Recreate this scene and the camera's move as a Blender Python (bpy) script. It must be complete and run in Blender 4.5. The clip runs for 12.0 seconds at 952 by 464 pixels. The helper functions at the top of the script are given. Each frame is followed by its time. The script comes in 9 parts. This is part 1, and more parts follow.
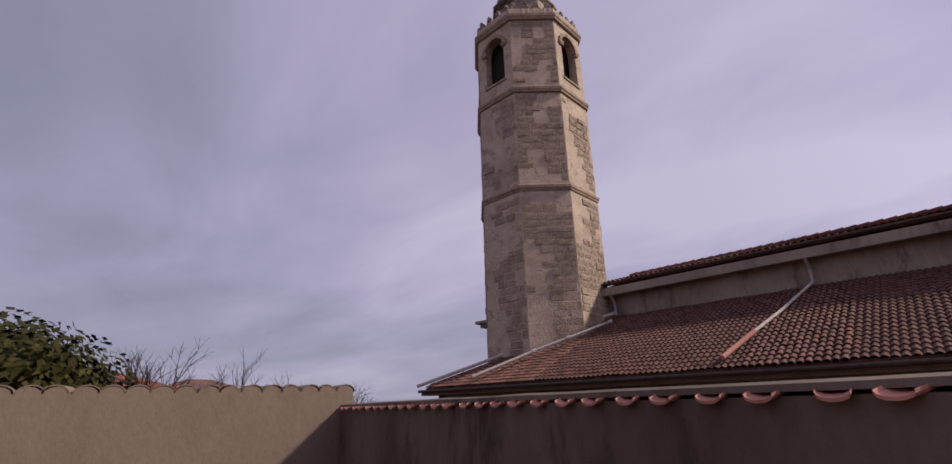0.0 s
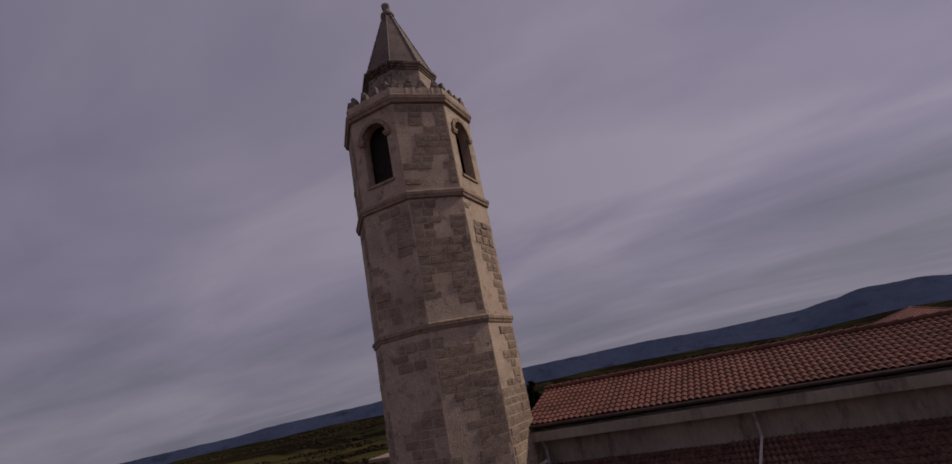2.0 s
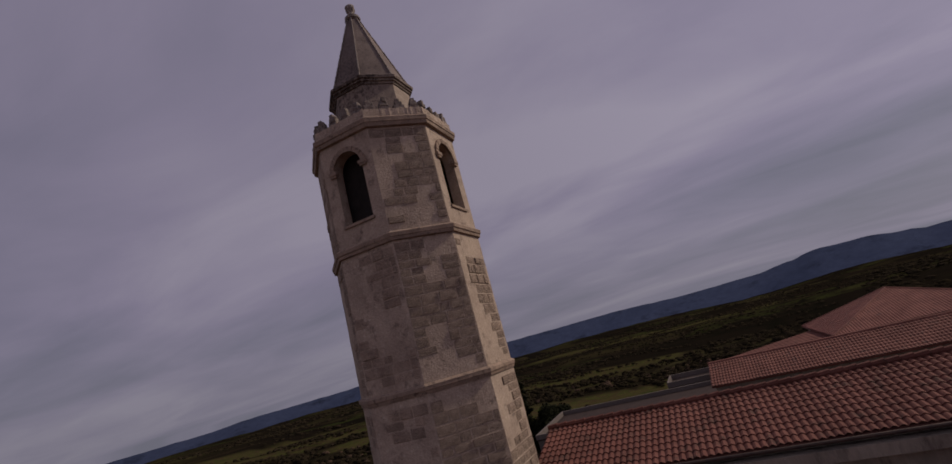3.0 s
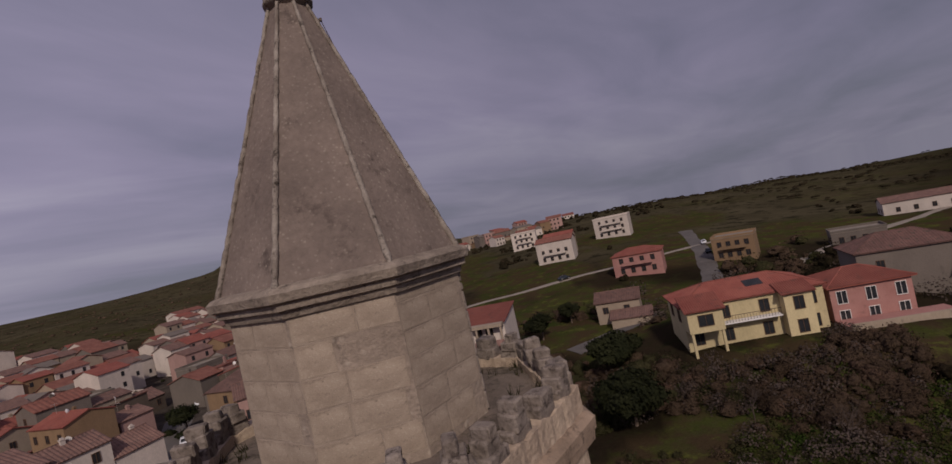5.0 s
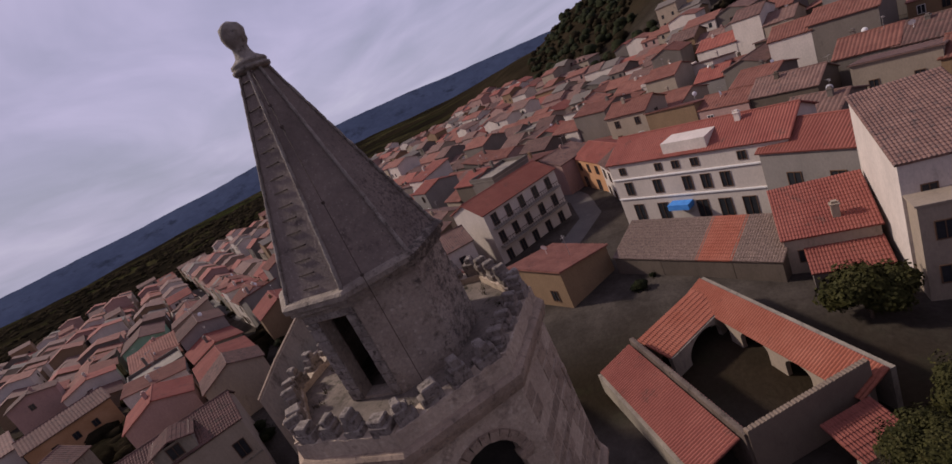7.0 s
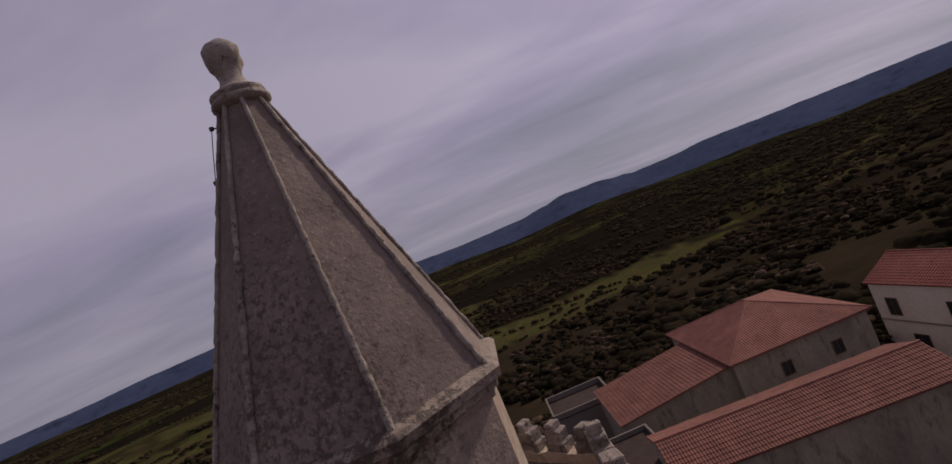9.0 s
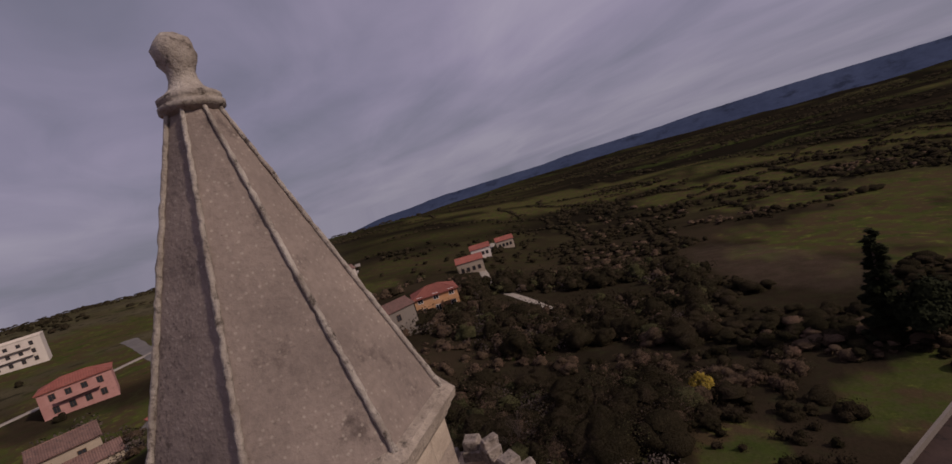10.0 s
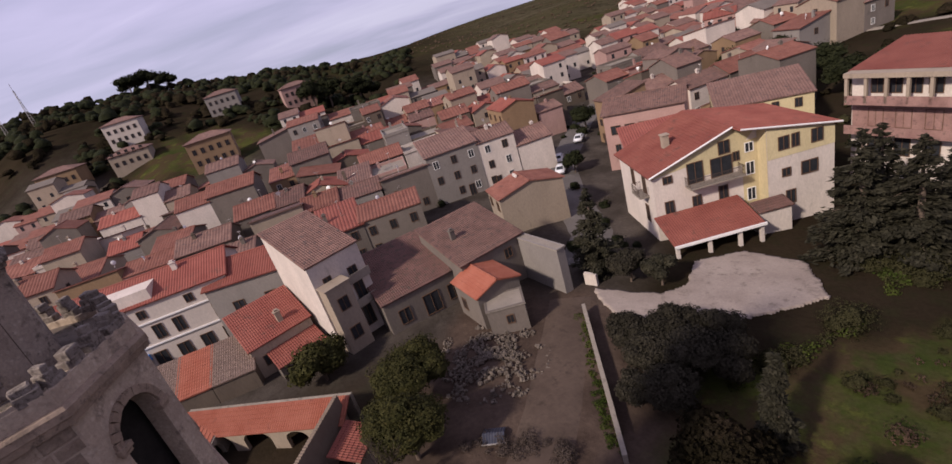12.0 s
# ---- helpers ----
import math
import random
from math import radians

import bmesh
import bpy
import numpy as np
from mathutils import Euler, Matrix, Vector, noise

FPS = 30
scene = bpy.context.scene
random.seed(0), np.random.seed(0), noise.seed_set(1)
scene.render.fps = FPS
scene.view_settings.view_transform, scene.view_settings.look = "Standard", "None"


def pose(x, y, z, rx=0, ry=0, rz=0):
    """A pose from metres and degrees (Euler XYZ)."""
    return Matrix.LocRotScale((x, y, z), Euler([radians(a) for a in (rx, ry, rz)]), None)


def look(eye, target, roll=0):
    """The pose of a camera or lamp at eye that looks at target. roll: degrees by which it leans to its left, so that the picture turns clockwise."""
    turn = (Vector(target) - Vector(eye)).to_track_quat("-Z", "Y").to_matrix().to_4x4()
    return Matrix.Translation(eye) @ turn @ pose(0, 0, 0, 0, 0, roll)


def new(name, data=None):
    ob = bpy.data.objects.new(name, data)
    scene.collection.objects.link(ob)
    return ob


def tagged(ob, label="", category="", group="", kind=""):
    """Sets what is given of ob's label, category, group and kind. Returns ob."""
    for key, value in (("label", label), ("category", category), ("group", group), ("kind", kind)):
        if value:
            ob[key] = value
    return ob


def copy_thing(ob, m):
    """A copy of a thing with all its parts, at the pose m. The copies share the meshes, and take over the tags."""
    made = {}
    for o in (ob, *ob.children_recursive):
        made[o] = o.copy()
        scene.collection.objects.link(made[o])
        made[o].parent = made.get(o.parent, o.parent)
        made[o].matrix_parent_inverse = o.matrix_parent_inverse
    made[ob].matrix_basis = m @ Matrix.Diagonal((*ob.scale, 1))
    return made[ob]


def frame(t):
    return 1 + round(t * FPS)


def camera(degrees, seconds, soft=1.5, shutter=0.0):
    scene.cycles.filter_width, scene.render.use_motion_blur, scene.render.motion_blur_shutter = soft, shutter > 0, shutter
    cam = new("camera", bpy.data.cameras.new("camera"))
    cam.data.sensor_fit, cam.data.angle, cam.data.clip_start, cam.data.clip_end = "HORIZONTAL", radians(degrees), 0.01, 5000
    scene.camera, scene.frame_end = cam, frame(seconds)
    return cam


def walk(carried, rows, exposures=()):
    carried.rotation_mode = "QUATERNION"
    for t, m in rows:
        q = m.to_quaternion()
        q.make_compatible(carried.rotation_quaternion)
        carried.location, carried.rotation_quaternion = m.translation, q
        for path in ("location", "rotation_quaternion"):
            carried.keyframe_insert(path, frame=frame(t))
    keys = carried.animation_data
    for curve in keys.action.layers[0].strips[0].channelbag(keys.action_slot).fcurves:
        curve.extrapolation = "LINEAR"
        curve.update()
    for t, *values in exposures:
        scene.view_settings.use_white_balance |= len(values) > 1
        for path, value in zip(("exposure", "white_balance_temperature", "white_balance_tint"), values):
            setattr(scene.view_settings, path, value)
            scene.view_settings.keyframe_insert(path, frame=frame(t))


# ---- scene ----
cam = camera(89.49, 12.0)
# seconds, place, turn (degrees)
PATH = [
    (0.0, -21.50, 3.24, -0.74, 109.80, 1.50, -90.07),
    (0.5, -20.88, 3.77, 0.85, 110.88, 3.53, -95.32),
    (1.0, -20.48, 3.97, 2.57, 110.47, 6.12, -99.45),
    (1.5, -19.97, 4.20, 4.34, 109.11, 8.79, -103.03),
    (2.0, -19.30, 4.82, 5.93, 107.26, 11.21, -106.82),
    (2.5, -18.56, 4.89, 7.41, 105.51, 13.13, -108.72),
    (3.0, -17.88, 4.65, 8.66, 104.25, 14.82, -109.64),
    (3.5, -13.78, 1.52, 13.40, 102.33, 17.97, -105.98),
    (3.7, -10.69, -1.92, 15.62, 103.50, 16.75, -92.20),
    (4.5, -4.20, -7.40, 19.00, 94.50, 13.90, -41.30),
    (5.3, 3.81, -6.69, 20.95, 85.82, 11.52, 9.60),
    (5.5, 5.49, -5.81, 21.40, 82.28, 11.92, 22.23),
    (6.0, 8.50, -2.37, 22.23, 75.18, 15.36, 51.20),
    (6.5, 9.36, 2.35, 22.47, 70.61, 19.98, 79.34),
    (6.7, 8.90, 4.10, 22.44, 69.84, 21.98, 90.88),
    (7.5, 4.00, 8.00, 21.90, 76.50, 25.80, 137.00),
    (8.3, -1.96, 7.40, 21.25, 84.00, 27.48, 180.53),
    (8.5, -3.17, 6.25, 21.27, 86.48, 26.58, 192.30),
    (9.0, -5.54, 2.76, 21.32, 90.89, 22.71, 224.63),
    (9.5, -6.09, -0.97, 21.67, 89.50, 19.14, 255.41),
    (10.0, -4.42, -4.24, 22.36, 83.47, 16.19, 286.56),
    (10.5, -0.48, -6.01, 23.04, 76.41, 16.89, 317.28),
    (11.0, 4.74, -6.16, 23.39, 70.47, 17.51, 346.32),
    (11.5, 9.62, -3.22, 22.54, 66.75, 17.75, 374.10),
    (12.0, 13.34, 1.99, 21.36, 66.83, 15.88, 401.68),
]
EXPOSURES = [(0.0, 0.1, 6200, 13), (0.5, -0.28, 6300, 13), (1.0, -0.5, 6500, 14), (1.5, -0.77, 6500, 14), (2.5, -0.97, 6450, 14), (3.6, -0.87, 6450, 14), (5.3, -0.85, 6250, 14), (6.0, -0.57, 6200, 15), (6.5, -0.2, 6100, 15), (8.5, -0.5, 6500, 14), (9.5, -0.5, 6500, 14), (10.0, -0.53, 6450, 15), (10.5, -0.22, 6250, 14), (11.0, 0.02, 6150, 14), (12.0, 0.15, 6150, 14)]
walk(cam, [(t, pose(*row)) for t, *row in PATH], EXPOSURES)
SUN_AZ, SUN_EL = 264, 36
world = bpy.data.worlds.new("sky")
scene.world = world
world.use_nodes = True
wn, wl = world.node_tree.nodes, world.node_tree.links
wn.clear()
w_out, w_bg, w_cl = wn.new("ShaderNodeOutputWorld"), wn.new("ShaderNodeBackground"), wn.new("ShaderNodeBackground")
w_sky = wn.new("ShaderNodeTexSky")
w_sky.sky_type, w_sky.sun_disc = "NISHITA", False
w_sky.sun_elevation, w_sky.sun_rotation = radians(SUN_EL), radians(90 - SUN_AZ)
w_sky.dust_density = 3.0
w_bg.inputs[1].default_value = 0.05
wl.new(w_sky.outputs[0], w_bg.inputs[0])
# broken cloud sheet: the view direction is laid on a flat layer overhead
w_tc, w_sep = wn.new("ShaderNodeTexCoord"), wn.new("ShaderNodeSeparateXYZ")
wl.new(w_tc.outputs["Generated"], w_sep.inputs[0])
w_h = wn.new("ShaderNodeMath"); w_h.operation = "MAXIMUM"; w_h.inputs[1].default_value = 0.0
wl.new(w_sep.outputs[2], w_h.inputs[0])
w_add = wn.new("ShaderNodeMath"); w_add.operation = "ADD"; w_add.inputs[1].default_value = 0.11
wl.new(w_h.outputs[0], w_add.inputs[0])
w_vec = wn.new("ShaderNodeCombineXYZ")
for i in (0, 1):
    d = wn.new("ShaderNodeMath"); d.operation = "DIVIDE"
    wl.new(w_sep.outputs[i], d.inputs[0]); wl.new(w_add.outputs[0], d.inputs[1]); wl.new(d.outputs[0], w_vec.inputs[i])


def cloud_noise(turn, stretch, size, detail, rough, warp, place):
    along_wind = wn.new("ShaderNodeMapping"); along_wind.inputs["Rotation"].default_value = (0, 0, radians(-turn))
    mp = wn.new("ShaderNodeMapping"); mp.inputs["Scale"].default_value, mp.inputs["Location"].default_value = stretch, place
    wl.new(w_vec.outputs[0], along_wind.inputs[0]); wl.new(along_wind.outputs[0], mp.inputs[0])
    t = wn.new("ShaderNodeTexNoise"); t.inputs["Scale"].default_value = size; t.inputs["Detail"].default_value = detail; t.inputs["Roughness"].default_value = rough
    t.inputs["Distortion"].default_value = warp
    wl.new(mp.outputs[0], t.inputs[0])
    return t.outputs[0]


w_big, w_fine = cloud_noise(44, (0.5, 1.0, 1), 0.45, 5, 0.45, 0.6, (3.1, 1.7, 0)), cloud_noise(40, (0.55, 1.0, 1), 1.4, 6, 0.55, 0.6, (0.4, 5.2, 0))
w_n = wn.new("ShaderNodeMath"); w_n.operation = "MULTIPLY_ADD"; w_n.inputs[1].default_value = 0.26
w_k = wn.new("ShaderNodeMath"); w_k.operation = "MULTIPLY"; w_k.inputs[1].default_value = 0.74
wl.new(w_big, w_k.inputs[0]); wl.new(w_fine, w_n.inputs[0]); wl.new(w_k.outputs[0], w_n.inputs[2])
w_ramp = wn.new("ShaderNodeValToRGB")
cr = w_ramp.color_ramp
cr.elements[0].position, cr.elements[0].color = 0.37, (0.25, 0.248, 0.33, 1)
cr.elements[1].position, cr.elements[1].color = 0.64, (0.53, 0.485, 0.6, 1)
for at, c in ((0.45, (0.325, 0.305, 0.415, 1)), (0.53, (0.41, 0.37, 0.5, 1))):
    e = cr.elements.new(at); e.color = c
wl.new(w_n.outputs[0], w_ramp.inputs[0])
# greyer and dimmer low over the horizon, where the sheet is seen edge on
w_low = wn.new("ShaderNodeMapRange"); w_low.inputs[1].default_value, w_low.inputs[2].default_value, w_low.inputs[3].default_value, w_low.inputs[4].default_value = 0.0, 0.22, 0.55, 0.0
wl.new(w_h.outputs[0], w_low.inputs[0])
w_grey = wn.new("ShaderNodeMix"); w_grey.data_type = "RGBA"; w_grey.inputs[7].default_value = (0.31, 0.313, 0.365, 1)
wl.new(w_low.outputs[0], w_grey.inputs[0]); wl.new(w_ramp.outputs[0], w_grey.inputs[6]); wl.new(w_grey.outputs[2], w_cl.inputs[0])
# the cloud sheet is thinner and brighter towards the west
w_dot = wn.new("ShaderNodeVectorMath"); w_dot.operation = "DOT_PRODUCT"; w_dot.inputs[1].default_value = (math.cos(radians(202)), math.sin(radians(202)), 0.05)
wl.new(w_tc.outputs["Generated"], w_dot.inputs[0])
w_br = wn.new("ShaderNodeMapRange"); w_br.inputs[1].default_value, w_br.inputs[2].default_value, w_br.inputs[3].default_value, w_br.inputs[4].default_value = -0.6, 1.0, 1.02, 1.62
wl.new(w_dot.outputs["Value"], w_br.inputs[0]); wl.new(w_br.outputs[0], w_cl.inputs[1])
w_mix = wn.new("ShaderNodeMixShader"); w_mix.inputs[0].default_value = 0.9
wl.new(w_bg.outputs[0], w_mix.inputs[1]); wl.new(w_cl.outputs[0], w_mix.inputs[2]); wl.new(w_mix.outputs[0], w_out.inputs[0])
sun = new("sun", bpy.data.lights.new("sun", "SUN"))
sun.data.energy, sun.data.angle, sun.data.color = 3.9, radians(4), (1.0, 0.87, 0.72)
s_a, s_e = radians(SUN_AZ), radians(SUN_EL)
sun.matrix_world = look((60 * math.cos(s_a) * math.cos(s_e), 60 * math.sin(s_a) * math.cos(s_e), 60 * math.sin(s_e)), (0, 0, 0))

# ---- materials ----
def material(name, c1, c2, scale=1.0, rough=0.9, fine=18.0, bump=0.3, bump_d=0.02, c3=None, c3_at=0.62, vary=0.0, metal=0.0, spots=None, stretch=(1, 1, 1), spec=0.25, grain=0.28, lichen_shade=None, island=0.0):
    """Two-scale surface: broad stains between c1 and c2, a third colour in patches, grain in the relief."""
    m = bpy.data.materials.new(name)
    m.use_nodes = True
    n, l = m.node_tree.nodes, m.node_tree.links
    p = n["Principled BSDF"]
    p.inputs["Roughness"].default_value, p.inputs["Metallic"].default_value = rough, metal
    p.inputs["Specular IOR Level"].default_value = spec
    tc = n.new("ShaderNodeTexCoord")
    mp = n.new("ShaderNodeMapping"); mp.inputs["Scale"].default_value = stretch
    l.new(tc.outputs["Object"], mp.inputs[0])
    big = n.new("ShaderNodeTexNoise"); big.inputs["Scale"].default_value = scale; big.inputs["Detail"].default_value = 6; big.inputs["Roughness"].default_value = 0.65
    small = n.new("ShaderNodeTexNoise"); small.inputs["Scale"].default_value = fine; small.inputs["Detail"].default_value = 4; small.inputs["Roughness"].default_value = 0.7
    l.new(mp.outputs[0], big.inputs[0]); l.new(mp.outputs[0], small.inputs[0])
    r = n.new("ShaderNodeMapRange"); r.inputs[1].default_value, r.inputs[2].default_value = 0.33, 0.67
    l.new(big.outputs[0], r.inputs[0])
    mix = n.new("ShaderNodeMix"); mix.data_type = "RGBA"
    mix.inputs[6].default_value, mix.inputs[7].default_value = (*c1, 1), (*c2, 1)
    l.new(r.outputs[0], mix.inputs[0])
    col = mix.outputs[2]
    if c3:
        far = n.new("ShaderNodeTexNoise"); far.inputs["Scale"].default_value = scale * 2.7; far.inputs["Detail"].default_value = 8; far.inputs["Roughness"].default_value = 0.72
        off = n.new("ShaderNodeMapping"); off.inputs["Location"].default_value = (7.3, 2.1, 4.4); off.inputs["Scale"].default_value = stretch
        l.new(tc.outputs["Object"], off.inputs[0]); l.new(off.outputs[0], far.inputs[0])
        r3 = n.new("ShaderNodeMapRange"); r3.inputs[1].default_value, r3.inputs[2].default_value = c3_at - 0.06, c3_at + 0.06
        l.new(far.outputs[0], r3.inputs[0])
        m3 = n.new("ShaderNodeMix"); m3.data_type = "RGBA"; m3.inputs[7].default_value = (*c3, 1)
        l.new(r3.outputs[0], m3.inputs[0]); l.new(col, m3.inputs[6])
        col = m3.outputs[2]
    if spots:
        v = n.new("ShaderNodeTexVoronoi"); v.inputs["Scale"].default_value = spots[1]
        l.new(mp.outputs[0], v.inputs[0])
        r4 = n.new("ShaderNodeMapRange"); r4.inputs[1].default_value, r4.inputs[2].default_value, r4.inputs[3].default_value, r4.inputs[4].default_value = 0.16, 0.26, 1, 0
        l.new(v.outputs["Distance"], r4.inputs[0])
        mul = n.new("ShaderNodeMath"); mul.operation = "MULTIPLY"
        l.new(r4.outputs[0], mul.inputs[0]); l.new(r.outputs[0], mul.inputs[1])
        m4 = n.new("ShaderNodeMix"); m4.data_type = "RGBA"; m4.inputs[7].default_value = (*spots[0], 1)
        l.new(mul.outputs[0], m4.inputs[0]); l.new(col, m4.inputs[6])
        col = m4.outputs[2]
    if lichen_shade:
        # dark lichen crust, thickened as painted shade on the north-west, away from the sun
        dt = n.new("ShaderNodeVectorMath"); dt.operation = "DOT_PRODUCT"; dt.inputs[1].default_value = (math.cos(radians(122)), math.sin(radians(122)), 0)
        l.new(tc.outputs["Object"], dt.inputs[0])
        side = n.new("ShaderNodeMapRange"); side.inputs[1].default_value, side.inputs[2].default_value, side.inputs[3].default_value, side.inputs[4].default_value = 0.35, 1.2, 0.0, lichen_shade[1]
        l.new(dt.outputs["Value"], side.inputs[0])
        ln = n.new("ShaderNodeTexNoise"); ln.inputs["Scale"].default_value = lichen_shade[2]; ln.inputs["Detail"].default_value = 9; ln.inputs["Roughness"].default_value = 0.75
        l.new(tc.outputs["Object"], ln.inputs[0])
        ad = n.new("ShaderNodeMath"); ad.operation = "ADD"
        l.new(ln.outputs[0], ad.inputs[0]); l.new(side.outputs[0], ad.inputs[1])
        r5 = n.new("ShaderNodeMapRange"); r5.inputs[1].default_value, r5.inputs[2].default_value, r5.inputs[4].default_value = 0.62, 0.72, 0.85
        l.new(ad.outputs[0], r5.inputs[0])
        m5 = n.new("ShaderNodeMix"); m5.data_type = "RGBA"; m5.inputs[7].default_value = (*lichen_shade[0], 1)
        l.new(r5.outputs[0], m5.inputs[0]); l.new(col, m5.inputs[6])
        col = m5.outputs[2]
    hs = n.new("ShaderNodeHueSaturation")
    r2 = n.new("ShaderNodeMapRange"); r2.inputs[3].default_value, r2.inputs[4].default_value = 1 - grain, 1 + grain
    l.new(small.outputs[0], r2.inputs[0])
    val = r2.outputs[0]
    if vary:
        oi = n.new("ShaderNodeObjectInfo")
        rv = n.new("ShaderNodeMapRange"); rv.inputs[3].default_value, rv.inputs[4].default_value = 1 - vary, 1 + vary
        l.new(oi.outputs["Random"], rv.inputs[0])
        ml = n.new("ShaderNodeMath"); ml.operation = "MULTIPLY"
        l.new(val, ml.inputs[0]); l.new(rv.outputs[0], ml.inputs[1])
        val = ml.outputs[0]
    if island:
        ge = n.new("ShaderNodeNewGeometry")
        ri = n.new("ShaderNodeMapRange"); ri.inputs[3].default_value, ri.inputs[4].default_value = 1 - island, 1 + island
        l.new(ge.outputs["Random Per Island"], ri.inputs[0])
        mi = n.new("ShaderNodeMath"); mi.operation = "MULTIPLY"
        l.new(val, mi.inputs[0]); l.new(ri.outputs[0], mi.inputs[1])
        val = mi.outputs[0]
    l.new(val, hs.inputs["Value"]); l.new(col, hs.inputs["Color"]); l.new(hs.outputs[0], p.inputs["Base Color"])
    b = n.new("ShaderNodeBump"); b.inputs["Strength"].default_value, b.inputs["Distance"].default_value = bump, bump_d
    l.new(small.outputs[0], b.inputs["Height"]); l.new(b.outputs[0], p.inputs["Normal"])
    return m


M = {}
M["stone"] = material("tower_stone", (0.36, 0.275, 0.208), (0.51, 0.4, 0.302), 0.8, fine=13, bump=0.9, bump_d=0.04, c3=(0.225, 0.172, 0.133), c3_at=0.6, spots=((0.55, 0.45, 0.35), 5.0), grain=0.4)
M["block"] = material("stone_block", (0.2695, 0.198, 0.1474), (0.462, 0.3498, 0.2596), 1.6, fine=15, bump=1.0, bump_d=0.06, c3=(0.1925, 0.1408, 0.1078), c3_at=0.62, vary=0.12, grain=0.45, island=0.15)
M["spire"] = material("spire_render", (0.1334, 0.1028, 0.08835), (0.2208, 0.1711, 0.1442), 0.8, fine=13, bump=0.55, bump_d=0.03, c3=(0.092, 0.06916, 0.05952), c3_at=0.63, spots=((0.2852, 0.2366, 0.1953), 14.0), grain=0.32, lichen_shade=((0.0644, 0.04823, 0.03999), 0.15, 14.0))
M["rib"] = material("rib_stone", (0.176, 0.1404, 0.1155), (0.352, 0.3042, 0.2618), 3.0, fine=18, bump=0.9, bump_d=0.03, c3=(0.056, 0.0429, 0.03465), c3_at=0.6, lichen_shade=((0.064, 0.0468, 0.0385), 0.14, 9.0))
M["trim"] = material("string_course_stone", (0.23, 0.168, 0.122), (0.37, 0.272, 0.2), 2.2, fine=16, bump=0.8, bump_d=0.025, c3=(0.13, 0.096, 0.072), c3_at=0.6)
# near-black paint standing in for the shade inside the belfry
M["dark"] = material("interior_shade", (0.02, 0.017, 0.015), (0.035, 0.03, 0.026), 2, bump=0.1)
M["plaster"] = material("old_plaster", (0.194, 0.162, 0.127), (0.299, 0.253, 0.196), 0.5, fine=8, bump=0.3, c3=(0.128, 0.106, 0.0824), c3_at=0.6, stretch=(1, 1, 0.35))
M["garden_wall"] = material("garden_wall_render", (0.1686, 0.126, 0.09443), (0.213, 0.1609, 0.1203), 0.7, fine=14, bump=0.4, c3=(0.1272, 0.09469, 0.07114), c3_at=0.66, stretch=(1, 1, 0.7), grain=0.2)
M["tile"] = material("roof_tile", (0.15, 0.0579, 0.0431), (0.225, 0.0955, 0.0695), 0.6, fine=7, bump=0.4, c3=(0.0903, 0.0545, 0.0452), c3_at=0.62, vary=0.18)
M["tile_new"] = material("new_roof_tile", (0.265, 0.0798, 0.0475), (0.328, 0.118, 0.0752), 0.5, fine=7, bump=0.3, c3=(0.195, 0.0684, 0.0475), c3_at=0.64, vary=0.12)
M["tile_red"] = material("red_roof_tile", (0.187, 0.0545, 0.0417), (0.249, 0.0851, 0.0627), 0.3, fine=6, bump=0.3, c3=(0.128, 0.0579, 0.0452), c3_at=0.62, vary=0.2)
M["tile_old"] = material("weathered_roof_tile", (0.128, 0.0716, 0.0591), (0.195, 0.113, 0.0906), 0.7, fine=7, bump=0.4, c3=(0.0823, 0.0579, 0.0522), c3_at=0.58, vary=0.2)
M["tile_dark"] = material("mossy_roof_tile", (0.098, 0.053, 0.0449), (0.147, 0.0795, 0.0657), 0.7, fine=8, bump=0.4, c3=(0.0654, 0.0492, 0.0386), c3_at=0.58, vary=0.18)
M["tile_aisle"] = material("aisle_roof_tile", (0.06272, 0.02787, 0.02064), (0.2026, 0.0987, 0.07651), 4.5, fine=16, bump=0.4, c3=(0.02653, 0.01471, 0.01139), c3_at=0.59, vary=0.25, grain=0.5)
M["tile_rubble"] = material("loose_old_tile", (0.13, 0.088, 0.07), (0.27, 0.19, 0.152), 4.5, fine=14, bump=0.9, bump_d=0.06, c3=(0.08, 0.058, 0.048), c3_at=0.56, vary=0.1, grain=0.6)
M["mortar"] = material("pale_mortar", (0.36, 0.32, 0.28), (0.5, 0.45, 0.4), 3, fine=12, bump=0.4)
WALLS = ["white", "cream", "yellow", "pink", "ochre", "cement", "rubble", "grey"]
for nm, c in zip(WALLS, [(0.58, 0.5, 0.44), (0.34, 0.27, 0.205), (0.57, 0.47, 0.275), (0.37, 0.23, 0.2), (0.24, 0.155, 0.09), (0.16, 0.132, 0.113), (0.12, 0.092, 0.071), (0.24, 0.21, 0.19)]):
    M[nm] = material(nm + "_wall", tuple(k * 0.82 for k in c), c, 0.35, fine=6, bump=0.2, c3=tuple(k * 0.6 for k in c), c3_at=0.66, stretch=(1, 1, 0.45), vary=0.1)
M["orange"] = material("orange_wall", (0.39, 0.2, 0.095), (0.4836, 0.264, 0.1425), 0.4, fine=6, bump=0.2)
M["redpink"] = material("red_pink_wall", (0.31, 0.15, 0.13), (0.38, 0.2, 0.175), 0.4, fine=6, bump=0.2, c3=(0.25, 0.13, 0.115), c3_at=0.62)
M["glass"] = material("dark_glass", (0.02, 0.022, 0.025), (0.035, 0.035, 0.04), 1, rough=0.22, bump=0.0)
M["wood"] = material("shutter_wood", (0.09, 0.05, 0.03), (0.14, 0.08, 0.05), 3, rough=0.6, bump=0.2)
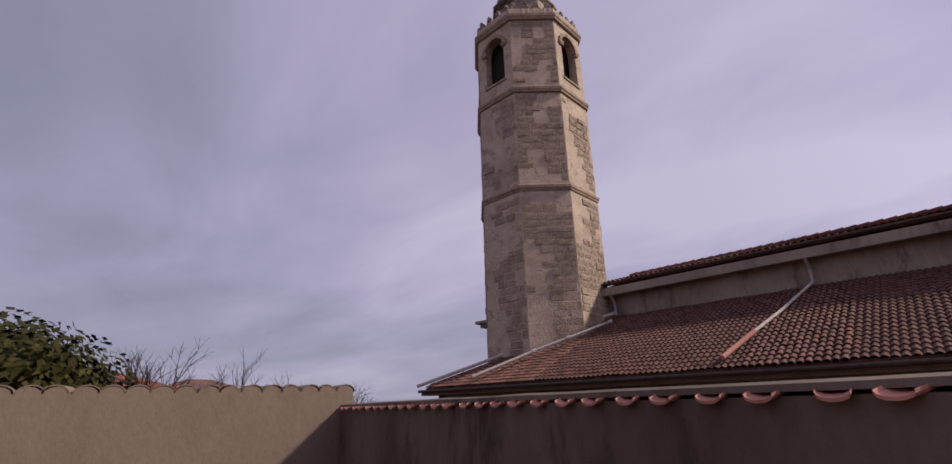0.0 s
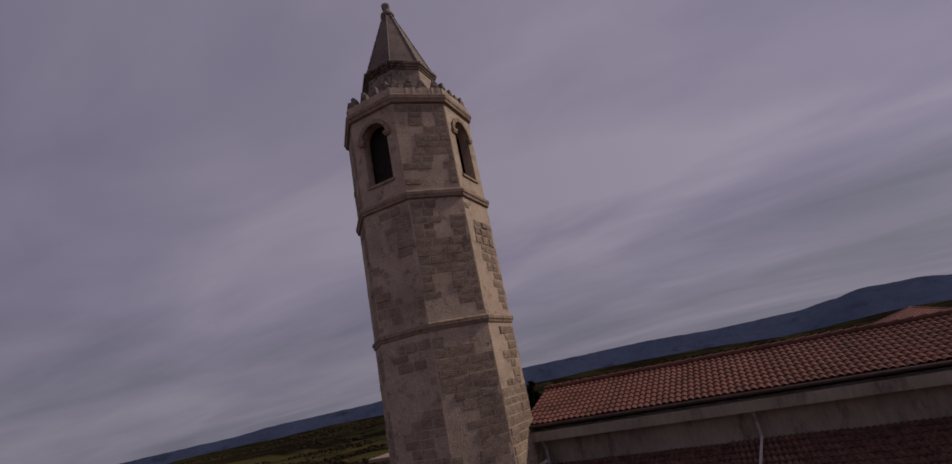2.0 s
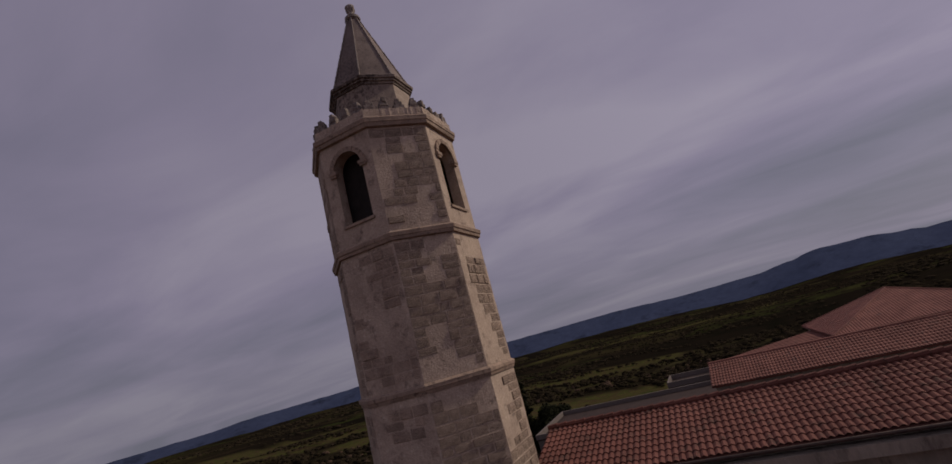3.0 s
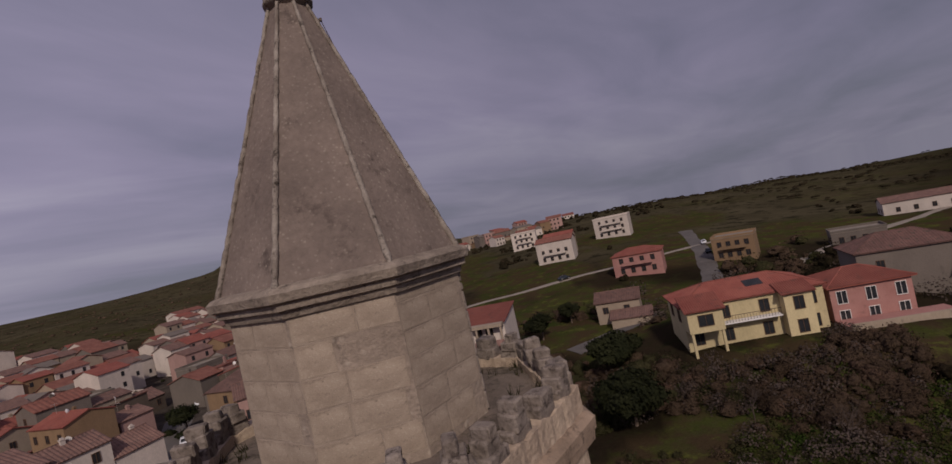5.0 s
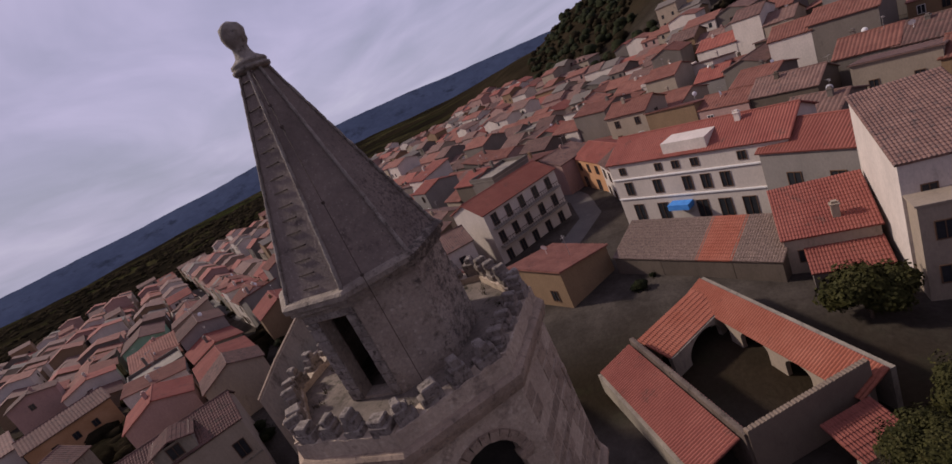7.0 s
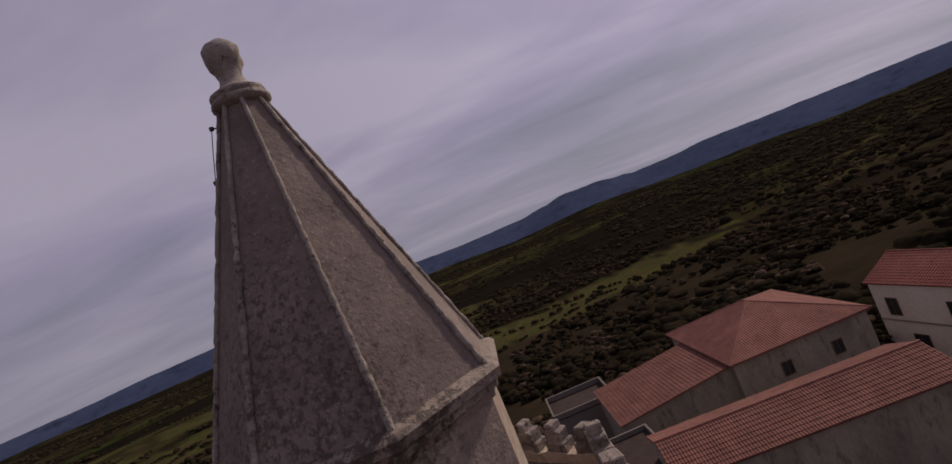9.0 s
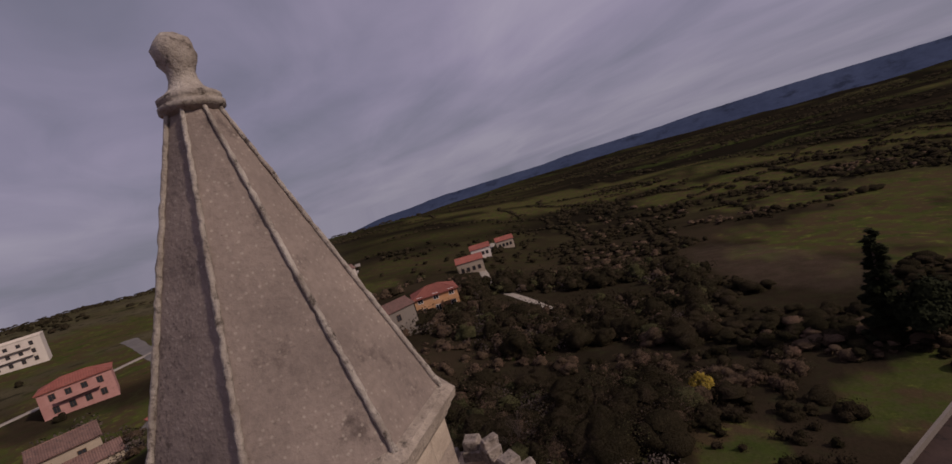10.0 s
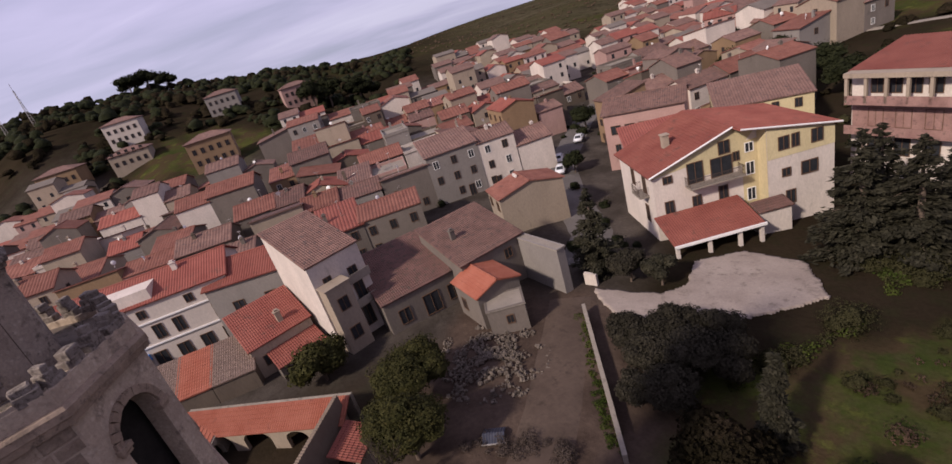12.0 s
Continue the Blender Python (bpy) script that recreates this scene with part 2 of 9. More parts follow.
M["metal"] = material("rusted_iron", (0.05, 0.035, 0.03), (0.09, 0.06, 0.045), 6, rough=0.6, metal=0.4, bump=0.2)
M["zinc"] = material("zinc_pipe", (0.3, 0.27, 0.25), (0.42, 0.38, 0.35), 3, rough=0.5, metal=0.3, bump=0.1)
M["white_trim"] = material("white_trim", (0.66, 0.63, 0.6), (0.75, 0.72, 0.7), 2, bump=0.1)
M["concrete"] = material("concrete", (0.21, 0.179, 0.148), (0.28, 0.237, 0.194), 0.4, fine=8, bump=0.2, c3=(0.154, 0.128, 0.103), c3_at=0.62)
M["asphalt"] = material("asphalt", (0.085, 0.074, 0.068), (0.13, 0.115, 0.106), 0.15, fine=4, bump=0.2, c3=(0.16, 0.14, 0.128), c3_at=0.62)
M["dirt"] = material("yard_dirt", (0.06199, 0.0419, 0.03067), (0.09446, 0.06601, 0.04907), 0.25, fine=3, bump=0.4, c3=(0.04428, 0.03042, 0.02175), c3_at=0.6)
M["bark"] = material("bark", (0.09, 0.065, 0.05), (0.15, 0.11, 0.085), 2, fine=14, bump=0.7)
M["leaf"] = material("evergreen_leaves", (0.02415, 0.02471, 0.00872), (0.04561, 0.04187, 0.01409), 0.9, rough=0.6, fine=5, bump=0.0, c3=(0.07043, 0.05628, 0.02012), c3_at=0.62, vary=0.2, spec=0.04, island=0.3)
M["leaf_dark"] = material("dark_conifer_leaves", (0.012, 0.0145, 0.007), (0.027, 0.029, 0.013), 0.5, rough=0.8, fine=5, bump=0.8, bump_d=0.3, vary=0.2, spec=0.04, grain=0.85)
M["scrub"] = material("scrub_leaves", (0.01638, 0.01433, 0.008136), (0.03407, 0.02622, 0.01578), 0.09, rough=0.9, fine=5, bump=1.0, bump_d=0.5, c3=(0.04455, 0.03262, 0.02129), c3_at=0.57, spec=0.0, grain=0.85)
M["twig"] = material("bare_twigs", (0.048, 0.0357, 0.0301), (0.088, 0.0669, 0.056), 0.3, rough=0.9, bump=0.0, spec=0.04)
M["conifer"] = material("conifer_needles", (0.0221, 0.02082, 0.01403), (0.0425, 0.03825, 0.0255), 0.8, rough=0.8, fine=5, bump=0.0, c3=(0.0561, 0.0476, 0.0306), c3_at=0.62, vary=0.15, spec=0.03, island=0.35)
M["olive_grey"] = material("grey_olive_leaves", (0.02079, 0.01832, 0.01302), (0.03663, 0.03168, 0.02278), 0.8, rough=0.8, fine=5, bump=0.0, c3=(0.04455, 0.0396, 0.02697), c3_at=0.62, vary=0.15, spec=0.03, island=0.3)
M["blue"] = material("blue_awning", (0.06, 0.22, 0.6), (0.09, 0.3, 0.7), 2, rough=0.6, bump=0.1)
M["car_white"] = material("white_car_paint", (0.6, 0.6, 0.62), (0.66, 0.66, 0.68), 1, rough=0.25, bump=0.0)
M["car_dark"] = material("dark_car_paint", (0.02, 0.025, 0.03), (0.03, 0.035, 0.045), 1, rough=0.25, bump=0.0)
M["rubber"] = material("rubber", (0.02, 0.02, 0.02), (0.03, 0.03, 0.03), 3, bump=0.1)
# distance haze put into the base colour: blue over the far woods
M["haze_hill"] = material("hazed_far_hills", (0.03412, 0.04455, 0.08099), (0.04724, 0.06028, 0.1045), 0.002, fine=0.02, bump=0.0, c3=(0.02362, 0.03014, 0.05225), c3_at=0.6, spec=0.0)
M["rubble_heap"] = material("rubble_heap", (0.0884, 0.06792, 0.05372), (0.1675, 0.136, 0.1105), 0.6, fine=5, bump=0.7, c3=(0.04403, 0.03408, 0.02507), c3_at=0.58)
# garden render at about half brightness: the wall's sunless side put into colour
M["damp_wall"] = material("shaded_wall_render", (0.0862, 0.0633, 0.0506), (0.149, 0.113, 0.0897), 0.8, fine=12, bump=0.5, c3=(0.0575, 0.0437, 0.0345), c3_at=0.58, stretch=(1, 1, 0.35))
M["coping"] = material("pink_coping_tile", (0.383, 0.17, 0.128), (0.489, 0.234, 0.181), 1.5, fine=12, bump=0.3, c3=(0.265, 0.117, 0.0904), c3_at=0.62, vary=0.15)
M["brush"] = material("brown_brush", (0.05674, 0.03912, 0.02614), (0.09926, 0.06778, 0.04673), 0.12, rough=0.9, fine=6, bump=1.0, bump_d=0.4, c3=(0.1312, 0.08065, 0.05861), c3_at=0.6, spec=0.0, grain=0.85)
M["olive"] = material("olive_leaves", (0.036, 0.03565, 0.0161), (0.066, 0.0598, 0.0299), 0.15, rough=0.8, fine=6, bump=1.0, bump_d=0.4, c3=(0.0864, 0.0736, 0.0391), c3_at=0.6, spec=0.0, grain=0.85)
M["weeds"] = material("meadow_weeds", (0.0216, 0.036, 0.0072), (0.054, 0.06336, 0.0144), 0.2, rough=0.9, fine=2.5, bump=0.0, c3=(0.054, 0.04464, 0.0216), c3_at=0.58, spec=0.04)
M["mimosa"] = material("yellow_blossom", (0.2, 0.14, 0.02), (0.32, 0.22, 0.03), 1.0, rough=0.9, fine=6, bump=0.0)
M["mint"] = material("mint_green_wall", (0.2, 0.34, 0.22), (0.26, 0.42, 0.28), 0.4, fine=6, bump=0.2)
M["forecourt"] = material("forecourt_gravel", (0.25, 0.2, 0.17), (0.33, 0.27, 0.23), 0.3, fine=5, bump=0.4, c3=(0.18, 0.145, 0.12), c3_at=0.6)
M["cornice"] = material("lichen_cornice", (0.19, 0.15, 0.12), (0.32, 0.262, 0.212), 2.5, fine=16, bump=0.9, bump_d=0.04, c3=(0.085, 0.066, 0.054), c3_at=0.62, grain=0.45, lichen_shade=((0.055, 0.041, 0.034), 0.2, 7.0))
M["tile_nave"] = material("nave_roof_tile", (0.1021, 0.0373, 0.02684), (0.1638, 0.06431, 0.04757), 0.6, fine=7, bump=0.4, c3=(0.06652, 0.03534, 0.02562), c3_at=0.6, vary=0.18)
M["terrace"] = material("terrace_floor", (0.0248, 0.01414, 0.01091), (0.04464, 0.0253, 0.01947), 0.5, fine=6, bump=0.3, c3=(0.01736, 0.01042, 0.008184), c3_at=0.6)
M["brick"] = material("brick_storey", (0.2106, 0.117, 0.09984), (0.3159, 0.1872, 0.16), 0.6, fine=8, bump=0.4, c3=(0.1474, 0.0936, 0.0832), c3_at=0.6)
M["ashlar"] = material("drum_ashlar", (0.29, 0.227, 0.176), (0.4, 0.32, 0.25), 0.8, fine=13, bump=0.6, bump_d=0.02, c3=(0.22, 0.172, 0.135), c3_at=0.62, spots=((0.45, 0.38, 0.3), 6.0), vary=0.05)

M["drum"] = material("drum_render", (0.24, 0.188, 0.15), (0.35, 0.28, 0.225), 1.2, fine=14, bump=0.9, bump_d=0.03, c3=(0.16, 0.125, 0.1), c3_at=0.6, spots=((0.42, 0.35, 0.285), 7.0), grain=0.45, lichen_shade=((0.08, 0.062, 0.052), 0.15, 6.0))
M["merlon"] = material("merlon_stone", (0.15, 0.12, 0.1), (0.3, 0.25, 0.215), 3.0, fine=16, bump=0.9, bump_d=0.03, c3=(0.08, 0.062, 0.052), c3_at=0.56, grain=0.45)
M["platform"] = material("platform_floor", (0.1, 0.078, 0.064), (0.19, 0.15, 0.122), 1.6, fine=12, bump=0.8, c3=(0.06, 0.05, 0.034), c3_at=0.58, grain=0.4)
M["sheet_metal"] = material("sheet_metal", (0.05, 0.052, 0.07), (0.09, 0.09, 0.115), 2.0, rough=0.45, metal=0.4, bump=0.2)

# ---- mesh helpers ----
def done(bm, name, mats, smooth=False):
    me = bpy.data.meshes.new(name)
    bm.normal_update()
    bm.to_mesh(me)
    bm.free()
    for m in (mats if isinstance(mats, (list, tuple)) else [mats]):
        me.materials.append(M[m] if isinstance(m, str) else m)
    if smooth:
        me.polygons.foreach_set("use_smooth", [True] * len(me.polygons))
    return me


def part(name, bm, mats, parent, label="", smooth=False):
    me = bm if isinstance(bm, bpy.types.Mesh) else done(bm, name, mats, smooth)
    ob = new(name, me)
    ob.parent = parent
    return tagged(ob, label) if label else ob


def empty(name, x, y, z, rz=0.0):
    ob = new(name)
    ob.empty_display_size = 0.3
    ob.matrix_world = pose(x, y, z, 0, 0, rz)
    return ob


def quad(bm, pts, mi=0):
    f = bm.faces.new([bm.verts.new(p) for p in pts])
    f.material_index = mi
    return f


def box(bm, x0, y0, z0, x1, y1, z1, mi=0):
    v = [bm.verts.new((x, y, z)) for z in (z0, z1) for x, y in ((x0, y0), (x1, y0), (x1, y1), (x0, y1))]
    for ids in ((3, 2, 1, 0), (4, 5, 6, 7), (0, 1, 5, 4), (1, 2, 6, 5), (2, 3, 7, 6), (3, 0, 4, 7)):
        bm.faces.new([v[i] for i in ids]).material_index = mi
    return v


def obox(bm, c, ex, ey, ez, sx, sy, sz, mi=0):
    """A box about c with half sizes along three unit vectors."""
    c, ex, ey, ez = Vector(c), Vector(ex), Vector(ey), Vector(ez)
    v = [bm.verts.new(c + ex * (sx * a) + ey * (sy * b) + ez * (sz * k)) for k in (-1, 1) for a, b in ((-1, -1), (1, -1), (1, 1), (-1, 1))]
    for ids in ((3, 2, 1, 0), (4, 5, 6, 7), (0, 1, 5, 4), (1, 2, 6, 5), (2, 3, 7, 6), (3, 0, 4, 7)):
        bm.faces.new([v[i] for i in ids]).material_index = mi


def stepped(bm, c, ex, ey, levels):
    """One closed skin of stacked rectangles (half width, half depth, height)."""
    c, ex, ey = Vector(c), Vector(ex), Vector(ey)
    prev = None
    for a, b, z in levels:
        ring = [bm.verts.new(c + ex * (a * i) + ey * (b * k) + Vector((0, 0, z))) for i, k in ((-1, -1), (1, -1), (1, 1), (-1, 1))]
        if prev:
            for i in range(4):
                bm.faces.new((prev[i], prev[(i + 1) % 4], ring[(i + 1) % 4], ring[i]))
        else:
            bm.faces.new(ring[::-1])
        prev = ring
    bm.faces.new(prev)


def loft(bm, rings, n=8, turn=22.5, cap=True, mi=0, jitter=0.0):
    """Stacked regular rings (radius, z) joined into one skin."""
    prev = None
    for r, z in rings:
        ring = [bm.verts.new((r * math.cos(radians(turn + 360 * i / n)) + random.uniform(-jitter, jitter), r * math.sin(radians(turn + 360 * i / n)) + random.uniform(-jitter, jitter), z)) for i in range(n)]
        if prev:
            for i in range(n):
                bm.faces.new((prev[i], prev[(i + 1) % n], ring[(i + 1) % n], ring[i])).material_index = mi
        elif cap:
            bm.faces.new(ring[::-1]).material_index = mi
        prev = ring
    if cap:
        bm.faces.new(prev).material_index = mi


def tube(bm, pts, radii, n=6, mi=0):
    pts = [Vector(p) for p in pts]
    prev = None
    for i, p in enumerate(pts):
        t = (pts[min(i + 1, len(pts) - 1)] - pts[max(i - 1, 0)]).normalized()
        a = t.cross(Vector((0.31, 0.17, 0.93))).normalized()
        b = t.cross(a)
        r = radii[i] if isinstance(radii, (list, tuple)) else radii
        ring = [bm.verts.new(p + (a * math.cos(2 * math.pi * k / n) + b * math.sin(2 * math.pi * k / n)) * r) for k in range(n)]
        if prev:
            for k in range(n):
                bm.faces.new((prev[k], prev[(k + 1) % n], ring[(k + 1) % n], ring[k])).material_index = mi
        else:
            bm.faces.new(ring[::-1]).material_index = mi
        prev = ring
    bm.faces.new(prev).material_index = mi


def tiled_slope(bm, p0, ex, es, length, slope, pitch=0.25, course=0.0, h=0.07, thick=0.14, mi=0, wob=0.0):
    """One roof slope: a slab under rows of barrel tiles. p0 is the eave's corner, ex runs along the eave, es up the slope."""
    p0, ex, es = Vector(p0), Vector(ex).normalized(), Vector(es).normalized()
    up = ex.cross(es).normalized()
    if up.z < 0:
        up = -up
    cols = max(2, round(length / pitch))
    prof = (0.0, 0.62, 1.0, 0.62)
    xs = [(c + k / 4) * length / cols for c in range(cols) for k in range(4)] + [length]
    hs = [prof[k] * h for c in range(cols) for k in range(4)] + [0.0]
    if course:
        nc = max(1, round(slope / course))
        rows = []
        for i in range(nc):
            rows += [(i * slope / nc, 0.035), ((i + 1) * slope / nc, 0.0)]
    else:
        rows = [(0.0, 0.0), (slope, 0.0)]
    prev = None
    for s, o in rows:
        line = []
        for k, (x, hh) in enumerate(zip(xs, hs)):
            w = wob * noise.noise((x * 1.3, s * 0.9, p0.x)) if wob else 0
            line.append(bm.verts.new(p0 + ex * x + es * s + up * (hh + o + w)))
        if prev:
            for a in range(len(line) - 1):
                bm.faces.new((prev[a], prev[a + 1], line[a + 1], line[a])).material_index = mi
        prev = line
    c = p0 + ex * (length / 2) + es * (slope / 2) - up * (thick / 2 + 0.004)
    obox(bm, c, ex, es, up, length / 2, slope / 2, thick / 2, mi)


C45 = math.sqrt(0.5)


def uv(u, v, z=0.0):
    """Church axes: u runs down the nave from the tower, v out over the side aisle."""
    return Vector((-C45 * u - C45 * v, -C45 * u + C45 * v, z))


def smooth01(a, b, x):
    t = min(1.0, max(0.0, (x - a) / (b - a)))
    return t * t * (3 - 2 * t)


# ground heights along seven bearings, at these distances
RAD = (0, 30, 60, 110, 180, 280, 450, 800, 1600, 3200, 4900)
PROFILES = (
    (-50, (-3.6, -4.5, -9, -17, -26, -33, -40, -46, -58, -88, -112)),
    (0, (-3.6, -4.5, -9, -15, -21, -26, -30, -36, -50, -88, -128)),
    (33, (-3.6, -5, -8, -6, -6, -6, -7, -9, -48, -115, -190)),
    (70, (-3.6, -5.5, -8, -5, -0.5, 4, 13, 4, -22, -80, -160)),
    (79, (-3.6, -5.4, -7.7, -5.4, -1.5, 3, 10, 3, -10, -60, -130)),
    (85, (-3.6, -5.4, -7.7, -5.6, -2.4, 2, 8, 15, 5, -50, -120)),
    (92, (-3.6, -5.3, -7.5, -6, -3, 1.5, 9, 35, 25, -20, -90)),
    (107, (-3.6, -5, -7, -7, -5, -1, 6, 57, 45, 0, -60)),
    (110, (-3.6, -5, -7, -7, -5, -1, 6, 43, 40, 0, -60)),
    (122, (-3.6, -4.8, -6, -6, -4, 3, 11, 33, 25, 0, -60)),
    (142, (-3.6, -4.6, -5.5, -4.5, 1, 12, 20, 23, 18, 0, -60)),
    (155, (-3.6, -4.5, -5, -3, 9, 23, 34, 30, 18, 0, -60)),
    (165, (-3.6, -4.2, -5, -4, 8, 30, 45, 42, 20, 0, -60)),
    (174, (-3.6, -4, -5, -5, -1, 31, 50, 44, 20, 0, -60)),
    (184, (-3.6, -4, -5, -5.5, -6, 10, 36, 28, 10, -20, -80)),
    (192, (-3.6, -4, -5, -5.8, -7, -4, 14, 6, -5, -40, -100)),
    (205, (-3.6, -4, -5, -6, -8, -10, -14, -22, -40, -90, -150)),
    (250, (-3.6, -4, -5, -7, -10, -14, -20, -32, -55, -115, -170)),
)


def along(prof, r):
    for i in range(len(RAD) - 1):
        if r <= RAD[i + 1]:
            t = (r - RAD[i]) / (RAD[i + 1] - RAD[i])
            t = t * t * (3 - 2 * t) * 0.5 + t * 0.5
            return prof[i] * (1 - t) + prof[i + 1] * t
    return prof[-1]


def ground_z(x, y):
    bx, by = (x + 7.5) * -0.8 + (y + 45) * 0.6, (x + 7.5) * 0.6 + (y + 45) * 0.8
    return slope_z(x, y) + 4.4 * (1 - smooth01(12, 36, math.hypot(x - 54, y - 54))) - 4.3 * (1 - smooth01(0.8, 1.25, max(abs(bx) / 17, abs(by) / 9)))


def slope_z(x, y):
    r, a = math.hypot(x, y), math.degrees(math.atan2(y, x))
    if a < -50:
        a += 360
    keys = list(PROFILES) + [(310, PROFILES[0][1])]
    for (a0, p0), (a1, p1) in zip(keys, keys[1:]):
        if a <= a1:
            t = (a - a0) / (a1 - a0)
            t = t * t * (3 - 2 * t)
            return along(p0, r) * (1 - t) + along(p1, r) * t
    return along(PROFILES[0][1], r)


def bump_z(x, y):
    r = math.hypot(x, y)
    return ground_z(x, y) + smooth01(150, 500, r) * 5 * noise.noise((x / 140, y / 140, 0)) + smooth01(40, 90, r) * 0.5 * noise.noise((x / 17, y / 17, 3)) + smooth01(1000, 3000, r) * 40 * noise.noise((x / 900, y / 900, 5))

# ---- ground ----
def ellipse(x, y, cx, cy, a, b, rot):
    c, s = math.cos(radians(rot)), math.sin(radians(rot))
    dx, dy = x - cx, y - cy
    return math.hypot((dx * c + dy * s) / a, (-dx * s + dy * c) / b)


# meadows: centre, half sizes, heading
MEADOWS = ((-184, 54, 27, 17, 118), (49, 43, 17, 7, -20), (38, 104, 30, 22, 60), (62, 92, 22, 12, 40), (152, -64, 44, 38, -20), (175, -175, 40, 160, -35), (46, 160, 40, 22, 80), (105, 150, 36, 30, 30), (20, 120, 20, 14, 80), (20, 26, 20, 14, 45), (34, 34, 16, 12, 0),
           (130, 230, 60, 36, 40), (-30, 178, 26, 12, 20), (-158, 62, 22, 14, -30), (146, 122, 42, 20, 85), (350, -60, 60, 45, 80), (420, -190, 160, 50, 60), (470, 60, 120, 50, 80), (18, 232, 80, 30, 70), (45, -24, 10, 5, -30), (36, -8, 6, 4, 0), (900, -700, 300, 80, 45), (-60, 330, 110, 40, 10), (600, 100, 200, 60, 90), (20, 8, 12, 9, 0), (8, 18, 9, 9, 0))


# ploughed strip below the large pasture
PLOUGH = (128, -30, 40, 12, 12)


def make_ground():
    az_n = 300
    radii = [0.0, 3.0]
    while radii[-1] < 4900:
        radii.append(radii[-1] * 1.052 + 0.55)
    verts, faces, grass, paved, dirt, fields, moor_at = [(0, 0, bump_z(0, 0))], [], [0.0], [0.5], [1.0], [0.0], [0.0]
    for r in radii[1:]:
        for k in range(az_n):
            a = 2 * math.pi * k / az_n
            x, y = r * math.cos(a), r * math.sin(a)
            verts.append((x, y, bump_z(x, y)))
            wob = 0.35 * noise.noise((x / 14, y / 14, 1)) + 0.2 * noise.noise((x / 50, y / 50, 2)) + 0.3 * noise.noise((x / 4.5, y / 4.5, 6))
            g = max(1 - smooth01(0.85, 1.08, ellipse(x, y, *m) + wob) for m in MEADOWS)
            if r > 300:
                g = max(g, 0.35 * smooth01(0.2, 0.34, noise.noise((x / 190, y / 190, 7)) + 0.1 * noise.noise((x / 40, y / 40, 4))))
            moor_at.append(max(smooth01(84, 92, math.degrees(a)) * (1 - smooth01(128, 140, math.degrees(a))) * smooth01(240, 330, r), smooth01(30, 42, math.degrees(a)) * (1 - smooth01(92, 100, math.degrees(a))) * smooth01(150, 200, r)))
            hill = smooth01(88, 96, math.degrees(a) % 360) * (1 - smooth01(128, 140, math.degrees(a) % 360)) * smooth01(240, 330, r)
            g = max(g, hill * (0.05 + 0.9 * noise.noise((x / 90, y / 90, 3))))
            east = smooth01(4, 14, math.degrees(a)) * (1 - smooth01(58, 72, math.degrees(a) % 360)) * smooth01(150, 240, r)
            g = max(g, east * (0.2 + 0.8 * noise.noise((x / 70, y / 70, 8))))
            grass.append(max(0.0, min(1.0, g)))
            deg = math.degrees(a) % 360
            fields.append(smooth01(190, 330, r) * (1 - smooth01(80, 92, deg) * (1 - smooth01(196, 206, deg))))
            town = smooth01(97, 106, deg) * (1 - smooth01(246, 262, deg)) * smooth01(24, 36, r) * (1 - smooth01(140 if 140 < deg < 171 else 190, 165 if 140 < deg < 171 else 260, r))
            paved.append(max(town, 1 - smooth01(16, 22, r)))
            dirt.append(max(1 - smooth01(0.8, 1.1, ellipse(x, y, -11, 24, 10, 15, 40) + wob), 0.3 * (1 - smooth01(0.9, 1.1, ellipse(x, y, *PLOUGH) + 0.3 * wob))))
    for k in range(az_n):
        faces.append((0, 1 + k, 1 + (k + 1) % az_n))
    for i in range(len(radii) - 2):
        b0, b1 = 1 + i * az_n, 1 + (i + 1) * az_n
        for k in range(az_n):
            k2 = (k + 1) % az_n
            faces.append((b0 + k, b1 + k, b1 + k2, b0 + k2))
    me = bpy.data.meshes.new("ground")
    me.from_pydata(verts, [], faces)
    for nm, vals in (("grass", grass), ("paved", paved), ("dirt", dirt), ("fields", fields), ("moor", moor_at)):
        me.attributes.new(nm, "FLOAT", "POINT").data.foreach_set("value", vals)
    me.polygons.foreach_set("use_smooth", [True] * len(me.polygons))
    m = bpy.data.materials.new("ground_cover")
    m.use_nodes = True
    n, l = m.node_tree.nodes, m.node_tree.links
    p = n["Principled BSDF"]
    p.inputs["Roughness"].default_value = 0.95
    p.inputs["Specular IOR Level"].default_value = 0.0
    tc = n.new("ShaderNodeTexCoord")

    def nz(scale, detail=6):
        t = n.new("ShaderNodeTexNoise"); t.inputs["Scale"].default_value = scale; t.inputs["Detail"].default_value = detail; t.inputs["Roughness"].default_value = 0.65
        l.new(tc.outputs["Object"], t.inputs[0])
        return t.outputs[0]

    def mixed(fac, a, b):
        t = n.new("ShaderNodeMix"); t.data_type = "RGBA"
        if fac is not None:
            l.new(fac, t.inputs[0])
        for i, c in ((6, a), (7, b)):
            if isinstance(c, tuple):
                t.inputs[i].default_value = (*c, 1)
            else:
                l.new(c, t.inputs[i])
        return t.outputs[2]

    def span(x, a, b):
        t = n.new("ShaderNodeMapRange"); t.inputs[1].default_value, t.inputs[2].default_value = a, b
        l.new(x, t.inputs[0])
        return t.outputs[0]

    def attr(nm):
        t = n.new("ShaderNodeAttribute"); t.attribute_name = nm
        return t.outputs["Fac"]
    base = mixed(span(nz(0.035), 0.4, 0.62), (0.01737, 0.01332, 0.00846), (0.03141, 0.02271, 0.01441))
    base = mixed(span(nz(0.4), 0.5, 0.68), base, (0.02314, 0.02119, 0.01096))
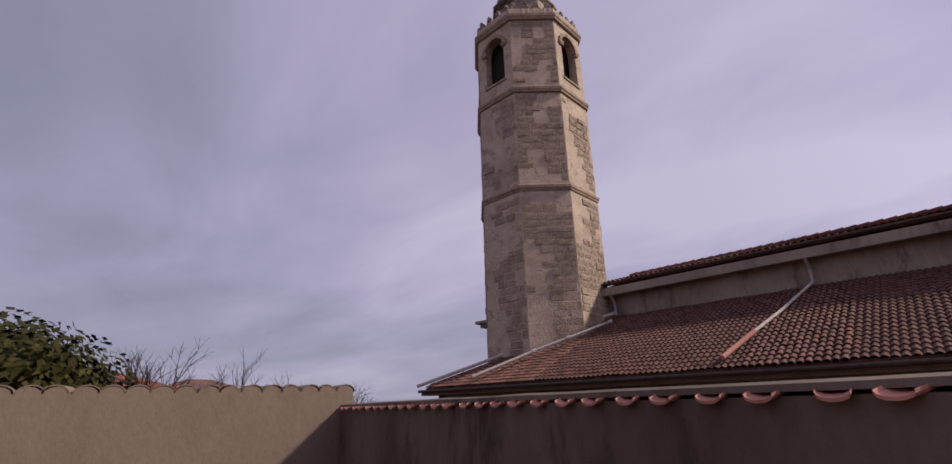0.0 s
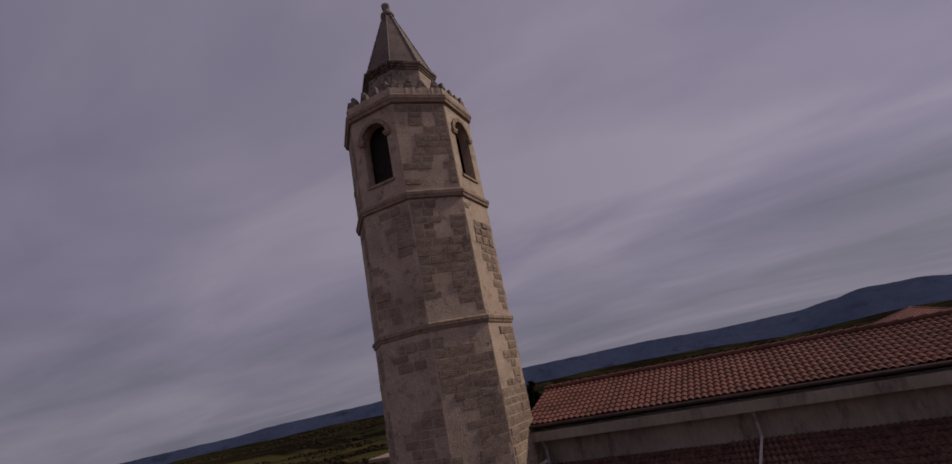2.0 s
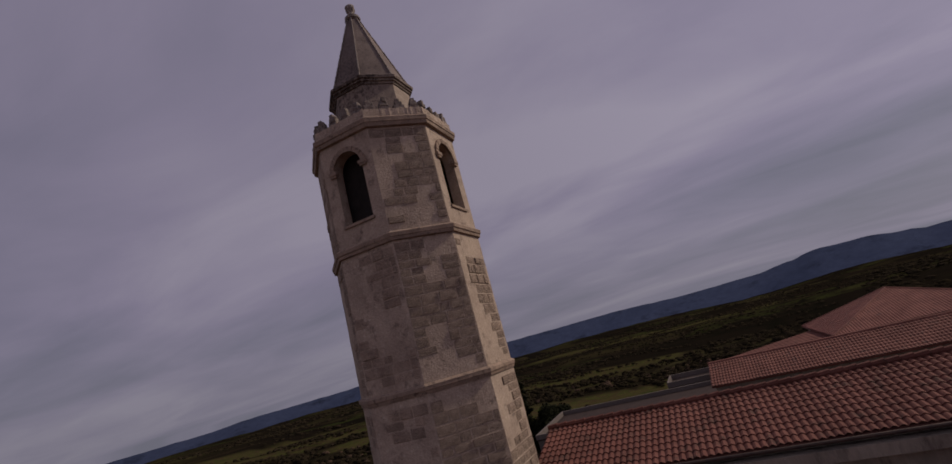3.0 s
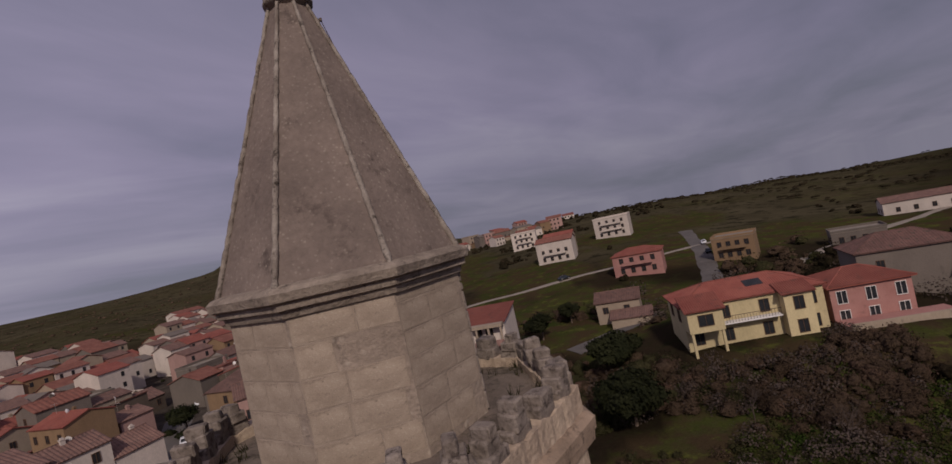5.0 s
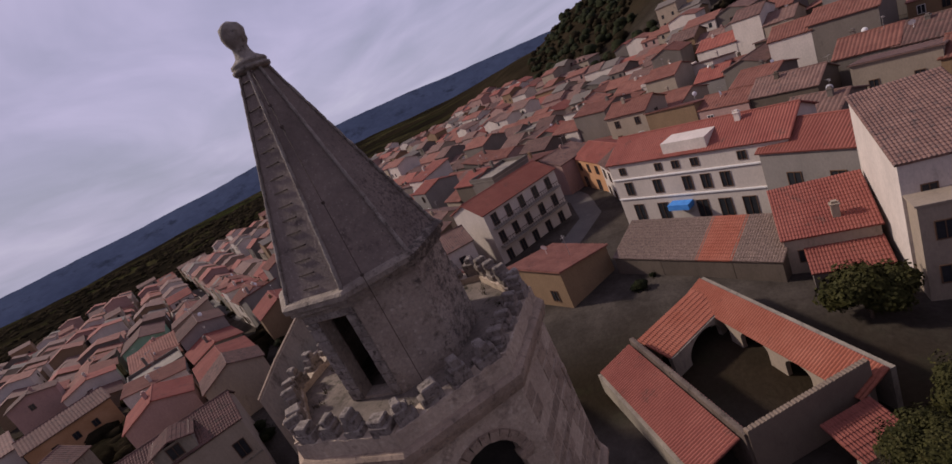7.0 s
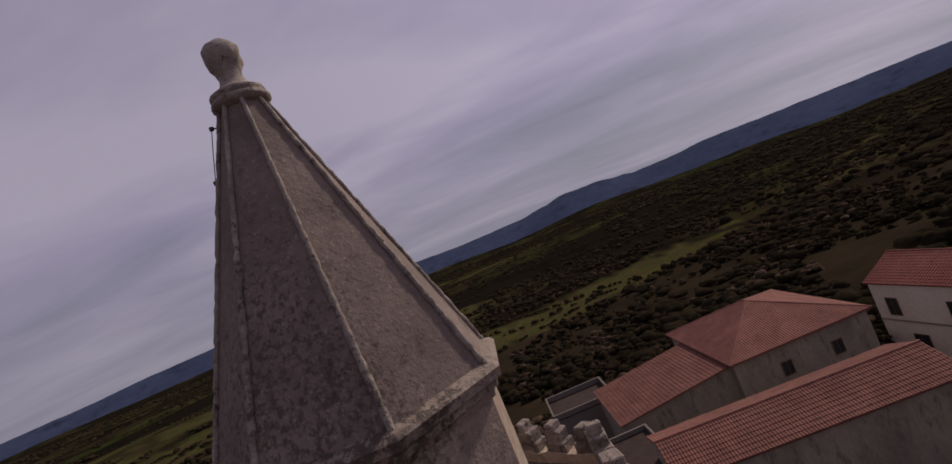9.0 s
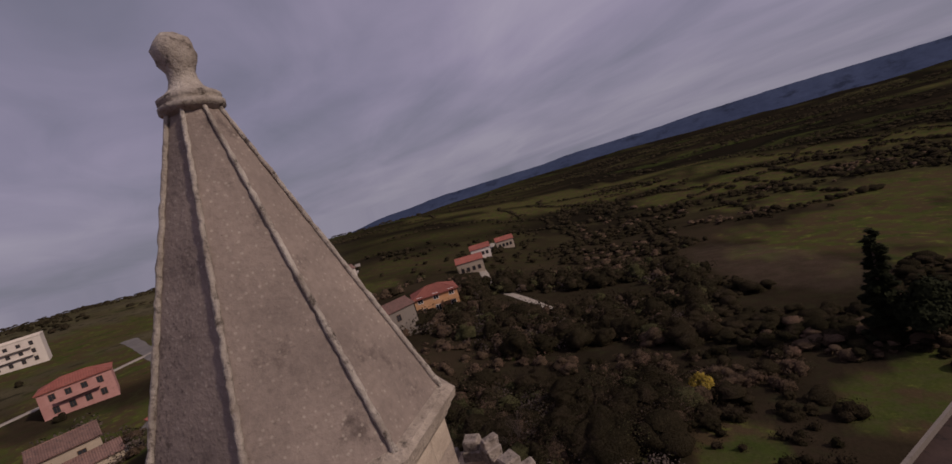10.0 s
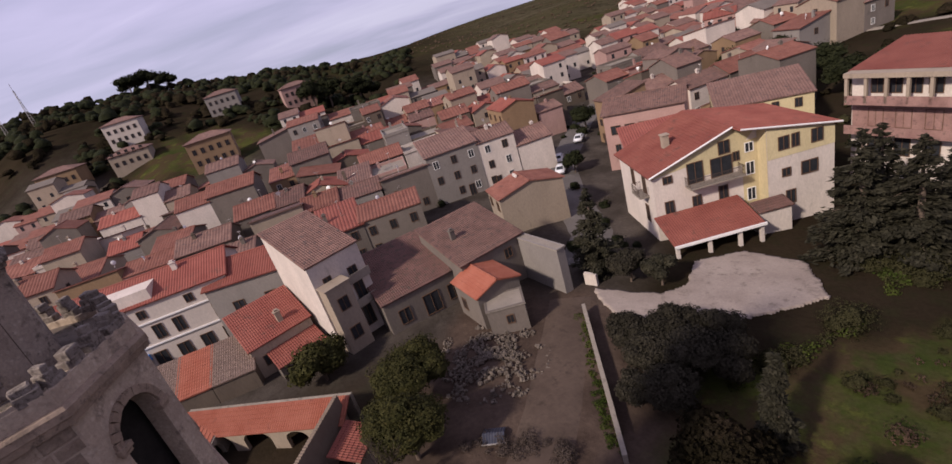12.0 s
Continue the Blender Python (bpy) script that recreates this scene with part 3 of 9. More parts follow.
    green = mixed(span(nz(0.05), 0.35, 0.65), (0.02606, 0.03784, 0.009865), (0.06081, 0.06166, 0.01727))
    green = mixed(span(nz(0.7), 0.45, 0.75), green, (0.05213, 0.04765, 0.02138))
    green = mixed(span(nz(0.16, 9), 0.45, 0.55), green, (0.05213, 0.03643, 0.01974))
    green = mixed(span(nz(0.31, 9), 0.56, 0.66), green, (0.07798, 0.081, 0.02072))
    # far plain: a patchwork of dark scrub, ploughland and pasture between hedge lines
    warp = n.new("ShaderNodeTexNoise"); warp.inputs["Scale"].default_value = 0.008; warp.inputs["Detail"].default_value = 3
    l.new(tc.outputs["Object"], warp.inputs[0])
    wv = n.new("ShaderNodeVectorMath"); wv.operation = "SCALE"; wv.inputs["Scale"].default_value = 130.0
    l.new(warp.outputs["Color"], wv.inputs[0])
    wa = n.new("ShaderNodeVectorMath"); wa.operation = "ADD"
    l.new(tc.outputs["Object"], wa.inputs[0]); l.new(wv.outputs[0], wa.inputs[1])
    flat = n.new("ShaderNodeMapping"); flat.inputs["Scale"].default_value = (1.0, 0.62, 0.0); flat.inputs["Rotation"].default_value = (0, 0, 0.5)
    l.new(wa.outputs[0], flat.inputs[0])

    def cells(feature):
        t = n.new("ShaderNodeTexVoronoi"); t.feature = feature; t.inputs["Scale"].default_value = 0.0072
        l.new(flat.outputs[0], t.inputs[0])
        return t
    pick = n.new("ShaderNodeValToRGB")
    pick.color_ramp.interpolation = "CONSTANT"
    for i, (at, c) in enumerate(((0.0, (0.01075, 0.008626, 0.005951)), (0.42, (0.01569, 0.01211, 0.007834)), (0.6, (0.02893, 0.03179, 0.01096)), (0.74, (0.01984, 0.01438, 0.009396)), (0.86, (0.04793, 0.04239, 0.01879)), (0.94, (0.03306, 0.04087, 0.01174)))):
        e = pick.color_ramp.elements[i] if i < 2 else pick.color_ramp.elements.new(at)
        e.position, e.color = at, (*c, 1)
    sx = n.new("ShaderNodeSeparateColor")
    l.new(cells("F1").outputs["Color"], sx.inputs[0]); l.new(sx.outputs[0], pick.inputs[0])
    patch = mixed(span(nz(0.02, 9), 0.42, 0.6), pick.outputs[0], (0.01322, 0.0103, 0.00689))
    patch = mixed(span(cells("DISTANCE_TO_EDGE").outputs["Distance"], 0.05, 0.02), patch, (0.008269, 0.007567, 0.005011))
    patch = mixed(span(nz(0.09, 8), 0.52, 0.6), patch, (0.01025, 0.008474, 0.005794))
    base = mixed(attr("fields"), base, patch)
    # dry open moor on the hills
    moor = mixed(span(nz(0.03, 8), 0.4, 0.62), (0.05, 0.042, 0.025), (0.074, 0.062, 0.037))
    moor = mixed(span(nz(0.12, 9), 0.52, 0.6), moor, (0.026, 0.023, 0.014))
    base = mixed(attr("moor"), base, moor)
    col = mixed(attr("grass"), base, green)
    col = mixed(attr("paved"), col, mixed(span(nz(0.2), 0.4, 0.65), (0.045, 0.037, 0.031), (0.08, 0.066, 0.056)))
    col = mixed(attr("dirt"), col, mixed(span(nz(0.25), 0.4, 0.65), (0.056, 0.039, 0.03), (0.092, 0.065, 0.05)))
    hs = n.new("ShaderNodeHueSaturation")
    l.new(col, hs.inputs["Color"])
    r = n.new("ShaderNodeMapRange"); r.inputs[3].default_value, r.inputs[4].default_value = 0.6, 1.4
    l.new(nz(3.0), r.inputs[0]); l.new(r.outputs[0], hs.inputs["Value"])
    l.new(hs.outputs[0], p.inputs["Base Color"])
    b = n.new("ShaderNodeBump"); b.inputs["Strength"].default_value, b.inputs["Distance"].default_value = 0.6, 0.15
    l.new(nz(2.0, 8), b.inputs["Height"]); l.new(b.outputs[0], p.inputs["Normal"])
    me.materials.append(m)
    return tagged(new("ground", me), "rolling ground of meadows, scrub and village yards", "ground", kind="structure")


ground = make_ground()


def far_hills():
    """The ridge line, its haze painted in as blue: bearing, skyline height above the horizon in degrees."""
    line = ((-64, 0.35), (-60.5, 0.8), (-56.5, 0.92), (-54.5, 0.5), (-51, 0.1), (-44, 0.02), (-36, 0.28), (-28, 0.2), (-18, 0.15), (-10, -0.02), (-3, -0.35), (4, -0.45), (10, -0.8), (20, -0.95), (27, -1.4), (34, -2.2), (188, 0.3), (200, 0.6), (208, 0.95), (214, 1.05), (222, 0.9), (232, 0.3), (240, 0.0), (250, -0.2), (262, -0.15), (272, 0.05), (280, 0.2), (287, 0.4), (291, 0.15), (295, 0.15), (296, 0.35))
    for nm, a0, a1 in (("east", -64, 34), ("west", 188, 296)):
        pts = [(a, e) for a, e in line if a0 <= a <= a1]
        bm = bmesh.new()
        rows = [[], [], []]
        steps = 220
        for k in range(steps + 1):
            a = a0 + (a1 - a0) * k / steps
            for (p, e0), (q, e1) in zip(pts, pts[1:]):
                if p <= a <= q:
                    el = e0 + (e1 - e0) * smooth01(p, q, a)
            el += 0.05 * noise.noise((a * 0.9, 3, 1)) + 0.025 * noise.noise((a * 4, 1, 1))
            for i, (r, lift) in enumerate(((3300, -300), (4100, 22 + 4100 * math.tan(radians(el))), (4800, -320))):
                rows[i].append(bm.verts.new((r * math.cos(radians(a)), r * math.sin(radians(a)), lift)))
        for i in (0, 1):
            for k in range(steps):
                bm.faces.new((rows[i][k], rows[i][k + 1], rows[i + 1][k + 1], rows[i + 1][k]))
        tagged(new("backdrop_" + nm, done(bm, "far_hills", "haze_hill", True)), "wooded hills on the far horizon with haze painted in blue", "hills", kind="structure")


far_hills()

# ---- bell tower ----
Z_GROUND, Z_MID, Z_BELL, Z_TOP, Z_SPIRE, Z_COLLAR = -3.6, 8.12, 13.16, 17.46, 20.0, 23.95
R_WALL = 2.84
tower = tagged(empty("bell_tower", 0, 0, 0), "octagonal weathered stone bell tower with pointed spire", "tower")


def face_axes(deg):
    a = radians(deg)
    n = Vector((math.cos(a), math.sin(a), 0))
    return n, Vector((-math.sin(a), math.cos(a), 0))


def shaft():
    bm = bmesh.new()
    prev = None
    for i in range(43):
        z = Z_GROUND - 0.6 + (Z_BELL - Z_GROUND + 0.6) * i / 42
        ring = []
        for k in range(8):
            a = radians(22.5 + 45 * k)
            r = R_WALL + 0.018 * noise.noise((k * 3.1, z * 1.7, 2))
            ring.append(bm.verts.new((r * math.cos(a), r * math.sin(a), z)))
        if prev:
            for k in range(8):
                bm.faces.new((prev[k], prev[(k + 1) % 8], ring[(k + 1) % 8], ring[k]))
        prev = ring
    bm.faces.new(prev)
    part("shaft", bm, "stone", tower)


shaft()


def string_course(r, z, h, parent=tower, mats="trim"):
    bm = bmesh.new()
    loft(bm, [(r - 0.2, z - h), (r - 0.06, z - h * 0.9), (r - 0.03, z - h * 0.5), (r, z - h * 0.45), (r + 0.01, z), (r - 0.05, z + 0.06), (r - 0.2, z + 0.1)], cap=False, jitter=0.012)
    return part("string_course", bm, mats, parent)


string_course(2.94, Z_MID, 0.26)
string_course(2.98, Z_BELL, 0.28)
string_course(3.02, Z_TOP, 0.34)


def belfry():
    """Eight walls; every second one has a round-arched opening right through it."""
    ap = R_WALL * math.cos(radians(22.5))
    half = R_WALL * math.sin(radians(22.5))
    th = 0.42
    z0, z1 = Z_BELL, Z_TOP
    w, sill, spring = 0.6, 13.98, 16.02
    for k in range(8):
        deg = 45 * k
        n, t = face_axes(deg)
        bm = bmesh.new()

        def at(s, z, d):
            k2 = (ap - d) / ap
            return n * (ap - d) + t * (s * (k2 if abs(s) >= half - 1e-6 else 1)) + Vector((0, 0, z))
        if k % 2 == 0:
            for d, rev in ((0, False), (th, True)):
                pts = [at(-half, z0, d), at(half, z0, d), at(half, z1, d), at(-half, z1, d)]
                quad(bm, pts[::-1] if rev else pts)
        else:
            arc = [(w * math.cos(radians(180 - 15 * i)), spring + w * 1.08 * math.sin(radians(15 * i))) for i in range(13)]
            hole = [(-w, sill)] + arc + [(w, sill)]
            for d, rev in ((0, False), (th, True)):
                cells = [[(-half, z0), (half, z0), (half, sill), (-half, sill)], [(-half, sill), (-w, sill), (-w, spring), (-half, spring)], [(w, sill), (half, sill), (half, spring), (w, spring)]]
                top = [(-half, spring)] + [(x * half / w, z1) for x, _ in arc[1:-1]] + [(half, spring)]
                top[1] = (-half, z1); top[-2] = (half, z1)
                for i in range(12):
                    a, b, c, e2 = arc[i], arc[i + 1], top[i + 1], top[i]
                    cells.append([e2, a, b, c])
                for c in cells:
                    pts = [at(s, z, d) for s, z in c]
                    quad(bm, pts[::-1] if rev else pts)
            for (s0, za), (s1, zb) in zip(hole, hole[1:] + hole[:1]):
                quad(bm, [at(s0, za, 0), at(s0, za, th), at(s1, zb, th), at(s1, zb, 0)])
        part("belfry_wall", bm, "stone", tower)
        if k % 2:
            for s in (-w - 0.06, w + 0.06):
                bm = bmesh.new()
                stepped(bm, n * (ap + 0.02) + t * s + Vector((0, 0, spring)), t, n, ((0.12, 0.07, -0.15), (0.12, 0.07, -0.09), (0.16, 0.1, -0.06), (0.16, 0.1, 0.05)))
                bmesh.ops.recalc_face_normals(bm, faces=bm.faces[:])
                part("impost", bm, "trim", tower, "carved stone impost block")
            bm = bmesh.new()
            for i in range(12):
                am = radians(180 - 15 * i - 7.5)
                e = t * math.cos(am) + Vector((0, 0, math.sin(am)))
                g = t * -math.sin(am) + Vector((0, 0, math.cos(am)))
                obox(bm, n * (ap + 0.02 + 0.012 * (i % 2)) + Vector((0, 0, spring)) + e * (w + 0.1), g, e, n, 0.085, 0.09, 0.05)
            part("arch_moulding", bm, "trim", tower)
            bm = bmesh.new()
            obox(bm, n * (ap - 0.14) + Vector((0, 0, sill - 0.03)), t, n, Vector((0, 0, 1)), w + 0.06, 0.2, 0.05)
            part("window_sill", bm, "trim", tower)
    bm = bmesh.new()
    loft(bm, [(R_WALL - 0.3, Z_TOP - 0.35), (R_WALL - 0.02, Z_TOP - 0.1), (R_WALL - 0.02, Z_TOP + 0.24)])
    part("roof_platform", bm, "platform", tower, "weathered platform with sparse weeds behind the parapet")
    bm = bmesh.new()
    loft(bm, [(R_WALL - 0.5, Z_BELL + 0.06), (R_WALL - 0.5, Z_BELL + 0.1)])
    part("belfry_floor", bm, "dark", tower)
    # added black core close behind the arches, so the openings look unlit
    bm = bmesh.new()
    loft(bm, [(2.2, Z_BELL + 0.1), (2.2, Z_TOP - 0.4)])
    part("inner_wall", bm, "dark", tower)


belfry()


def parapet():
    """Low wall and eroded stepped merlons, four to a side."""
    rng = random.Random(4)
    R = 2.9
    ap, half = R * math.cos(radians(22.5)), R * math.sin(radians(22.5))
    for k in range(8):
        n, t = face_axes(45 * k)
        bm = bmesh.new()
        steps, lo, prev = 30, [], None
        for i in range(steps + 1):
            s0 = -half + 2 * half * i / steps
            h = 0.36 + 0.06 * noise.noise((s0 * 5, k, 1))
            lo.append(h)
            d0 = 0.15 + 0.02 * rng.random()
            row = [bm.verts.new(n * (ap - 0.16 + e * d0) + t * s0 + Vector((0, 0, z))) for e, z in ((1, Z_TOP + 0.04), (1, Z_TOP + 0.04 + h), (-1, Z_TOP + 0.04 + h), (-1, Z_TOP + 0.04))]
            if prev:
                for q in range(4):
                    bm.faces.new((prev[q], row[q], row[(q + 1) % 4], prev[(q + 1) % 4]))
            else:
                bm.faces.new(row)
            prev = row
        bm.faces.new(prev[::-1])
        bmesh.ops.recalc_face_normals(bm, faces=bm.faces[:])
        part("parapet_wall", bm, "stone", tower)
        for j in range(4):
            s = -half + 2 * half * (j + 0.5) / 4
            bm = bmesh.new()
            wd, base = half / 4 * 0.72, Z_TOP + 0.38
            lost = rng.random()
            levels = ((1.0, 0.17), (0.74, 0.15), (0.42, 0.14))[: 3 if lost > 0.25 else 2]
            z = base
            for f, hh in levels:
                hh *= rng.uniform(0.8, 1.2)
                x = rng.uniform(-0.03, 0.03)
                obox(bm, n * (ap - 0.16 + rng.uniform(-0.02, 0.02)) + t * (s + x) + Vector((0, 0, z + hh / 2 - 0.02)), t, n, Vector((0, 0, 1)), wd * f * rng.uniform(0.85, 1.05), 0.14 * rng.uniform(0.8, 1.05), hh / 2 + 0.02)
                z += hh
            bmesh.ops.bevel(bm, geom=bm.edges[:], offset=0.022, segments=1, affect="EDGES")
            for v in bm.verts:
                v.co += Vector((noise.noise(v.co * 6), noise.noise(v.co * 6 + Vector((5, 0, 0))), noise.noise(v.co * 6 + Vector((0, 5, 0))))) * 0.03
            part("merlon", bm, "merlon", tower)


parapet()


def drum_and_spire():
    rd = 1.62
    ap, half = rd * math.cos(radians(22.5)), rd * math.sin(radians(22.5))
    z0, z1 = Z_TOP + 0.1, Z_SPIRE - 0.1
    for k in range(8):
        n, t = face_axes(45 * k)
        bm = bmesh.new()

        def at(s, z, d):
            return n * (ap - d) + t * (s * ((ap - d) / ap if abs(s) >= half - 1e-6 else 1)) + Vector((0, 0, z))
        cells = [[(-half, z0), (half, z0), (half, z1), (-half, z1)]]
        if k == 0:
            a, b, zb, zt = -0.3, 0.37, 17.76, 19.52
            cells = [[(-half, z0), (half, z0), (half, zb), (-half, zb)], [(-half, zb), (a, zb), (a, zt), (-half, zt)], [(b, zb), (half, zb), (half, zt), (b, zt)], [(-half, zt), (half, zt), (half, z1), (-half, z1)]]
            hole = [(a, zb), (a, zt), (b, zt), (b, zb)]
            for (s0, za), (s1, zc) in zip(hole, hole[1:] + hole[:1]):
                quad(bm, [at(s0, za, 0), at(s0, za, 0.3), at(s1, zc, 0.3), at(s1, zc, 0)])
        for c in cells:
            quad(bm, [at(s, z, 0) for s, z in c])
            quad(bm, [at(s, z, 0.3) for s, z in c][::-1])
        part("drum_wall", bm, "drum", tower)
    n, t = face_axes(0)
    rng = random.Random(8)
    for s0, s1 in ((-0.6, -0.305), (0.375, 0.6)):
        z = 17.72
        while z < 19.5:
            h = min(rng.uniform(0.24, 0.34), 19.53 - z)
            bm = bmesh.new()
            obox(bm, n * (ap + 0.005) + t * ((s0 + s1) / 2) + Vector((0, 0, z + h / 2)), t, n, Vector((0, 0, 1)), (s1 - s0) / 2, rng.uniform(0.018, 0.03), h / 2 - 0.009)
            bmesh.ops.bevel(bm, geom=bm.edges[:], offset=0.012, segments=1, affect="EDGES")
            part("jamb_block", bm, "merlon", tower)
            z += h
    bm = bmesh.new()
    obox(bm, n * (ap + 0.008) + t * 0.01 + Vector((0, 0, 19.625)), t, n, Vector((0, 0, 1)), 0.59, 0.03, 0.085)
    bmesh.ops.bevel(bm, geom=bm.edges[:], offset=0.012, segments=1, affect="EDGES")
    part("door_lintel", bm, "merlon", tower)
    bm = bmesh.new()
    loft(bm, [(1.58, 19.66), (1.67, 19.68), (1.69, 19.76), (1.75, 19.78), (1.755, 19.85), (1.83, 19.88), (1.845, 19.98), (1.79, 20.03), (1.6, 20.08)], cap=False, jitter=0.01)
    part("cornice", bm, "cornice", tower, "double moulded stone cornice under the spire")
    bm = bmesh.new()
    r0, r1 = 1.69, 0.25
    prev = None
    for i in range(33):
        f = i / 32
        r, z = r0 + (r1 - r0) * f, Z_SPIRE + (Z_COLLAR - Z_SPIRE) * f
        ring = [bm.verts.new(((r + 0.008 * noise.noise((q * 2, z * 3, 1))) * math.cos(radians(22.5 + 45 * q)), (r + 0.008 * noise.noise((q * 2, z * 3, 1))) * math.sin(radians(22.5 + 45 * q)), z)) for q in range(8)]
        if prev:
            for q in range(8):
                bm.faces.new((prev[q], prev[(q + 1) % 8], ring[(q + 1) % 8], ring[q]))
        prev = ring
    bm.faces.new(prev)
    part("spire", bm, "spire", tower, "pointed spire with rough lichen-stained render")
    for q in range(8):
        a = radians(22.5 + 45 * q)
        pts, rad = [], []
        for i in range(61):
            f = i / 60
            r, z = r0 + 0.015 + (r1 - r0) * f, Z_SPIRE + (Z_COLLAR - Z_SPIRE) * f
            j = 0.012 * noise.noise((q * 5, z * 7, 0))
            pts.append(((r + j) * math.cos(a), (r + j) * math.sin(a), z))
            rad.append((0.042 - 0.014 * f) * (1 + 0.22 * noise.noise((q * 9, z * 9, 4))) * (0.75 if (i + q) % 7 == 0 else 1))
        bm = bmesh.new()
        tube(bm, pts, rad, 7)
        part("spire_rib", bm, "rib", tower, smooth=True)
    bm = bmesh.new()
    loft(bm, [(0.24, 23.86), (0.31, 23.91), (0.35, 23.94), (0.35, 23.99), (0.3, 24.01), (0.33, 24.04), (0.325, 24.08), (0.25, 24.12), (0.18, 24.18), (0.14, 24.27), (0.15, 24.36), (0.195, 24.45), (0.215, 24.55), (0.205, 24.63), (0.17, 24.71), (0.1, 24.77), (0.02, 24.79)], n=20, turn=0, jitter=0.008)
    for v in bm.verts:
        if v.co.z > 24.12:
            k = min(1.0, (v.co.z - 24.12) * 3)
            v.co += Vector((noise.noise(v.co * 7), noise.noise(v.co * 7 + Vector((5, 0, 0))), 0.5 * noise.noise(v.co * 7 + Vector((0, 5, 0))))) * 0.045 * k
            # frost crack down one side
            if abs(math.atan2(v.co.y, v.co.x) - 0.6) < 0.2:
                v.co.x *= 0.82
                v.co.y *= 0.82
    part("finial", bm, "rib", tower, "turned stone finial on the spire tip", smooth=True)
    # iron rungs up one face of the spire
    ap0, ap1 = r0 * math.cos(radians(22.5)), r1 * math.cos(radians(22.5))
    for i in range(16):
        f = 0.05 + 0.9 * i / 15
        c = n * (ap0 + (ap1 - ap0) * f) + Vector((0, 0, Z_SPIRE + (Z_COLLAR - Z_SPIRE) * f))
        out = (n * 0.93 + Vector((0, 0, 0.35)))
        wv = 0.185 * (1 - 0.3 * f)
        bm = bmesh.new()
        sag = Vector((0, 0, 0.006 * (i % 3 - 1)))
        tube(bm, [c - t * wv - out * 0.02, c - t * (wv - 0.01) + out * 0.02, c + out * 0.022 + sag, c + t * (wv - 0.01) + out * 0.02, c + t * wv - out * 0.02], 0.011, 5)
        part("rung", bm, "metal", tower, "rusted iron rung")
    # lightning cable on stand-offs
    a = radians(37)
    d = Vector((math.cos(a), math.sin(a), 0))
    pts = []
    for i, f in enumerate((0.96, 0.8, 0.7, 0.35, 0.02)):
        base = d * ((r0 + (r1 - r0) * f) * 0.95) + Vector((0, 0, Z_SPIRE + (Z_COLLAR - Z_SPIRE) * f))
        tip = base + d * 0.2 + Vector((0, 0, 0.05))
        bm = bmesh.new()
        tube(bm, [base, tip], 0.01, 5)
        obox(bm, tip, (1, 0, 0), (0, 1, 0), (0, 0, 1), 0.022, 0.022, 0.022)
        part("cable_bracket", bm, "metal", tower)
        pts.append(tip)
    bm = bmesh.new()
    fine = []
    for p, q in zip(pts, pts[1:]):
        for i in range(6):
            f = i / 6
            fine.append(p.lerp(q, f) + (d * 0.5 + Vector((0, 0, -1))) * 0.12 * f * (1 - f))
    tube(bm, fine + [pts[-1], pts[-1] + Vector((0, 0, -2.4))], 0.007, 4)
    part("cable", bm, "metal", tower)


drum_and_spire()


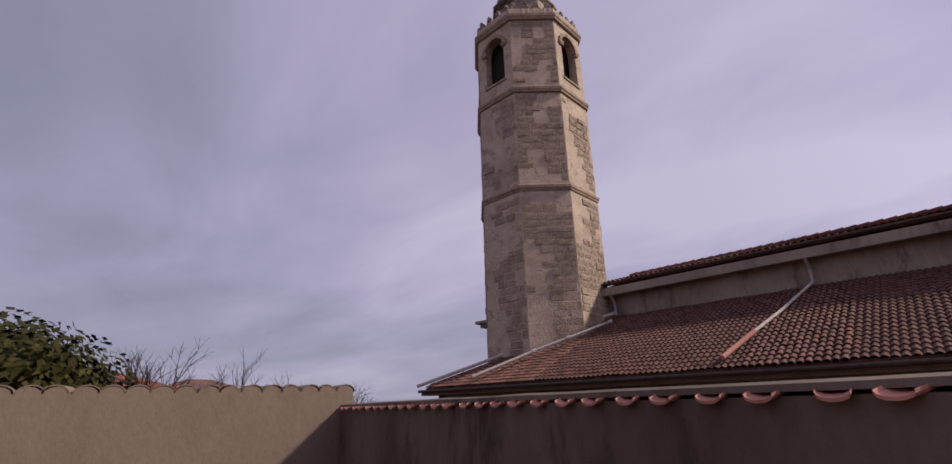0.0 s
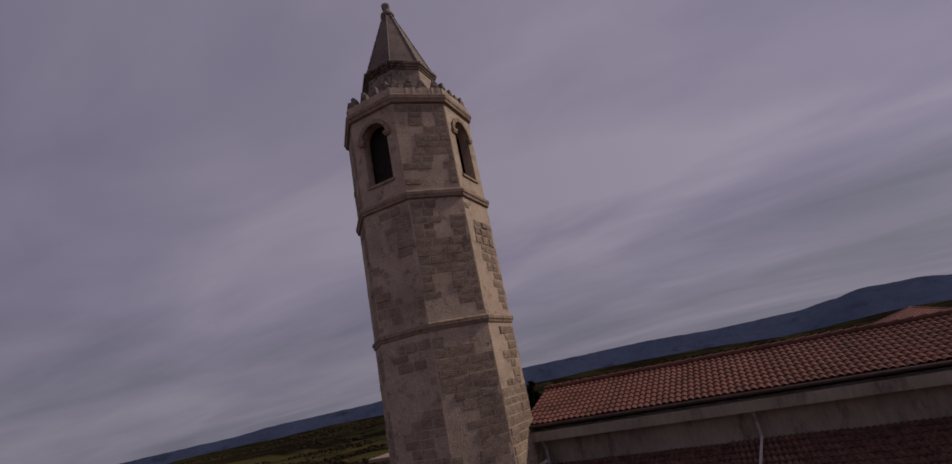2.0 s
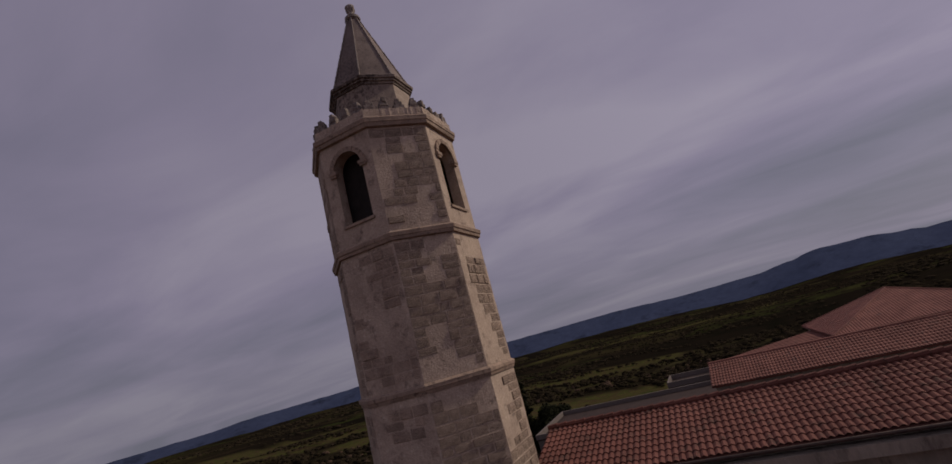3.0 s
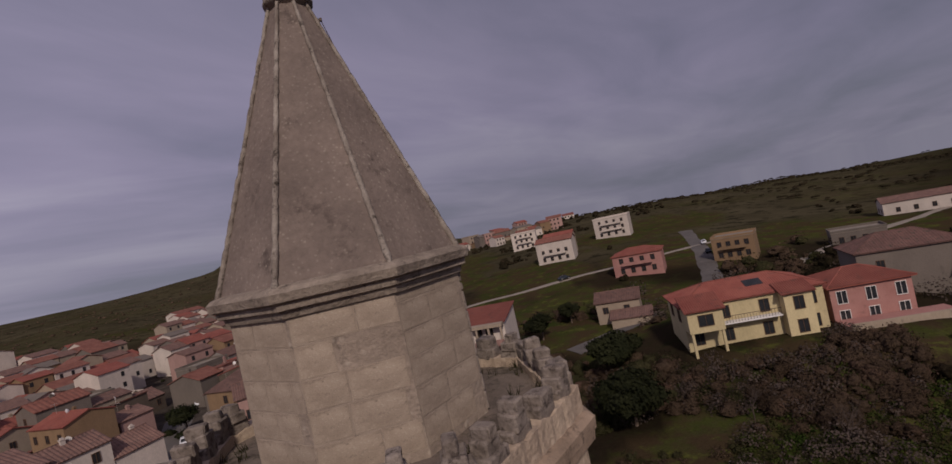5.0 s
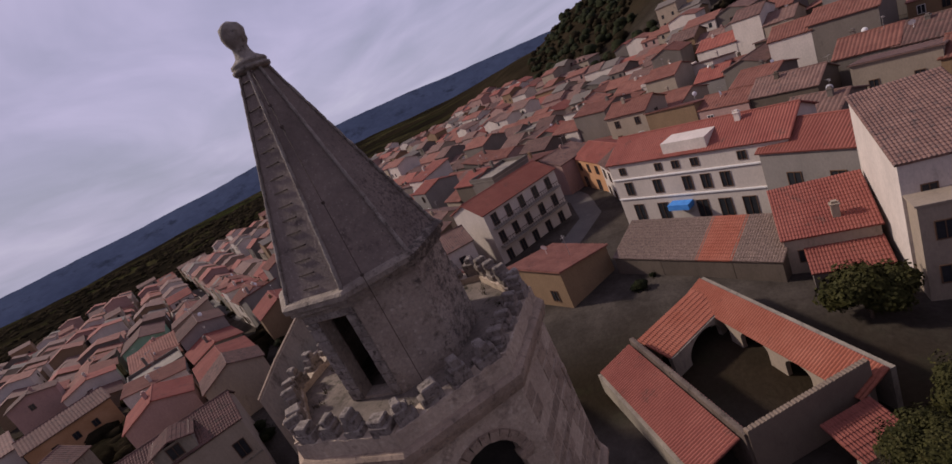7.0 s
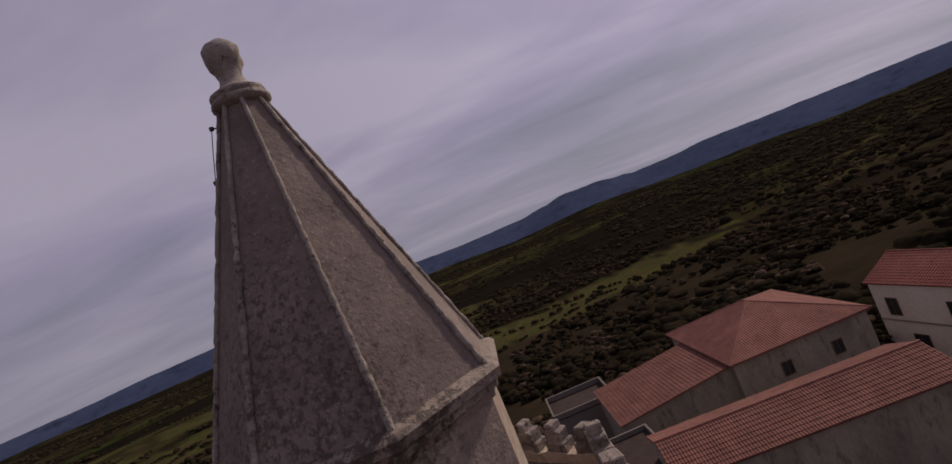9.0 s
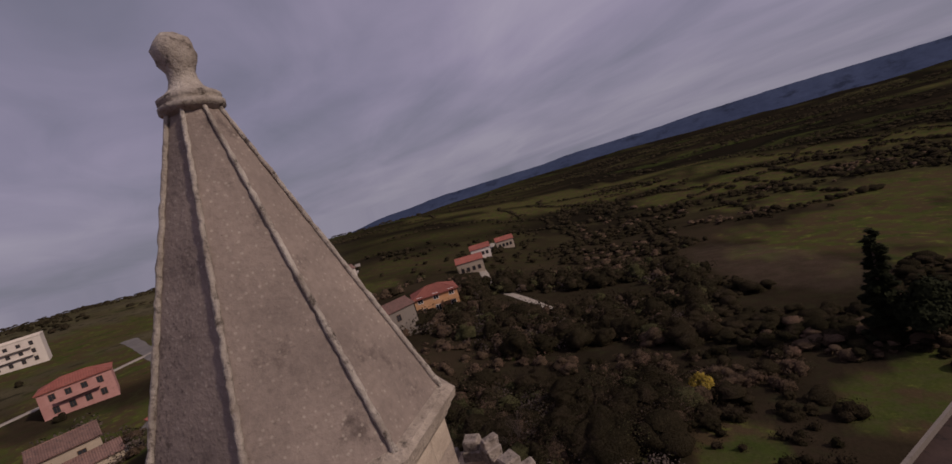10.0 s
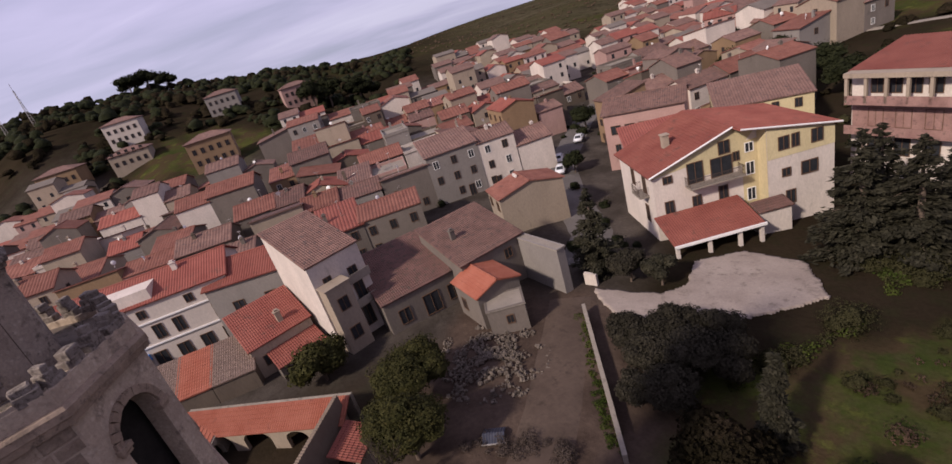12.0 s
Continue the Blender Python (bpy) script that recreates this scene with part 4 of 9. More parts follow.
def tower_blocks():
    """Squared stones standing proud where the render has fallen; the rest of the wall keeps its plaster."""
    rng = random.Random(21)
    ap, half = R_WALL * math.cos(radians(22.5)), R_WALL * math.sin(radians(22.5))
    shapes = []
    for i in range(10):
        bm = bmesh.new()
        q = 0.06 + 0.07 * rng.random()
        back = [(-1, 0, -1), (1, 0, -1), (1, 0, 1), (-1, 0, 1)]
        front = [(x * (1 - q * 0.6) + rng.uniform(-0.03, 0.03), 1, z * (1 - q) + rng.uniform(-0.06, 0.06)) for x, _, z in back]
        a, b = [bm.verts.new(v) for v in back], [bm.verts.new(v) for v in front]
        bm.faces.new(b[::-1])
        for k in range(4):
            bm.faces.new((a[k], b[k], b[(k + 1) % 4], a[(k + 1) % 4]))
        bmesh.ops.recalc_face_normals(bm, faces=bm.faces[:])
        shapes.append(done(bm, "stone_block", "block"))
    smooth_shapes = []
    for src in shapes[:4]:
        me = src.copy()
        me.materials.clear()
        me.materials.append(M["ashlar"])
        smooth_shapes.append(me)
    verts, faces = [], []
    made = 0
    # ashlar courses of the drum under the spire
    ad, hd = 1.62 * math.cos(radians(22.5)), 1.62 * math.sin(radians(22.5))
    for k in range(1, 8):
        n, t = face_axes(45 * k)
        if n.x * math.cos(radians(122)) + n.y * math.sin(radians(122)) > 0.2:
            continue
        z = Z_TOP + 0.35
        while z < Z_SPIRE - 0.4:
            h = rng.uniform(0.31, 0.4)
            s = -hd + 0.01
            while s < hd - 0.12:
                w = min(rng.uniform(0.42, 0.85), hd - 0.01 - s)
                c = n * ad + t * (s + w / 2) + Vector((0, 0, z + h / 2))
                p = rng.uniform(0.0015, 0.004)
                s += w + 0.008
                if w > 0.12 and rng.random() < 0.86:
                    ob = part("stone_block", rng.choice(smooth_shapes), None, tower)
                    ob.matrix_local = Matrix(((t.x * (w / 2 - 0.001), n.x * p, 0, c.x), (t.y * (w / 2 - 0.001), n.y * p, 0, c.y), (0, 0, h / 2 - 0.001, c.z), (0, 0, 0, 1)))
                    made += 1
            z += h + 0.008
    for k in range(8):
        n, t = face_axes(45 * k)
        z = Z_GROUND
        course = 0
        while z < Z_TOP - 0.55:
            h = rng.choice((0.26, 0.3, 0.33, 0.36))
            s = -half + 0.03
            while s < half - 0.12:
                w = min(rng.uniform(0.34, 0.72), half - 0.03 - s)
                cs, cz = s + w / 2, z + h / 2
                s += w + 0.02
                bare = noise.noise((cs * 0.7 + k * 11, cz * 0.42, k)) + 0.35 * noise.noise((cs * 2.1, cz * 2.0, k * 5))
                if bare < (0.0 if z > Z_MID else -0.12) or w < 0.16:
                    continue
                if k % 2 and cz > 13.5 and abs(cs) - w / 2 < 0.98:
                    continue
                if any(abs(cz - q) < 0.36 for q in (Z_MID - 0.1, Z_BELL - 0.1)):
                    continue
                proud = rng.uniform(0.006, 0.018) if rng.random() < 0.85 else rng.uniform(0.025, 0.045)
                c = n * ap + t * cs + Vector((0, 0, cz))
                m = Matrix((( t.x * (w / 2 - 0.012), n.x * proud, 0, c.x), (t.y * (w / 2 - 0.012), n.y * proud, 0, c.y), (0, 0, h / 2 - 0.012, c.z), (0, 0, 0, 1)))
                if k in (4, 5) and made < 300 and cz > 3.5:
                    ob = part("stone_block", rng.choice(shapes), None, tower)
                    ob.matrix_local = m
                    made += 1
                else:
                    src = rng.choice(shapes)
                    i0 = len(verts)
                    verts.extend([tuple(m @ v.co) for v in src.vertices])
                    faces.extend([tuple(i0 + j for j in p.vertices) for p in src.polygons])
            z += h + 0.015
            course += 1
    me = bpy.data.meshes.new("masonry")
    me.from_pydata(verts, [], faces)
    me.materials.append(M["block"])
    tagged(part("masonry", me, None, tower), kind="stuff")


tower_blocks()

# ---- church ----
church = tagged(empty("church", 0, 0, 0), "long stone church with tiled nave and side aisle roofs", "church")
NAVE_U0, NAVE_U1 = 2.2, 25.0
V_EAVE, V_RIDGE, V_FAR, Z_EAVE, Z_RIDGE = -0.7, -4.2, -7.8, 3.98, 4.95
AISLE_V, AISLE_Z, AISLE_TOP = 5.0, -0.1, 2.55


def uvbox(bm, u0, v0, z0, u1, v1, z1):
    c = uv((u0 + u1) / 2, (v0 + v1) / 2, (z0 + z1) / 2)
    obox(bm, c, uv(1, 0), uv(0, 1), (0, 0, 1), abs(u1 - u0) / 2, abs(v1 - v0) / 2, abs(z1 - z0) / 2)


def make_church():
    bm = bmesh.new()
    uvbox(bm, NAVE_U0 + 0.2, -1.0, -4.2, NAVE_U1, -1.4, 3.78)
    part("nave_wall", bm, "plaster", church)
    bm = bmesh.new()
    uvbox(bm, NAVE_U0 + 0.2, -6.8, -4.2, NAVE_U1, -7.25, 3.78)
    part("nave_wall", bm, "plaster", church)
    bm = bmesh.new()
    g = [uv(NAVE_U0 + 0.2, -0.9, -4.2), uv(NAVE_U0 + 0.2, -7.25, -4.2), uv(NAVE_U0 + 0.2, -7.25, 3.8), uv(NAVE_U0 + 0.2, V_RIDGE, 4.9), uv(NAVE_U0 + 0.2, -0.9, 3.8)]
    quad(bm, g)
    quad(bm, [p + uv(0.4, 0) for p in g][::-1])
    part("end_wall", bm, "plaster", church)
    bm = bmesh.new()
    uvbox(bm, NAVE_U0 + 0.1, -0.5, 3.42, NAVE_U1 - 0.1, -0.93, 3.74)
    part("eaves_moulding", bm, "plaster", church)
    # nave roof slopes
    L = NAVE_U1 - NAVE_U0
    for v0 in (V_EAVE, V_FAR):
        bm = bmesh.new()
        p0 = uv(NAVE_U0, v0, Z_EAVE)
        es = uv(NAVE_U0, V_RIDGE, Z_RIDGE) - p0
        tiled_slope(bm, p0, uv(1, 0), es, L, es.length, 0.21, 0.36, 0.06, 0.12, wob=0.03)
        part("nave_roof", bm, "tile_nave", church, "red clay tile slope with rows of barrel tiles")
    bm = bmesh.new()
    for i in range(58):
        u = NAVE_U0 + L * (i + 0.5) / 58
        tube(bm, [uv(u - 0.21, V_RIDGE, Z_RIDGE + 0.05), uv(u + 0.21, V_RIDGE, Z_RIDGE + 0.075)], [0.11, 0.13], 8)
    part("ridge_tiles", bm, "tile_nave", church)
    # gutter and down pipe on the clerestory
    for u in (3.0, 10.0, 17.5):
        bm = bmesh.new()
        tube(bm, [uv(u, -0.55, 3.7), uv(u, -0.55, 3.45), uv(u + 0.02, -0.8, 3.1), uv(u + 0.02, -0.8, 2.6)], 0.055, 8)
        part("down_pipe", bm, "zinc", church)
        if u > 5:
            bm = bmesh.new()
            tube(bm, [uv(u + 0.02, -0.75, 2.66), uv(u - 0.5, 1.5, 1.62), uv(u - 0.92, 3.3, 0.86)], 0.042, 8)
            part("down_pipe", bm, "mortar", church)
            bm = bmesh.new()
            tube(bm, [uv(u - 0.9, 3.2, 0.9), uv(u - 1.3, AISLE_V - 0.2, 0.18)], 0.06, 8)
            part("down_pipe", bm, "coping", church, "rusty pink lower end of the roof pipe")
    # side aisle: lean-to roof, its end sloping down as a hip
    s = (uv(0, -0.9, AISLE_TOP) - uv(0, AISLE_V, AISLE_Z))
    u_end = -2.6
    bm = bmesh.new()
    tiled_slope(bm, uv(2.9, AISLE_V, AISLE_Z), uv(1, 0), s, NAVE_U1 - 4.4, s.length, 0.16, 0.28, 0.05, 0.14, wob=0.03)
    part("aisle_roof", bm, "tile_aisle", church, "mossy clay tile lean-to roof")
    # the end triangle of the roof beside the tower
    steps = 34
    for i in range(steps):
        u0 = u_end + (2.9 - u_end) * i / steps
        u1 = u_end + (2.9 - u_end) * (i + 1) / steps
        f = (i + 0.5) / steps
        top = AISLE_V + (-0.9 - AISLE_V) * f
        p0 = uv(u0, AISLE_V, AISLE_Z)
        d = uv(0, top - AISLE_V, (AISLE_TOP - AISLE_Z) * f)
        if d.length > 0.3:
            bm = bmesh.new()
            tiled_slope(bm, p0, uv(1, 0), d, u1 - u0, d.length, 0.16, 0.28, 0.05, 0.14)
            part("hip_course", bm, "tile_aisle", church)
    bm = bmesh.new()
    tube(bm, [uv(u_end - 0.1, AISLE_V + 0.1, AISLE_Z + 0.1), uv(0.2, 2.0, 1.4), uv(2.95, -0.8, AISLE_TOP + 0.16)], 0.07, 8)
    part("hip_flashing", bm, "mortar", church, "pale mortar hip line")
    for a, b, r in (((0.25, 4.95, 0.2), (1.6, 3.03, 1.08), 0.06), ((1.58, 3.06, 1.07), (2.51, 2.06, 1.54), 0.055), ((2.5, 2.08, 1.53), (3.55, 0.72, 2.13), 0.045)):
        bm = bmesh.new()
        tube(bm, [uv(*a), uv(*b)], r, 8)
        part("roof_pipe", bm, "mortar", church, "pale pipe lying down the tiles")
        bm = bmesh.new()
        tube(bm, [uv(*b) - (uv(*b) - uv(*a)).normalized() * 0.07, uv(*b) + (uv(*b) - uv(*a)).normalized() * 0.07], r + 0.025, 8)
        part("pipe_collar", bm, "mortar", church)
    bm = bmesh.new()
    uvbox(bm, u_end + 0.5, AISLE_V - 0.5, -4.4, NAVE_U1 - 1.6, AISLE_V - 0.9, -0.16)
    uvbox(bm, u_end + 0.5, -0.9, -4.4, u_end + 0.9, AISLE_V - 0.5, -0.2)
    part("aisle_wall", bm, "plaster", church)
    bm = bmesh.new()
    uvbox(bm, u_end, AISLE_V - 0.05, -0.36, NAVE_U1 - 1.6, AISLE_V - 0.62, -0.14)
    part("eaves_board", bm, "wood", church)
    # single cover tiles on the stretch of the aisle roof above the courtyard
    bm = bmesh.new()
    pitch, run = (NAVE_U1 - 4.4) / round((NAVE_U1 - 4.4) / 0.16), s.length
    ex, es = uv(1, 0).normalized(), s.normalized()
    nn = ex.cross(es).normalized()
    nn = nn if nn.z > 0 else -nn
    rows = [[bm.verts.new((r * math.cos(math.pi * q / 6), y, r * math.sin(math.pi * q / 6) + z)) for q in range(7)] for r, y, z in ((0.078, 0, 0.01), (0.06, 0.33, -0.012))]
    inner = [[bm.verts.new((v.co.x * 0.86, v.co.y, v.co.z - 0.014)) for v in row] for row in rows]
    for q in range(6):
        bm.faces.new((rows[0][q], rows[0][q + 1], rows[1][q + 1], rows[1][q]))
        bm.faces.new((rows[0][q + 1], rows[0][q], inner[0][q], inner[0][q + 1]))
    tile_me = done(bm, "roof_tile", "tile_aisle")
    rng = random.Random(17)
    for c in range(39, 52):
        for r in range(23):
            ob = part("roof_tile", tile_me, None, church)
            m = Matrix((ex, es, nn)).transposed().to_4x4()
            m.translation = uv(2.9, AISLE_V, AISLE_Z) + ex * ((c + 0.5) * pitch + rng.uniform(-0.012, 0.012)) + es * (run * r / 23 - 0.03) + nn * (0.005 + rng.uniform(0, 0.012))
            ob.matrix_local = m @ Matrix.Rotation(rng.uniform(-0.03, 0.03), 4, "Z")
    # dark gutters along both eaves
    for v, z, u0, u1 in ((AISLE_V + 0.08, AISLE_Z - 0.1, u_end, NAVE_U1 - 1.6), (V_EAVE + 0.1, Z_EAVE - 0.05, NAVE_U0, NAVE_U1)):
        bm = bmesh.new()
        tube(bm, [uv(u0, v, z), uv(u1, v, z)], 0.055, 8)
        part("gutter", bm, "metal", church)
    # street front: a tall wall with a stepped gable, seen from behind
    for u0, prof in ((NAVE_U1, [(-8.2, -4), (-8.2, 6.0), (-6.4, 7.4), (-4.3, 9.3), (-3.2, 9.4), (-1.0, 7.8), (0.2, 6.6), (0.2, -4)]), (NAVE_U1 + 1.6, [(-8.9, -4), (-8.9, 8.0), (-6.6, 9.9), (-3.4, 12.2), (-0.4, 10.6), (1.0, 9.3), (1.0, -4)])):
        bm = bmesh.new()
        a = [bm.verts.new(uv(u0, v, z)) for v, z in prof]
        b = [bm.verts.new(uv(u0 + 0.55, v, z)) for v, z in prof]
        bm.faces.new(a)
        bm.faces.new(b[::-1])
        for i in range(len(prof)):
            j = (i + 1) % len(prof)
            bm.faces.new((a[j], a[i], b[i], b[j]))
        part("gable_wall", bm, "plaster", church)
        bm = bmesh.new()
        for i in range(1, len(prof) - 2):
            (v0, z0), (v1, z1) = prof[i], prof[i + 1]
            tube(bm, [uv(u0 + 0.28, v0, z0 + 0.05), uv(u0 + 0.28, v1, z1 + 0.05)], 0.17, 6)
        part("coping", bm, "trim", church)
    bm = bmesh.new()
    uvbox(bm, NAVE_U1 - 3.4, 0.2, -4.2, NAVE_U1 + 1.5, 5.4, 2.4)
    part("porch_wall", bm, "plaster", church)
    bm = bmesh.new()
    sl = uv(0, -5.4, 1.5)
    tiled_slope(bm, uv(NAVE_U1 - 3.6, 5.6, 2.4), uv(1, 0), sl, 5.2, sl.length, 0.21, 0.36, 0.06, 0.12)
    part("porch_roof", bm, "tile_nave", church)
    # broad lean-to on the court side of the nave
    bm = bmesh.new()
    sl = uv(0, 9.4, 2.5)
    tiled_slope(bm, uv(13.0, -16.6, 0.55), uv(1, 0), sl, 10.6, sl.length, 0.21, 0.36, 0.06, 0.14, wob=0.03)
    part("court_aisle_roof", bm, "tile_nave", church, "long red tile lean-to above the court")
    bm = bmesh.new()
    uvbox(bm, 13.2, -16.3, -9.5, 23.3, -7.6, 0.5)
    part("court_aisle_wall", bm, "plaster", church)
    # low apse room on the other side of the tower
    bm = bmesh.new()
    uvbox(bm, -5.2, -6.5, -4.2, -2.2, -1.75, 3.2)
    part("sacristy_wall", bm, "plaster", church)
    bm = bmesh.new()
    uvbox(bm, -5.55, -6.8, 3.2, -2.2, -1.5, 3.4)
    uvbox(bm, -5.75, -7.0, 3.4, -2.2, -1.3, 3.55)
    part("cornice", bm, "trim", church)


make_church()


def coped_wall(name, p, q, base, top, label, mats="garden_wall", tiles="tile", th=0.16, channel=False):
    """A rendered garden wall from p to q with a row of barrel tiles laid across its top."""
    ob = tagged(empty(name, p[0], p[1], base), label, "wall", kind="structure")
    d = Vector((q[0] - p[0], q[1] - p[1], 0))
    L = d.length
    d.normalize()
    c = Vector((-d.y, d.x, 0))
    bm = bmesh.new()
    n = max(8, int(L / 0.4))
    rows = []
    for i in range(n + 1):
        x = L * i / n
        w = 0.012 * noise.noise((x * 2, 3, 1))
        rows.append([bm.verts.new(d * x + c * (s * (th + w)) + Vector((0, 0, z))) for s, z in ((-1, 0), (-1, top - base), (1, top - base), (1, 0))])
    for a, b in zip(rows, rows[1:]):
        for k in range(3):
            bm.faces.new((a[k], b[k], b[k + 1], a[k + 1]))
    bm.faces.new(rows[0]); bm.faces.new(rows[-1][::-1])
    bmesh.ops.recalc_face_normals(bm, faces=bm.faces[:])
    part("wall_body", bm, mats, ob)
    if channel:
        # rounded mortar cap above the row of channel tiles
        bm = bmesh.new()
        rows = []
        for i in range(n + 1):
            x, w = L * i / n, 0.012 * noise.noise((L * i / n * 3, 7, 1))
            rows.append([bm.verts.new(d * x + c * (s * (th + 0.01)) + Vector((0, 0, top - base + z + w))) for s, z in ((-1, -0.02), (-0.9, 0.04), (-0.3, 0.06), (0.3, 0.065), (0.95, 0.05), (1, 0.02))])
        for a, b in zip(rows, rows[1:]):
            for k in range(5):
                bm.faces.new((a[k], b[k], b[k + 1], a[k + 1]))
        bm.faces.new(rows[0]); bm.faces.new(rows[-1][::-1])
        bmesh.ops.recalc_face_normals(bm, faces=bm.faces[:])
        part("mortar_cap", bm, mats, ob)
    k = int(L / 0.235)
    rng = random.Random(8)
    for i in range(k):
        x = L * (i + 0.5) / k
        r = 0.105
        tilt = rng.uniform(-0.03, 0.03)
        # mortar bed under a cover tile
        bm = bmesh.new()
        a0, a1 = [], []
        for e, s in ((a0, -1), (a1, 1)):
            for j in range(7):
                an = math.pi * j / 6
                e.append(bm.verts.new(d * (x + (r + 0.012) * math.cos(an)) + c * (s * (th - 0.01)) + Vector((0, 0, top - base - 0.004 + r * 0.78 * math.sin(an)))))
        for j in range(6):
            bm.faces.new((a0[j], a0[j + 1], a1[j + 1], a1[j]))
        bm.faces.new(a0[::-1]); bm.faces.new(a1)
        bmesh.ops.recalc_face_normals(bm, faces=bm.faces[:])
        if channel:
            bm.free()
        else:
            part("mortar_bed", bm, mats, ob)
        # the tile itself; as a channel it hangs out over the face
        bm = bmesh.new()
        a0, a1 = [], []
        for e, s in ((a0, -1), (a1, 1)):
            for j in range(7):
                an = math.pi * j / 6
                if channel:
                    k2 = r * (0.56 if s > 0 else 0.72)
                    e.append(bm.verts.new(d * (x + k2 * math.cos(an) + tilt * s) + c * (th + 0.06 if s > 0 else th - 0.12) + Vector((0, 0, top - base + (0.0 if s > 0 else 0.05) - k2 * 0.42 * math.sin(an)))))
                else:
                    e.append(bm.verts.new(d * (x + (r + 0.014) * math.cos(an) + tilt * s) + c * (s * (th - 0.006)) + Vector((0, 0, top - base + 0.002 + r * 0.8 * math.sin(an)))))
        for j in range(6):
            bm.faces.new((a0[j], a0[j + 1], a1[j + 1], a1[j]))
        ext = bmesh.ops.extrude_face_region(bm, geom=bm.faces[:])
        for v in [g for g in ext["geom"] if isinstance(g, bmesh.types.BMVert)]:
            v.co.z += 0.013
        bmesh.ops.recalc_face_normals(bm, faces=bm.faces[:])
        part("coping_tile", bm, tiles, ob)
    return ob


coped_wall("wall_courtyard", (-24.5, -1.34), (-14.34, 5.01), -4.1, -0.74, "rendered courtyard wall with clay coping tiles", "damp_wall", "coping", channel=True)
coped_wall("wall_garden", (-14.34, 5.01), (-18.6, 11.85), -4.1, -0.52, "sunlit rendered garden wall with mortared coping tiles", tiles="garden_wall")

# ---- houses ----
WINDOW_MESH = {}


def grid_frame(bm, xs, zs, holes, y0, y1):
    """One joined lattice: cells between the given lines, less the holes."""
    front, back = {}, {}
    for i, x in enumerate(xs):
        for k, z in enumerate(zs):
            back[i, k], front[i, k] = bm.verts.new((x, y0, z)), bm.verts.new((x, y1, z))
    solid = {(i, k) for i in range(len(xs) - 1) for k in range(len(zs) - 1)} - set(holes)
    for i, k in solid:
        q = ((i, k), (i + 1, k), (i + 1, k + 1), (i, k + 1))
        bm.faces.new([front[v] for v in q][::-1])
        for n, (u, w) in zip(((0, -1), (1, 0), (0, 1), (-1, 0)), zip(q, q[1:] + q[:1])):
            if (i + n[0], k + n[1]) not in solid:
                bm.faces.new((front[u], front[w], back[w], back[u]))


def window_mesh(w, h, kind):
    key = (round(w, 1), round(h, 1), kind)
    if key not in WINDOW_MESH:
        t = 0.07
        bm = bmesh.new()
        grid_frame(bm, (-w / 2 - t, -w / 2, -0.025, 0.025, w / 2, w / 2 + t), (-t, 0, h, h + t), ((1, 1), (3, 1)), -0.02, 0.07)
        frame_me = done(bm, "window", "white_trim" if kind != "dark" else "wood")
        bm = bmesh.new()
        box(bm, -w / 2, -0.02, 0, w / 2, 0.015, h)
        pane_me = done(bm, "pane", "glass")
        bm = bmesh.new()
        box(bm, -w * 0.22, 0.0, 0, w * 0.22, 0.05, h)
        WINDOW_MESH[key] = (frame_me, pane_me, done(bm, "shutter", "wood"))
    return WINDOW_MESH[key]


def window_on(parent, w, h, kind, name="window"):
    frame_me, pane_me, shut_me = window_mesh(w, h, kind)
    ob = part(name, frame_me, None, parent)
    part("pane", pane_me, None, ob)
    if kind == "shut":
        for k in (-1, 1):
            part("shutter", shut_me, None, ob).matrix_local = pose(k * (w * 0.75 + 0.08), 0, 0)
    return ob


def put_window(parent, side, s, z, L, D, w=0.9, h=1.3, kind="plain", name="window"):
    """Side f, b, l or r of a house; s runs along that wall."""
    ob = window_on(parent, w, h, kind, name)
    if side in "fb":
        k = 1 if side == "b" else -1
        ob.matrix_local = pose(s, k * (D / 2 + 0.004), z, 0, 0, 0 if k > 0 else 180)
    else:
        k = 1 if side == "r" else -1
        ob.matrix_local = pose(k * (L / 2 + 0.004), s, z, 0, 0, -90 if k > 0 else 90)
    return ob


